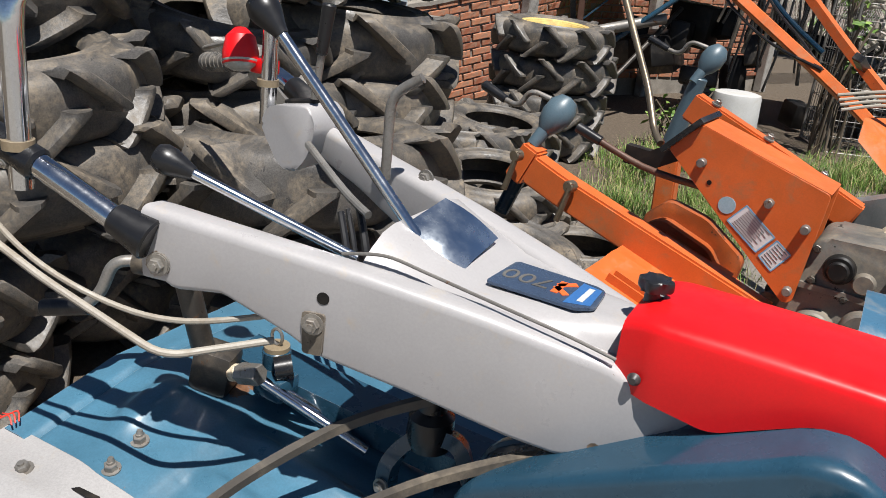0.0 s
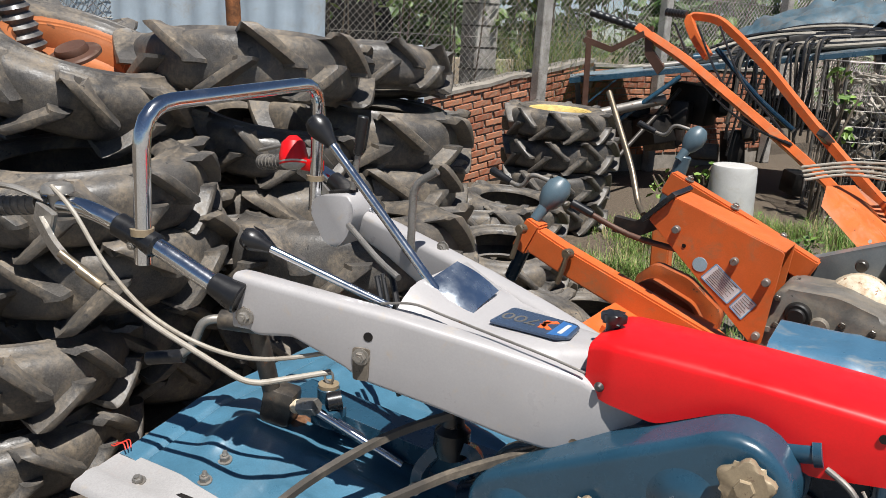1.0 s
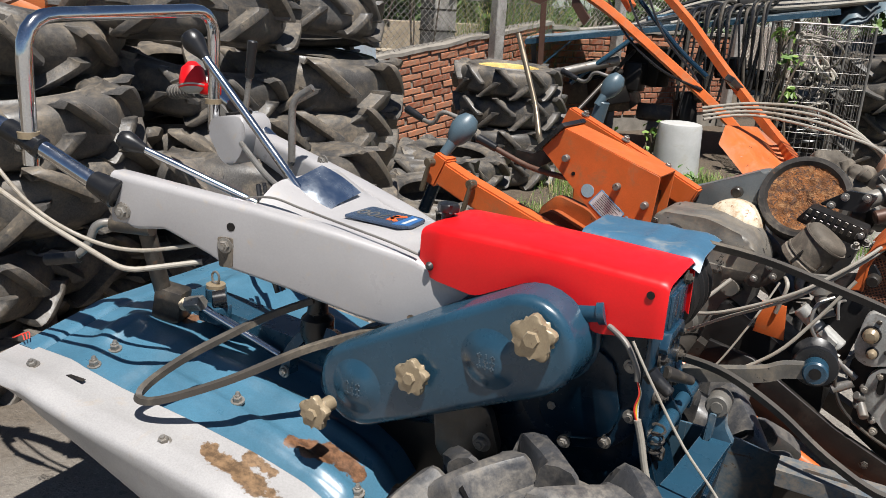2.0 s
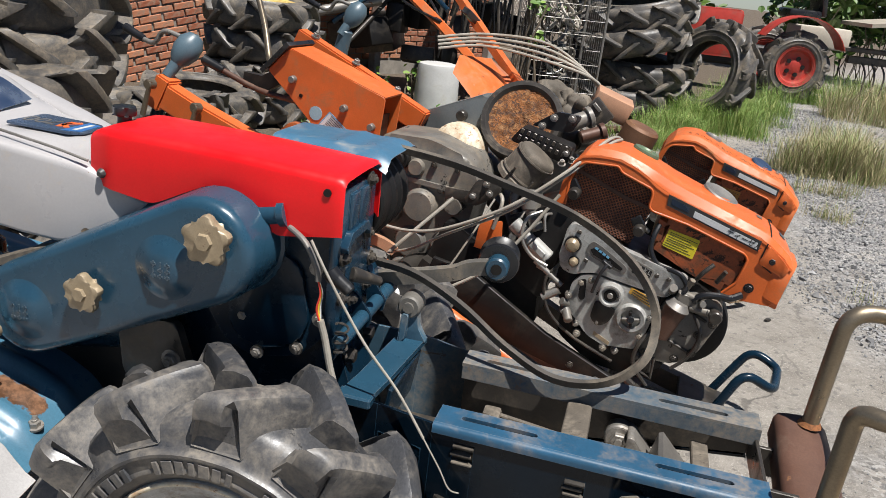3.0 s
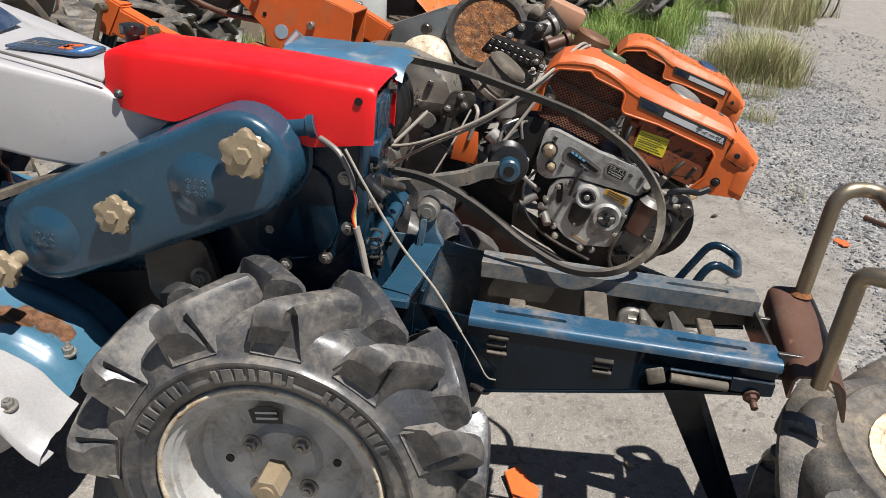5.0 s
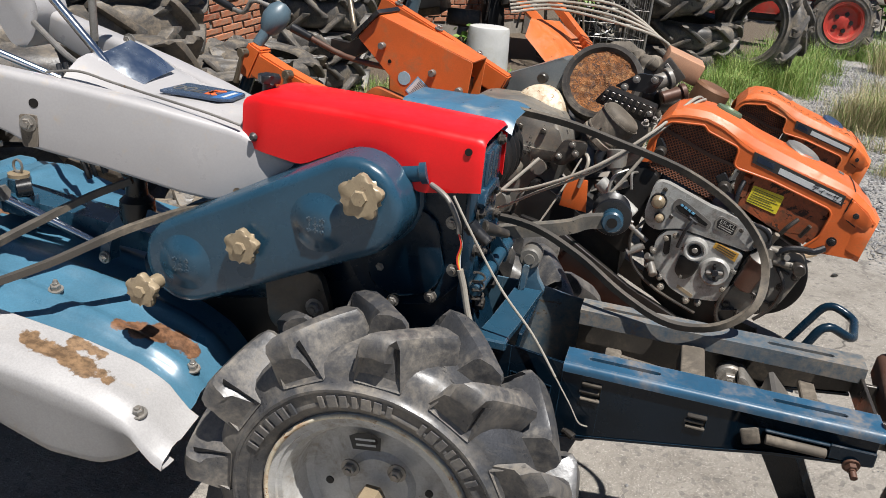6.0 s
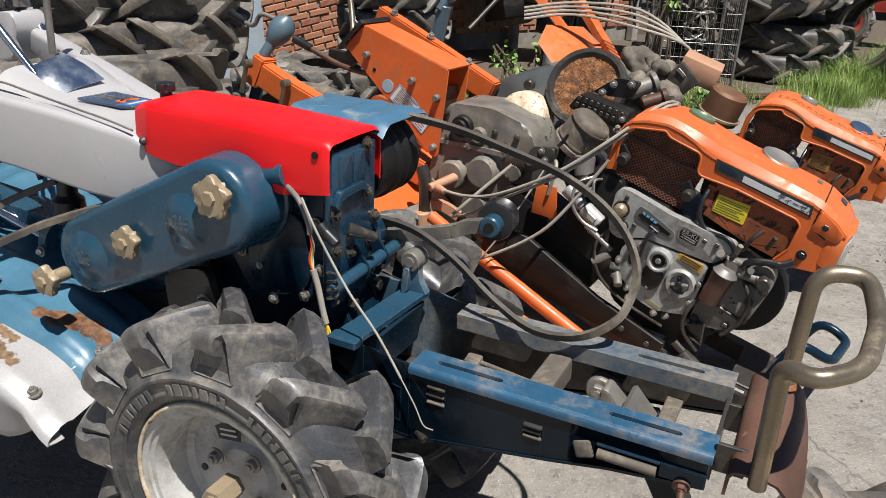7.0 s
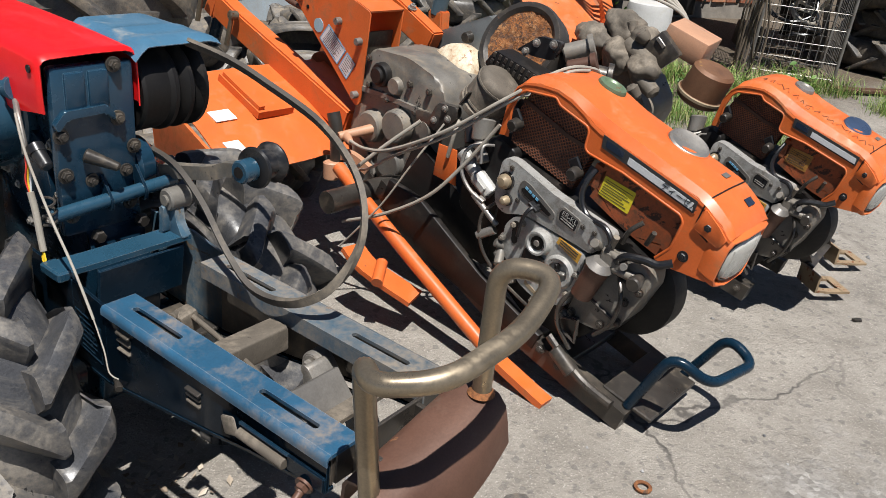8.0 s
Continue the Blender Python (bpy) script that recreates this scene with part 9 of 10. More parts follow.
def leaves(name, label, category, spots, count, size, col_a, col_b, seed, stems=True):
    """A bush of many small leaves in uneven clumps on thin stems."""
    m, t, b = nodes_of(name + "_leaf")
    isl = t.nodes.new("ShaderNodeNewGeometry").outputs["Random Per Island"]
    t.links.new(mix_of(t, isl, col_a, col_b), b.inputs["Base Color"])
    b.inputs["Roughness"].default_value = 0.5
    b.inputs["Subsurface Weight"].default_value = 0.0
    rnd = random.Random(seed)
    x0, y0 = spots[0][0], spots[0][1]
    top = thing(name, pose(x0, y0, 0), label, category)
    bm = B()
    bark = surface(name + "_bark", (0.13, 0.10, 0.07), 0.9, var=0.2) if stems else None
    for x, y, z, r in spots:
        k = int(count * r ** 1.6)
        for _ in range(max(30, k)):
            d = Vector((rnd.gauss(0, 1), rnd.gauss(0, 1), rnd.gauss(0, 0.8)))
            d = d.normalized() * r * rnd.uniform(0.25, 1.05) * (0.75 + 0.5 * noise.noise(Vector((d.x * 2 + x, d.y * 2, d.z * 2 + z))))
            c = Vector((x - x0, y - y0, z)) + d
            if c.z < 0.03:
                continue
            s = size * rnd.uniform(0.6, 1.3)
            q = Euler((rnd.uniform(-1.0, 1.0), rnd.uniform(-1.0, 1.0), rnd.uniform(0, 6.28))).to_matrix()
            pts = [(-0.5, 0, 0), (-0.1, -0.30, 0.05), (0.35, -0.2, 0.02), (0.6, 0, -0.08), (0.35, 0.2, 0.02), (-0.1, 0.30, 0.05)]
            vs = [bm.verts.new(c + q @ (Vector(p) * s)) for p in pts]
            bm.faces.new((vs[0], vs[1], vs[2], vs[3]))
            bm.faces.new((vs[0], vs[3], vs[4], vs[5]))
        if stems:
            for _ in range(4):
                e = Vector((x - x0 + rnd.uniform(-r, r) * 0.6, y - y0 + rnd.uniform(-r, r) * 0.6, z + rnd.uniform(0, r) * 0.7))
                base = Vector((x - x0 + rnd.uniform(-0.1, 0.1), y - y0 + rnd.uniform(-0.1, 0.1), 0))
                part("stem", tube(B(), [base, base.lerp(e, 0.5) + Vector((rnd.uniform(-0.08, 0.08), rnd.uniform(-0.08, 0.08), 0)), e], 0.008, 6, 4), bark, top)
    part("foliage", bm, m, top, "", 0, "stuff")


def grass(name, label, patches, seed, height, col_a, col_b, col_c=None):
    """Many thin bent blades, as one growth."""
    m, t, b = nodes_of(name + "_blade")
    isl = t.nodes.new("ShaderNodeNewGeometry").outputs["Random Per Island"]
    col = mix_of(t, isl, col_a, col_b)
    if col_c:
        col = mix_of(t, ramp_of(t, isl, 0.72, 0.78), col, col_c)
    t.links.new(col, b.inputs["Base Color"])
    b.inputs["Roughness"].default_value = 0.6
    rnd = random.Random(seed)
    verts, faces = [], []
    for x, y, rx, ry, n, k in patches:
        tufts = [(rnd.gauss(0, 0.5) * rx, rnd.gauss(0, 0.5) * ry) for _ in range(max(3, n // 32))]
        for _ in range(int(n * 2.4)):
            tx, ty = rnd.choice(tufts)
            px, py = x + tx + rnd.gauss(0, 0.06), y + ty + rnd.gauss(0, 0.06)
            h = height * k * (0.22 + 0.95 * rnd.random() ** 1.6)
            a = rnd.uniform(0, 6.28)
            lean = rnd.uniform(0.05, 1.0) * h
            w = rnd.uniform(0.0007, 0.0020) * (0.7 + k * 0.45)
            c, s = math.cos(a), math.sin(a)
            z = ground_height(px, py) - 0.005
            i = len(verts)
            verts += [(px - s * w, py + c * w, z), (px + s * w, py - c * w, z), (px + c * lean * 0.4 + s * w * 0.8, py + s * lean * 0.4 - c * w * 0.8, z + h * 0.6), (px + c * lean * 0.4 - s * w * 0.8, py + s * lean * 0.4 + c * w * 0.8, z + h * 0.6), (px + c * lean, py + s * lean, z + h * rnd.uniform(0.75, 1.0))]
            faces += [(i, i + 1, i + 2, i + 3), (i + 3, i + 2, i + 4)]
    me = bpy.data.meshes.new(name)
    me.from_pydata(verts, [], faces)
    ob = part_of(name, me, m, None, label, 0, "stuff")
    return tagged(ob, "", "grass")


brick_wall()
chain_link()
GREEN_A, GREEN_B = (0.055, 0.12, 0.018), (0.13, 0.24, 0.04)
leaves("shrub", "green leafy shrub behind the chain-link fence", "shrub", [(-2.0, 6.6, 1.75, 0.42), (-1.5, 7.0, 1.65, 0.40), (-0.9, 7.3, 1.85, 0.38), (-2.6, 6.2, 1.6, 0.45), (-0.7, 7.6, 1.4, 0.18), (-0.2, 8.4, 1.9, 0.4)], 1100, 0.090, (0.09, 0.18, 0.025), (0.28, 0.42, 0.09), 3)
leaves("vine", "green vine climbing the wire crate", "vine", [(2.12, 6.2, 1.15, 0.13), (2.18, 6.15, 0.95, 0.12), (2.2, 6.12, 0.7, 0.09), (0.95, 5.9, 0.2, 0.2), (1.25, 6.0, 0.3, 0.18)], 620, 0.06, (0.06, 0.13, 0.02), (0.20, 0.30, 0.06), 5)
leaves("weed", "broad-leaved green weeds at the bucket", "weed", [(1.42, 5.3, 0.12, 0.16), (0.75, 4.9, 0.10, 0.14), (1.05, 5.3, 0.12, 0.16), (1.75, 5.0, 0.10, 0.14), (2.4, 5.3, 0.15, 0.18)], 1100, 0.045, (0.05, 0.12, 0.02), (0.16, 0.26, 0.05), 6, False)
grass("strap_grass", "long strap-leaved green plant behind the fence", [(-0.25, 7.75, 0.30, 0.30, 900, 1.0), (0.1, 8.1, 0.3, 0.3, 700, 1.1)], 21, 1.65, (0.06, 0.13, 0.02), (0.20, 0.30, 0.06), (0.40, 0.33, 0.12))
grass("grass", "bright green grass on bare earth", [(0.45, 4.0, 0.35, 0.5, 1900, 0.9), (0.75, 3.6, 0.35, 0.4, 1500, 0.8), (1.0, 4.3, 0.5, 0.5, 1700, 0.8), (1.5, 4.4, 0.6, 0.4, 1300, 0.9), (1.9, 4.6, 0.5, 0.5, 900, 0.9), (1.0, 5.5, 0.4, 0.4, 900, 1.2), (1.6, 5.6, 0.4, 0.4, 900, 1.2), (2.2, 5.5, 0.4, 0.3, 700, 1.3), (0.65, 5.0, 0.25, 0.4, 700, 1.0), (2.6, 5.9, 0.3, 0.2, 500, 1.4)], 11, 0.12, (0.07, 0.15, 0.02), (0.21, 0.32, 0.06), (0.36, 0.30, 0.14))
grass("tall_grass", "tall bright green grass by the tyre stack", [(3.95, 6.9, 0.28, 0.28, 1200, 1.2), (4.35, 6.75, 0.25, 0.25, 1000, 1.1), (3.55, 6.2, 0.30, 0.30, 1500, 0.9), (4.1, 6.8, 0.35, 0.35, 1400, 1.0), (4.7, 7.5, 0.40, 0.40, 1300, 1.1), (5.3, 8.4, 0.5, 0.5, 1300, 1.2), (3.2, 5.6, 0.2, 0.25, 600, 0.7), (6.6, 9.9, 0.9, 0.5, 1100, 1.3), (8.6, 11.0, 0.9, 0.6, 900, 1.4)], 12, 0.27, (0.09, 0.19, 0.025), (0.24, 0.33, 0.07), (0.30, 0.32, 0.10))
grass("dry_grass", "straw-dry seeding grass tufts on the gravel", [(4.15, 5.15, 0.20, 0.20, 700, 1.0), (4.45, 5.0, 0.26, 0.20, 900, 1.25), (4.75, 5.35, 0.22, 0.25, 500, 1.1), (4.0, 4.5, 0.25, 0.12, 160, 0.55), (5.0, 6.2, 0.28, 0.28, 420, 1.1), (6.7, 8.4, 0.4, 0.4, 500, 1.5), (7.4, 8.9, 0.35, 0.35, 450, 1.5), (3.55, 3.78, 0.14, 0.07, 110, 0.45), (4.72, 5.0, 0.10, 0.06, 80, 0.5), (8.2, 9.8, 0.6, 0.5, 350, 1.3), (2.95, 2.45, 0.05, 0.04, 24, 0.3)], 13, 0.32, (0.24, 0.21, 0.10), (0.48, 0.40, 0.22), (0.17, 0.25, 0.06))


# ---- bucket, crates, bench with hoses ----
def bucket():
    b = thing("bucket", pose(1.40, 5.85, 0.02), "broken white plastic bucket turned upside down", "bucket")
    bm = B()
    n = 40
    rings = []
    for r, z in ((0.185, 0.0), (0.188, 0.03), (0.180, 0.04), (0.172, 0.20), (0.163, 0.40), (0.155, 0.425), (0.13, 0.432), (0.0, 0.436)):
        rings.append([(r * math.cos(6.2832 * i / n), r * math.sin(6.2832 * i / n), z) for i in range(n + 1)])
    vs = [[bm.verts.new(p) for p in ring] for ring in rings]
    for j, (p, q) in enumerate(zip(vs, vs[1:])):
        for i in range(n):
            hole = j == 0 and 30 <= i <= 33
            if not hole:
                bm.faces.new((p[i], p[i + 1], q[i + 1], q[i]))
    bmesh.ops.remove_doubles(bm, verts=bm.verts, dist=0.0005)
    bmesh.ops.solidify(bm, geom=bm.faces[:], thickness=0.004)
    part("shell", bm, white_plastic, b)


def crate(x, y, z, w, d, h, turn, fill):
    c = thing("wire_crate", pose(x, y, z, 0, 0, turn), "rusty folding wire crate full of scrap cable", "crate", "wire crates")
    bm = B()
    def line(a, b, r=0.0028):
        sweep(bm, [a, b], circle(r, 5), cap=False)
    for s in range(4):
        nw = int((w if s % 2 == 0 else d) / 0.055)
        for i in range(nw + 1):
            f = i / nw
            if s == 0:
                line((w * f, 0, 0), (w * f, 0, h))
            elif s == 2:
                line((w * f, d, 0), (w * f, d, h))
            elif s == 1:
                line((w, d * f, 0), (w, d * f, h))
            else:
                line((0, d * f, 0), (0, d * f, h))
    nh = int(h / 0.11)
    for i in range(nh + 1):
        zz = h * i / nh
        r = 0.006 if i in (0, nh) else 0.003
        for a, b in (((0, 0), (w, 0)), ((w, 0), (w, d)), ((w, d), (0, d)), ((0, d), (0, 0))):
            line((*a, zz), (*b, zz), r)
    part("wire_mesh", bm, galvanised, c, "", 0)
    for p in ((0, 0), (w, 0), (0, d), (w, d)):
        part("corner_post", sweep(B(), [(*p, 0), (*p, h)], circle(0.012, 8)), galvanised, c)
    bm = B()
    sweep(bm, round_path([(w * 0.55, -0.02, h * 0.55), (w * 0.55, -0.05, h * 0.62), (w * 0.8, -0.05, h * 0.62), (w * 0.8, -0.02, h * 0.55)], 0.03), circle(0.005, 6))
    part("latch", bm, galvanised, c)
    rnd = random.Random(int(x * 100))
    for i in range(fill):
        bm = B()
        cx, cy, cz = rnd.uniform(0.2, w - 0.2), rnd.uniform(0.2, d - 0.15), rnd.uniform(0.05, h - 0.1)
        r = rnd.uniform(0.08, 0.2)
        q = Euler((rnd.uniform(-0.9, 0.9), rnd.uniform(-0.9, 0.9), 0)).to_matrix()
        tube(bm, [Vector((cx, cy, cz)) + q @ Vector((r * math.cos(a) * rnd.uniform(0.85, 1.1), r * math.sin(a), rnd.uniform(-0.02, 0.02))) for a in [k * 0.7 for k in range(18)]], rnd.uniform(0.006, 0.014), 6, 3)
        ob = part("scrap_cable", bm, rnd.choice((black_plastic, cable_grey, black_plastic, bare_iron)), None, "tangled scrap cable lying in a wire crate")
        ob.matrix_basis = pose(x, y, z, 0, 0, turn)
        tagged(ob, "", "cable", "scrap cables")


def bench():
    sheet_blue = surface("dull_blue_sheet", (0.20, 0.26, 0.30), 0.55, metal=0.2, var=0.15, grime=(0.25, 0.2, 0.15), grime_amount=0.12, wear=RUST, amount=0.05)
    b = thing("scrap_bench", pose(0.29, 6.90, -0.09, 0, -9, 0), "long steel bench with dented grey-blue sheet top", "bench")
    rows = [[(2.6 * i / 16, 0.95 * j / 5, 1.06 + 0.012 * noise.noise(Vector((i * 0.6, j * 0.8, 0)))) for j in range(6)] for i in range(17)]
    part("sheet_top", sheet(B(), rows, 0.006), sheet_blue, b)
    bm = box(B(), (1.3, -0.01, 1.03), (2.62, 0.012, 0.045), None, 0.002)
    part("edge_angle", bm, blue_paint, b)
    for x, y in ((0.06, 0.05), (2.5, 0.05), (0.06, 0.9), (2.5, 0.9)):
        part("leg", box(B(), (x, y, 0.52 - x * 0.08), (0.045, 0.045, 1.04 + x * 0.16), None, 0.003), bare_iron, b)
    bm = B()
    sweep(bm, [(0.10, 0.04, 0.80), (0.42, 0.04, 1.02)], rect(0.04, 0.012))
    part("brace", bm, blue_paint, b)
    # pipes, bars and hoses on, below and over the bench
    def top(x, y, dz=0.0):
        return (x, y, 0.965 + 0.158 * (x - 0.29) + dz)
    for (p, q, r, mt, lb) in (((0.35, 6.75, 0.66), (0.95, 6.95, 0.82), 0.045, galvanised, "grey ridged pipe leaning below the bench"), ((0.6, 6.6, 0.35), (1.1, 7.2, 0.90), 0.02, bare_iron, "dark steel bar below the bench"), (top(0.75, 7.1, 0.03), top(3.0, 7.2, 0.05), 0.028, galvanised, "long grey pipe on the bench"), (top(1.0, 7.3, 0.03), top(3.1, 7.6, 0.02), 0.022, bare_iron, "long rusty pipe on the bench"), (top(1.2, 7.4, 0.06), top(3.2, 7.5, 0.10), 0.04, blue_paint, "blue painted pipe on the bench"), (top(0.6, 7.5, 0.03), top(2.6, 7.7, 0.02), 0.018, cable_grey, "long grey conduit on the bench"), ((0.55, 6.85, 0.60), (1.05, 6.88, 1.02), 0.022, blue_paint, "blue steel brace below the bench")):
        ob = part("scrap_pipe", cyl(B(), p, q, r, seg=12), mt, None, lb)
        tagged(ob, "", "pipe", "scrap pipes")
    rnd = random.Random(8)
    for k in range(26):
        x = 1.42 + 0.028 * k + rnd.uniform(-0.03, 0.03)
        y = 6.84 - rnd.uniform(0, 0.10)
        dz = rnd.uniform(0.35, 0.95)
        zt = 0.965 + 0.158 * (x - 0.29) + 0.08 + rnd.uniform(0, 0.08)
        sway = rnd.uniform(-0.10, 0.10)
        bm = tube(B(), [(x + 0.30, y + 0.6, zt - 0.03), (x + 0.10, y + 0.2, zt + 0.02), (x, y, zt - 0.05), (x + sway * 0.4, y - 0.05, zt - dz * 0.55), (x + sway, y - 0.03, zt - dz)], rnd.uniform(0.009, 0.016), 7, 5)
        ob = part("hose", bm, black_plastic if k % 3 else belt_rubber, None, "black hose hanging over the bench edge")
        tagged(ob, "", "hose", "hanging hoses")
    for k in range(14):
        y = 6.95 + 0.05 * k
        x = 0.9 + rnd.uniform(0, 0.5)
        bm = tube(B(), [top(x, y, 0.03), top(x + 0.6, y + 0.05, 0.07 + 0.012 * k), top(x + 1.2, y - 0.05, 0.06 + 0.012 * k), top(x + 1.9, y + 0.1, 0.05)], rnd.uniform(0.010, 0.017), 7, 5)
        ob = part("hose", bm, black_plastic if k % 3 else cable_grey, None, "black hose lying along the bench")
        tagged(ob, "", "hose", "hoses on the bench")
    for k in range(9):
        x, y = 1.55 + 0.15 * k, 7.3 + rnd.uniform(-0.2, 0.3)
        bm = box(B(), (0, 0, 0), (rnd.uniform(0.12, 0.35), rnd.uniform(0.1, 0.25), rnd.uniform(0.08, 0.16)), Euler((rnd.uniform(-0.3, 0.3), rnd.uniform(-0.3, 0.3), rnd.uniform(0, 3))).to_matrix(), 0.015, 2)
        ob = part("scrap_casting", bm, (void_black, bare_iron, grey_cast)[k % 3], None, "dark oily scrap casting lying on the bench")
        ob.matrix_basis = pose(*top(x, y, 0.09))
        tagged(ob, "", "scrap", "castings on the bench")
    # dark scrap below and behind
    for k in range(22):
        x, y, z = 0.65 + 0.12 * k, 7.25 + rnd.uniform(-0.15, 0.3), rnd.uniform(0.12, 0.85)
        bm = box(B(), (0, 0, 0), (rnd.uniform(0.15, 0.4), rnd.uniform(0.1, 0.3), rnd.uniform(0.12, 0.35)), Euler((rnd.uniform(-0.3, 0.3), rnd.uniform(-0.3, 0.3), rnd.uniform(0, 3))).to_matrix(), 0.02, 2)
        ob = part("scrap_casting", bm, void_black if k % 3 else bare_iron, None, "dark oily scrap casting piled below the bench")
        ob.matrix_basis = pose(x, y, z)
        tagged(ob, "", "scrap", "scrap castings")
    for (cx, cy, cz, w, h2, turn, lb) in ((2.45, 8.0, 1.60, 1.6, 0.9, -12, "crumpled dusty blue tarpaulin over the bench"), (3.5, 7.9, 1.62, 1.4, 0.9, 9, "crumpled dark tarpaulin draped over scrap")):
        tarp = [[(w * (i / 20 - 0.5), h2 * (j / 10 - 0.5), 0.14 * noise.noise(Vector((i * 0.33, j * 0.5, cx))) + 0.05 * noise.noise(Vector((i * 1.1, j * 1.3, cx))) - 0.2 * (abs(i / 20 - 0.5) * 2) ** 3) for j in range(11)] for i in range(21)]
        ob = part("tarpaulin", sheet(B(), tarp, 0.006), surface("blue_tarp", (0.075, 0.13, 0.165), 0.45, var=0.4, scale=4, grime=(0.1, 0.09, 0.08), grime_amount=0.2), None, lb, 60)
        ob.matrix_basis = pose(cx, cy, cz, 18, -9, turn)
        tagged(ob, "", "tarpaulin")
        part("tarp_pole", cyl(B(), (0, 0, -cz), (0, 0, 0), 0.025, seg=10), bare_iron, ob)


bucket()
crate(2.20, 6.30, 0.03, 0.62, 0.55, 1.20, 2, 16)
bench()

# upright steel post in front of the wall
bm = box(B(), (0, 0, 0.68), (0.05, 0.035, 1.36), None, 0.004)
ob = tagged(part("steel_post", bm, brown_rust, None, "rusty flat steel post by the bench"), "", "post")
ob.matrix_basis = pose(0.30, 6.86, 0, 0, -2)

# ---- pale metal sheet wall behind the tyres ----
rows = [[(-3.6 + 2.22 * i / 60, 4.75 + 0.015 * math.sin(i * 1.3) - 0.12 * i / 60, z) for z in (0, 0.7, 1.4, 2.1)] for i in range(61)]
sw = part("wall_sheet", sheet(B(), rows, 0.004), surface("pale_blue_sheet_metal", (0.42, 0.50, 0.56), 0.5, metal=0.1, var=0.08, grime=(0.35, 0.34, 0.32), grime_amount=0.1), None, "pale blue corrugated sheet metal wall", 50, "structure")
tagged(part("low_panel", box(B(), (-1.20, 5.25, 0.58), (0.72, 0.03, 1.16), pose(0, 0, 0, 0, -4, 12), 0.004), sw.data.materials[0], None, "dented pale panel leaning behind the tyres"), "", "panel")
bm = B()
cyl(bm, (-1.42, 3.4, 0.9), (-1.50, 3.45, 2.1), 0.035, seg=14)
tagged(part("rusty_pole", bm, rust, None, "rusty brown pole standing among the tyres"), "", "pole")

# rubber-ribbed shaft boot and pipe standing on the top tyre
bm = B()
lathe(bm, [(0, 0)] + [(0.062 - 0.002 * i + (0.012 if i % 2 else 0), 0.016 * i) for i in range(14)] + [(0, 0.225)], pose(-1.66, 2.20, 1.15, 14, -6), 26)
tagged(part("rubber_bellows", bm, rubber, None, "ribbed black rubber bellows standing on a rim"), "", "bellows")
bm = B()
lathe(bm, [(0, 0.03), (0.05, 0.03), (0.055, 0.02), (0.055, 0.008), (0.085, 0.006), (0.09, 0.0), (0.09, -0.01), (0, -0.01)], pose(-1.46, 2.16, 1.15, 24, -8), 28)
tagged(part("hub_flange", bm, brown_rust, None, "tan rusty hub flange lying in the rim"), "", "flange")

# ---- far right: large tyres, red tractor, rake ----
TYRES.append(tyre_kind("tyre_casing", 0.60, 0.27, 0.33, 11, 0.05, 0.36, 0.080, 0.050, old_rubber, 0.1, 17))
for dx, dy, z, tx, ty in ((0, 0, 0.14, 0, 0), (0.08, 0.05, 0.41, 4, -3), (-0.04, 0.0, 0.70, -8, -12), (0.02, 0.08, 0.99, -4, -16)):
    stack_tyre(3, 3.48 + dx, 7.45 + dy, z, 80 * dx + 40 * z, (tx, ty), 1.0, "large black tractor tyre in a leaning stack", "large stacked tyres")
ob = stack_tyre(3, 4.12, 7.15, 0.50, 0, (0, 0), 0.85, "large tractor tyre standing on edge against a stack", "large stacked tyres")
ob.matrix_basis = pose(4.18, 7.1, 0.50, 80, 0, -62) @ Matrix.Diagonal((0.85, 0.85, 0.85, 1))


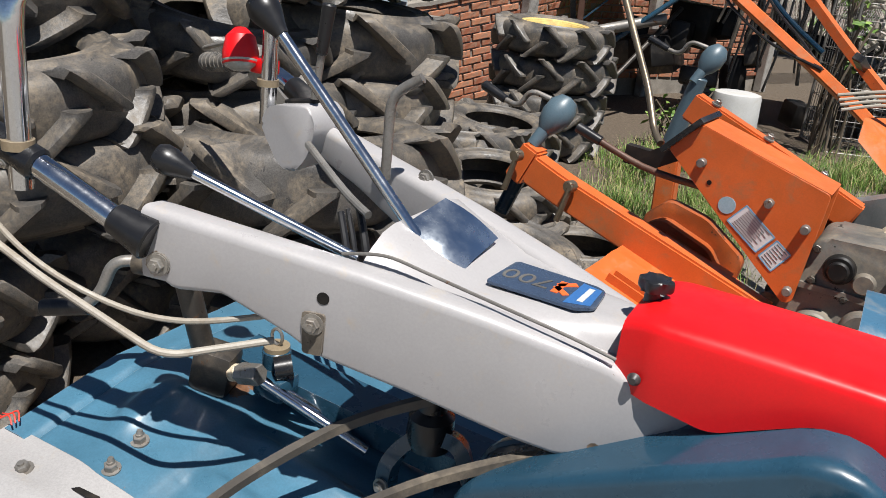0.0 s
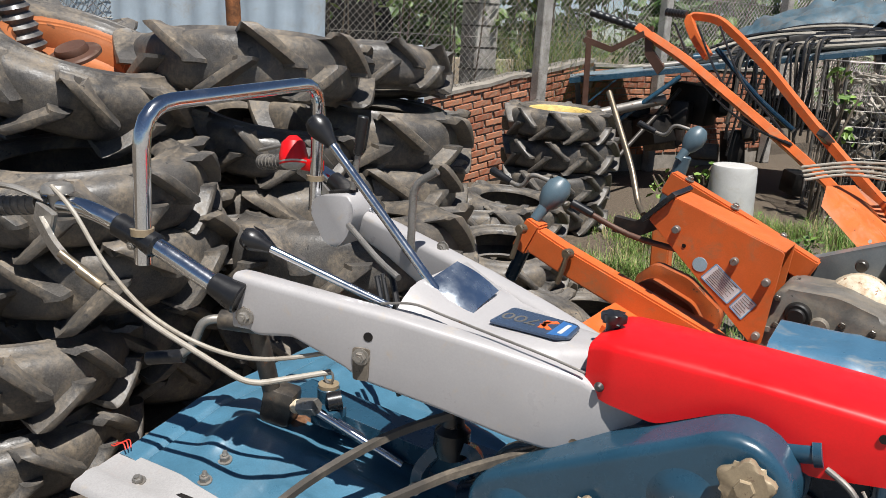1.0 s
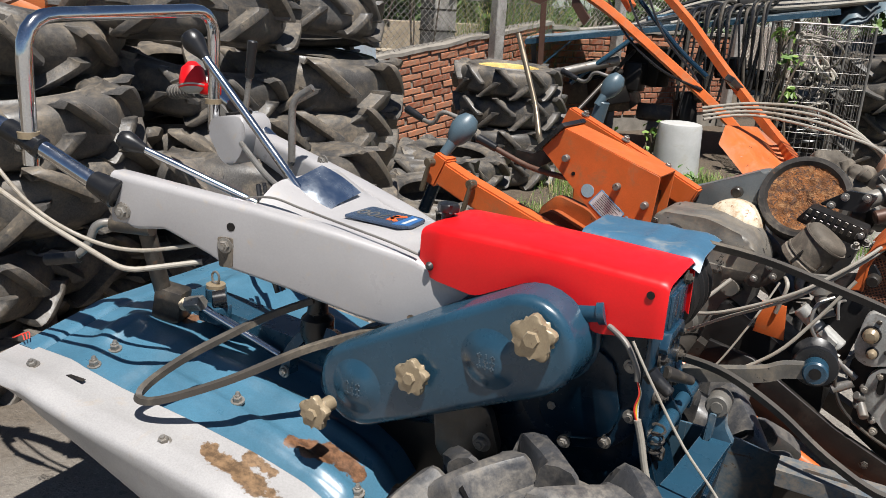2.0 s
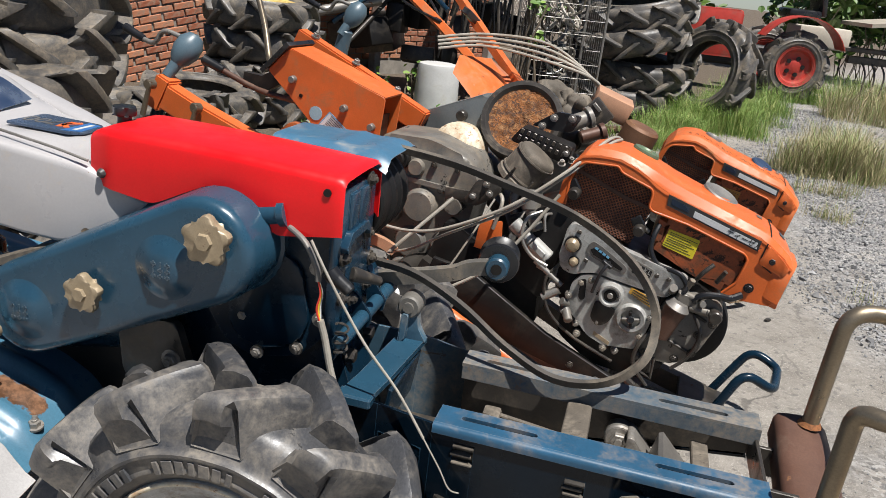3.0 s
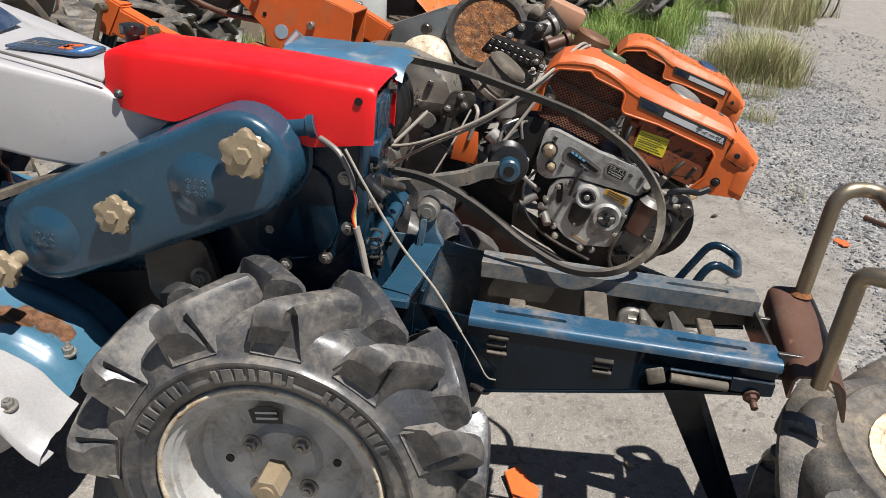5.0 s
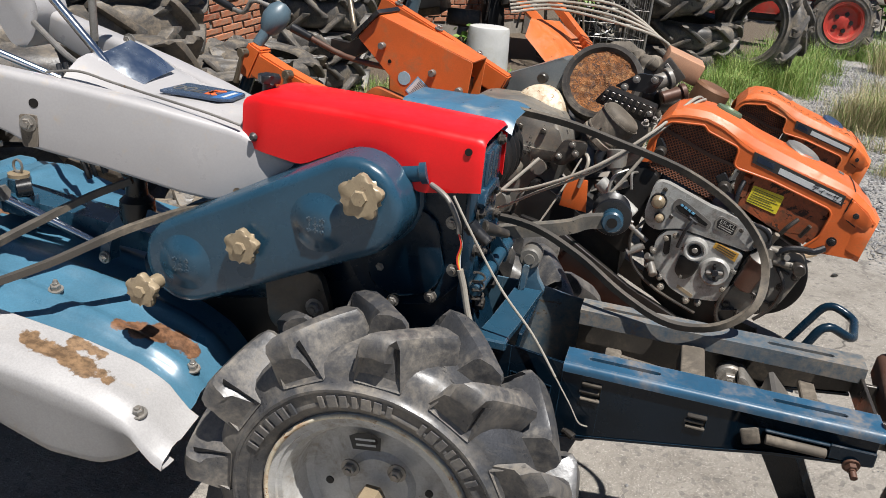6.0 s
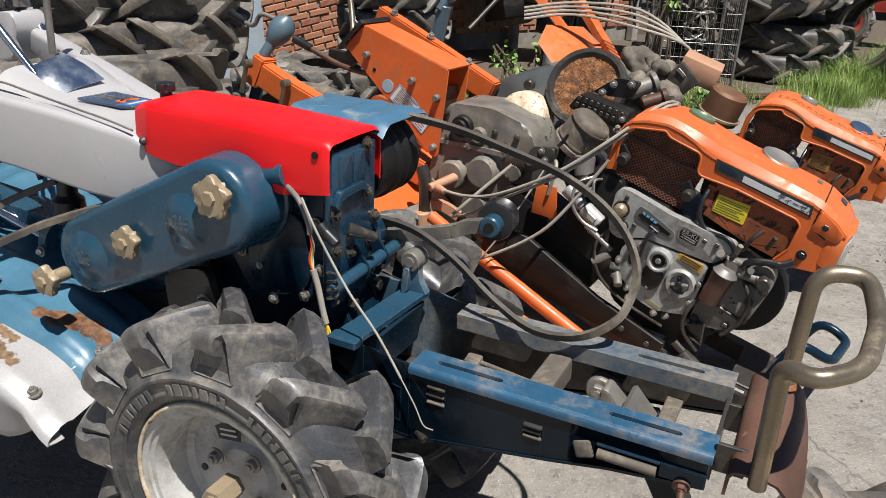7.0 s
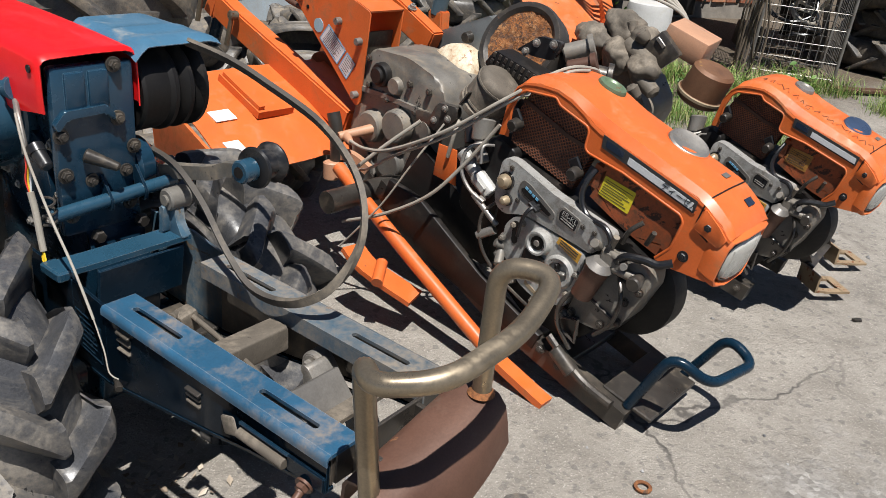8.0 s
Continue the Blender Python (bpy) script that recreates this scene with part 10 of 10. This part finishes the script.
def red_tractor():
    red_dull = surface("faded_red_paint", (0.42, 0.035, 0.022), 0.5, var=0.2, wear=RUST, amount=0.04, grime=(0.2, 0.1, 0.07), grime_amount=0.1)
    t = thing("compact_tractor", pose(6.45, 10.2, 0, 0, 0, -8), "faded red compact tractor with red wheel rims parked by the hedge", "tractor")
    for x, y, r in ((0.15, -0.45, 0.46), (0.15, 0.75, 0.46), (-1.35, -0.3, 0.34), (-1.35, 0.6, 0.34)):
        k = r / 0.60
        w = tyre_of("wheel", TYRES[3], t, "black tractor tyre with red rim", Matrix.Translation((x, y, r)) @ pose(0, 0, 0, 90) @ Matrix.Diagonal((k, k, k * 0.85, 1)), 3)
        bm = rim_disc(B(), 0.33, 0.27, Matrix(), 0.2)
        rim = part("rim", bm, red_dull, w, "red steel rim", 40)
        for i in range(5):
            a = i * 1.2566
            part("rim_hole", cyl(B(), (0.14 * math.cos(a), 0.14 * math.sin(a), 0.02), (0.14 * math.cos(a), 0.14 * math.sin(a), 0.06), 0.038, seg=12), void_black, rim)
    bm = B()
    prism(bm, round_poly([(-1.7, 0.45), (-1.72, 0.95), (-1.6, 1.05), (-0.5, 1.08), (-0.5, 0.45)], 0.06), "y", -0.05, 0.38, 0.03, 2)
    part("bonnet", bm, red_dull, t)
    bm = B()
    box(bm, (-0.4, 0.16, 0.5), (1.6, 0.36, 0.3), None, 0.03)
    part("body", bm, void_black, t)
    rows = [[(0.15 + 0.60 * math.cos(a), y, 0.50 + 0.60 * math.sin(a)) for y in (-0.60, -0.30)] for a in [0.4 + 0.2 * i for i in range(12)]]
    part("fender", sheet(B(), rows, 0.01), red_dull, t, "", 50)
    bm = B()
    box(bm, (0.55, 0.0, 0.85), (0.7, 0.5, 0.28), None, 0.03, 2)
    part("side_panel", bm, surface("dirty_cream_panel", (0.5, 0.46, 0.38), 0.55, var=0.15), t)
    bm = B()
    box(bm, (0.30, 0.15, 1.12), (0.45, 0.45, 0.12), None, 0.04, 2)
    box(bm, (0.52, 0.15, 1.30), (0.08, 0.45, 0.40), pose(0, 0, 0, 0, -10), 0.03, 2)
    part("driver_seat", bm, black_plastic, t)
    bm = B()
    box(bm, (1.6, -0.15, 0.62), (1.3, 0.08, 0.10), None, 0.01)
    box(bm, (1.2, -0.1, 0.75), (0.8, 0.3, 0.06), None, 0.01)
    rk = part("rear_rake", bm, bare_iron, t, "grey steel rake frame")
    for i in range(9):
        bm = B()
        x = 1.15 + 0.13 * i
        tube(bm, [(x, -0.18, 0.60), (x + 0.05, -0.26, 0.45), (x + 0.03, -0.30, 0.2), (x - 0.02, -0.30, 0.03)], 0.012, 7, 4)
        part("tine", bm, bare_iron, rk)
    bm = B()
    prism(bm, [(1.0, 1.05), (2.6, 1.30), (2.6, 1.34), (1.0, 1.10)], "y", -0.5, 0.4)
    part("tray", bm, surface("grey_plank", (0.34, 0.30, 0.24), 0.8, var=0.2), t)


red_tractor()

# ---- far hedge and trees closing the yard ----
def tree(x, y, h, seed):
    rnd = random.Random(seed)
    leaves("tree", "leafy green tree at the edge of the yard", "tree", [(x + rnd.uniform(-1.2, 1.2), y + rnd.uniform(-0.8, 0.8), h * rnd.uniform(0.25, 1.0), rnd.uniform(0.7, 1.3)) for _ in range(9)], 260, 0.22, (0.035, 0.075, 0.015), (0.10, 0.17, 0.03), seed)


for i, (x, y, h) in enumerate(((-3.0, 9.5, 3.2), (-0.8, 11.5, 3.5), (1.5, 13.0, 3.0), (4.0, 14.0, 3.4), (6.8, 14.5, 3.2), (9.5, 13.5, 3.5), (-5.5, 7.0, 3.4))):
    tree(x, y, h, 40 + i)

# ---- small things on the ground ----
tagged(part("stick", tube(B(), [(3.06, 2.19, 0.012), (3.10, 2.0, 0.016), (3.15, 1.80, 0.010)], 0.011, 8, 4), brown_rust, None, "dark brown stick lying on the gravel"), "", "stick")
bm = box(B(), (0, 0, 0), (0.20, 0.09, 0.012), None, 0.004)
ob = tagged(part("plastic_scrap", bm, pink_plastic, None, "flat pink plastic scrap on the gravel"), "", "scrap")
ob.matrix_basis = pose(4.5, 3.28, 0.012, 3, 4, 20)
for x, y, mt, s, lb in ((2.75, 1.94, orange_mark, 0.05, "orange dry leaf on the gravel"), (3.35, 1.55, tan_metal, 0.06, "tan wood chip on the gravel"), (1.05, 0.79, orange_mark, 0.07, "orange plastic cap on the ground"), (2.35, 2.22, bare_iron, 0.02, "small dark bolt on the concrete"), (3.9, 2.2, white_label, 0.04, "white paper scrap on the gravel"), (2.6, 0.75, tan_metal, 0.05, "small wood chip on the concrete"), (0.95, 0.62, blue_ink, 0.02, "blue plastic scrap in the dirt"), (1.3, 0.80, dull_brass, 0.015, "small brass ring in the dirt")):
    bm = B()
    prism(bm, [(-s, -s * 0.3), (-s * 0.2, -s * 0.55), (s, -s * 0.2), (s * 0.8, s * 0.35), (-s * 0.4, s * 0.5)], "z", 0, 0.006, 0.001, 1)
    ob = tagged(part("litter", bm, mt, None, lb), "", "litter")
    ob.matrix_basis = pose(x, y, ground_height(x, y) + 0.003, 4, -5, x * 90)
bm = lathe(B(), [(0.012, 0), (0.020, 0), (0.020, 0.003), (0.012, 0.003), (0.012, 0)], Matrix(), 20)
ob = tagged(part("washer", bm, rust, None, "rusty steel washer on the concrete"), "", "washer")
ob.matrix_basis = pose(1.744, 1.137, ground_height(1.744, 1.137) + 0.004)
bm = box(B(), (0, 0, 0), (0.75, 0.09, 0.025), None, 0.004)
ob = tagged(part("steel_strip", bm, brown_rust, None, "rusty steel strip lying by the grass"), "", "strip")
ob.matrix_basis = pose(3.12, 6.18, 0.03, 0, 0, 26)


def dry_leaves():
    """Small curled leaves and paper bits lying under the first machine."""
    rnd = random.Random(77)
    bm = B()
    for _ in range(90):
        x, y = rnd.gauss(0.72, 0.10), rnd.gauss(0.83, 0.07)
        s = rnd.uniform(0.006, 0.016)
        q = Euler((rnd.uniform(-0.5, 0.5), rnd.uniform(-0.5, 0.5), rnd.uniform(0, 6.28))).to_matrix()
        c = Vector((x, y, ground_height(x, y) + 0.006))
        vs = [bm.verts.new(c + q @ (Vector(p) * s)) for p in ((-1, 0, 0.15), (-0.2, -0.5, 0), (0.9, 0, 0.2), (-0.1, 0.45, 0.05))]
        bm.faces.new((vs[0], vs[1], vs[2])), bm.faces.new((vs[0], vs[2], vs[3]))
    m, t, b = nodes_of("dry_leaf")
    t.links.new(mix_of(t, t.nodes.new("ShaderNodeNewGeometry").outputs["Random Per Island"], (0.14, 0.09, 0.05), (0.46, 0.40, 0.32)), b.inputs["Base Color"])
    b.inputs["Roughness"].default_value = 0.8
    tagged(part("dry_leaves", bm, m, None, "dry curled leaves and paper bits on the ground", 0, "stuff"), "", "leaves")


dry_leaves()


def stones():
    """Loose gravel, thicker towards the track."""
    rnd = random.Random(31)
    mt, t, b = nodes_of("loose_stone")
    isl = t.nodes.new("ShaderNodeNewGeometry").outputs["Random Per Island"]
    t.links.new(mix_of(t, isl, (0.10, 0.10, 0.102), (0.33, 0.325, 0.318)), b.inputs["Base Color"])
    b.inputs["Roughness"].default_value = 0.9
    base = [Vector(p).normalized() for p in ((1, 0, 0), (-1, 0, 0), (0, 1, 0), (0, -1, 0), (0, 0, 1), (0, 0, -1))]
    tri = ((0, 2, 4), (2, 1, 4), (1, 3, 4), (3, 0, 4), (2, 0, 5), (1, 2, 5), (3, 1, 5), (0, 3, 5))
    verts, faces = [], []
    made = 0
    while made < 60000:
        x, y = rnd.uniform(0.9, 8.0), rnd.uniform(0.2, 9.0)
        w = x - 0.42 * y + 0.45 * noise.noise(Vector((x * 0.9, y * 0.9, 7)))
        keep = min(1.0, max(0.015, (w - 1.5) / 0.35)) * min(1.0, max(0.16, (3.1 - w) / 0.5)) * (0.35 + 0.65 * min(1.0, max(0.0, 0.5 + 1.6 * noise.noise(Vector((x * 2.3, y * 2.3, 4))))))
        if rnd.random() > keep or 0.8 * y - x > 1.9:
            continue
        s = min(0.024, 0.003 + rnd.expovariate(330)) * (1.0 if w > 1.7 else 0.6)
        q = Euler((rnd.uniform(0, 6), rnd.uniform(0, 6), rnd.uniform(0, 6))).to_matrix()
        z = ground_height(x, y) + s * 0.25
        i = len(verts)
        for v in base:
            p = q @ Vector((v.x * rnd.uniform(0.7, 1.3), v.y * rnd.uniform(0.7, 1.2), v.z * rnd.uniform(0.5, 0.9)))
            verts.append((x + p.x * s, y + p.y * s, z + p.z * s * 0.8))
        faces += [(i + a, i + b2, i + c) for a, b2, c in tri]
        made += 1
    me = bpy.data.meshes.new("gravel")
    me.from_pydata(verts, [], faces)
    tagged(part_of("gravel", me, mt, None, "loose grey gravel stones on the yard", 0, "stuff"), "", "gravel")


stones()
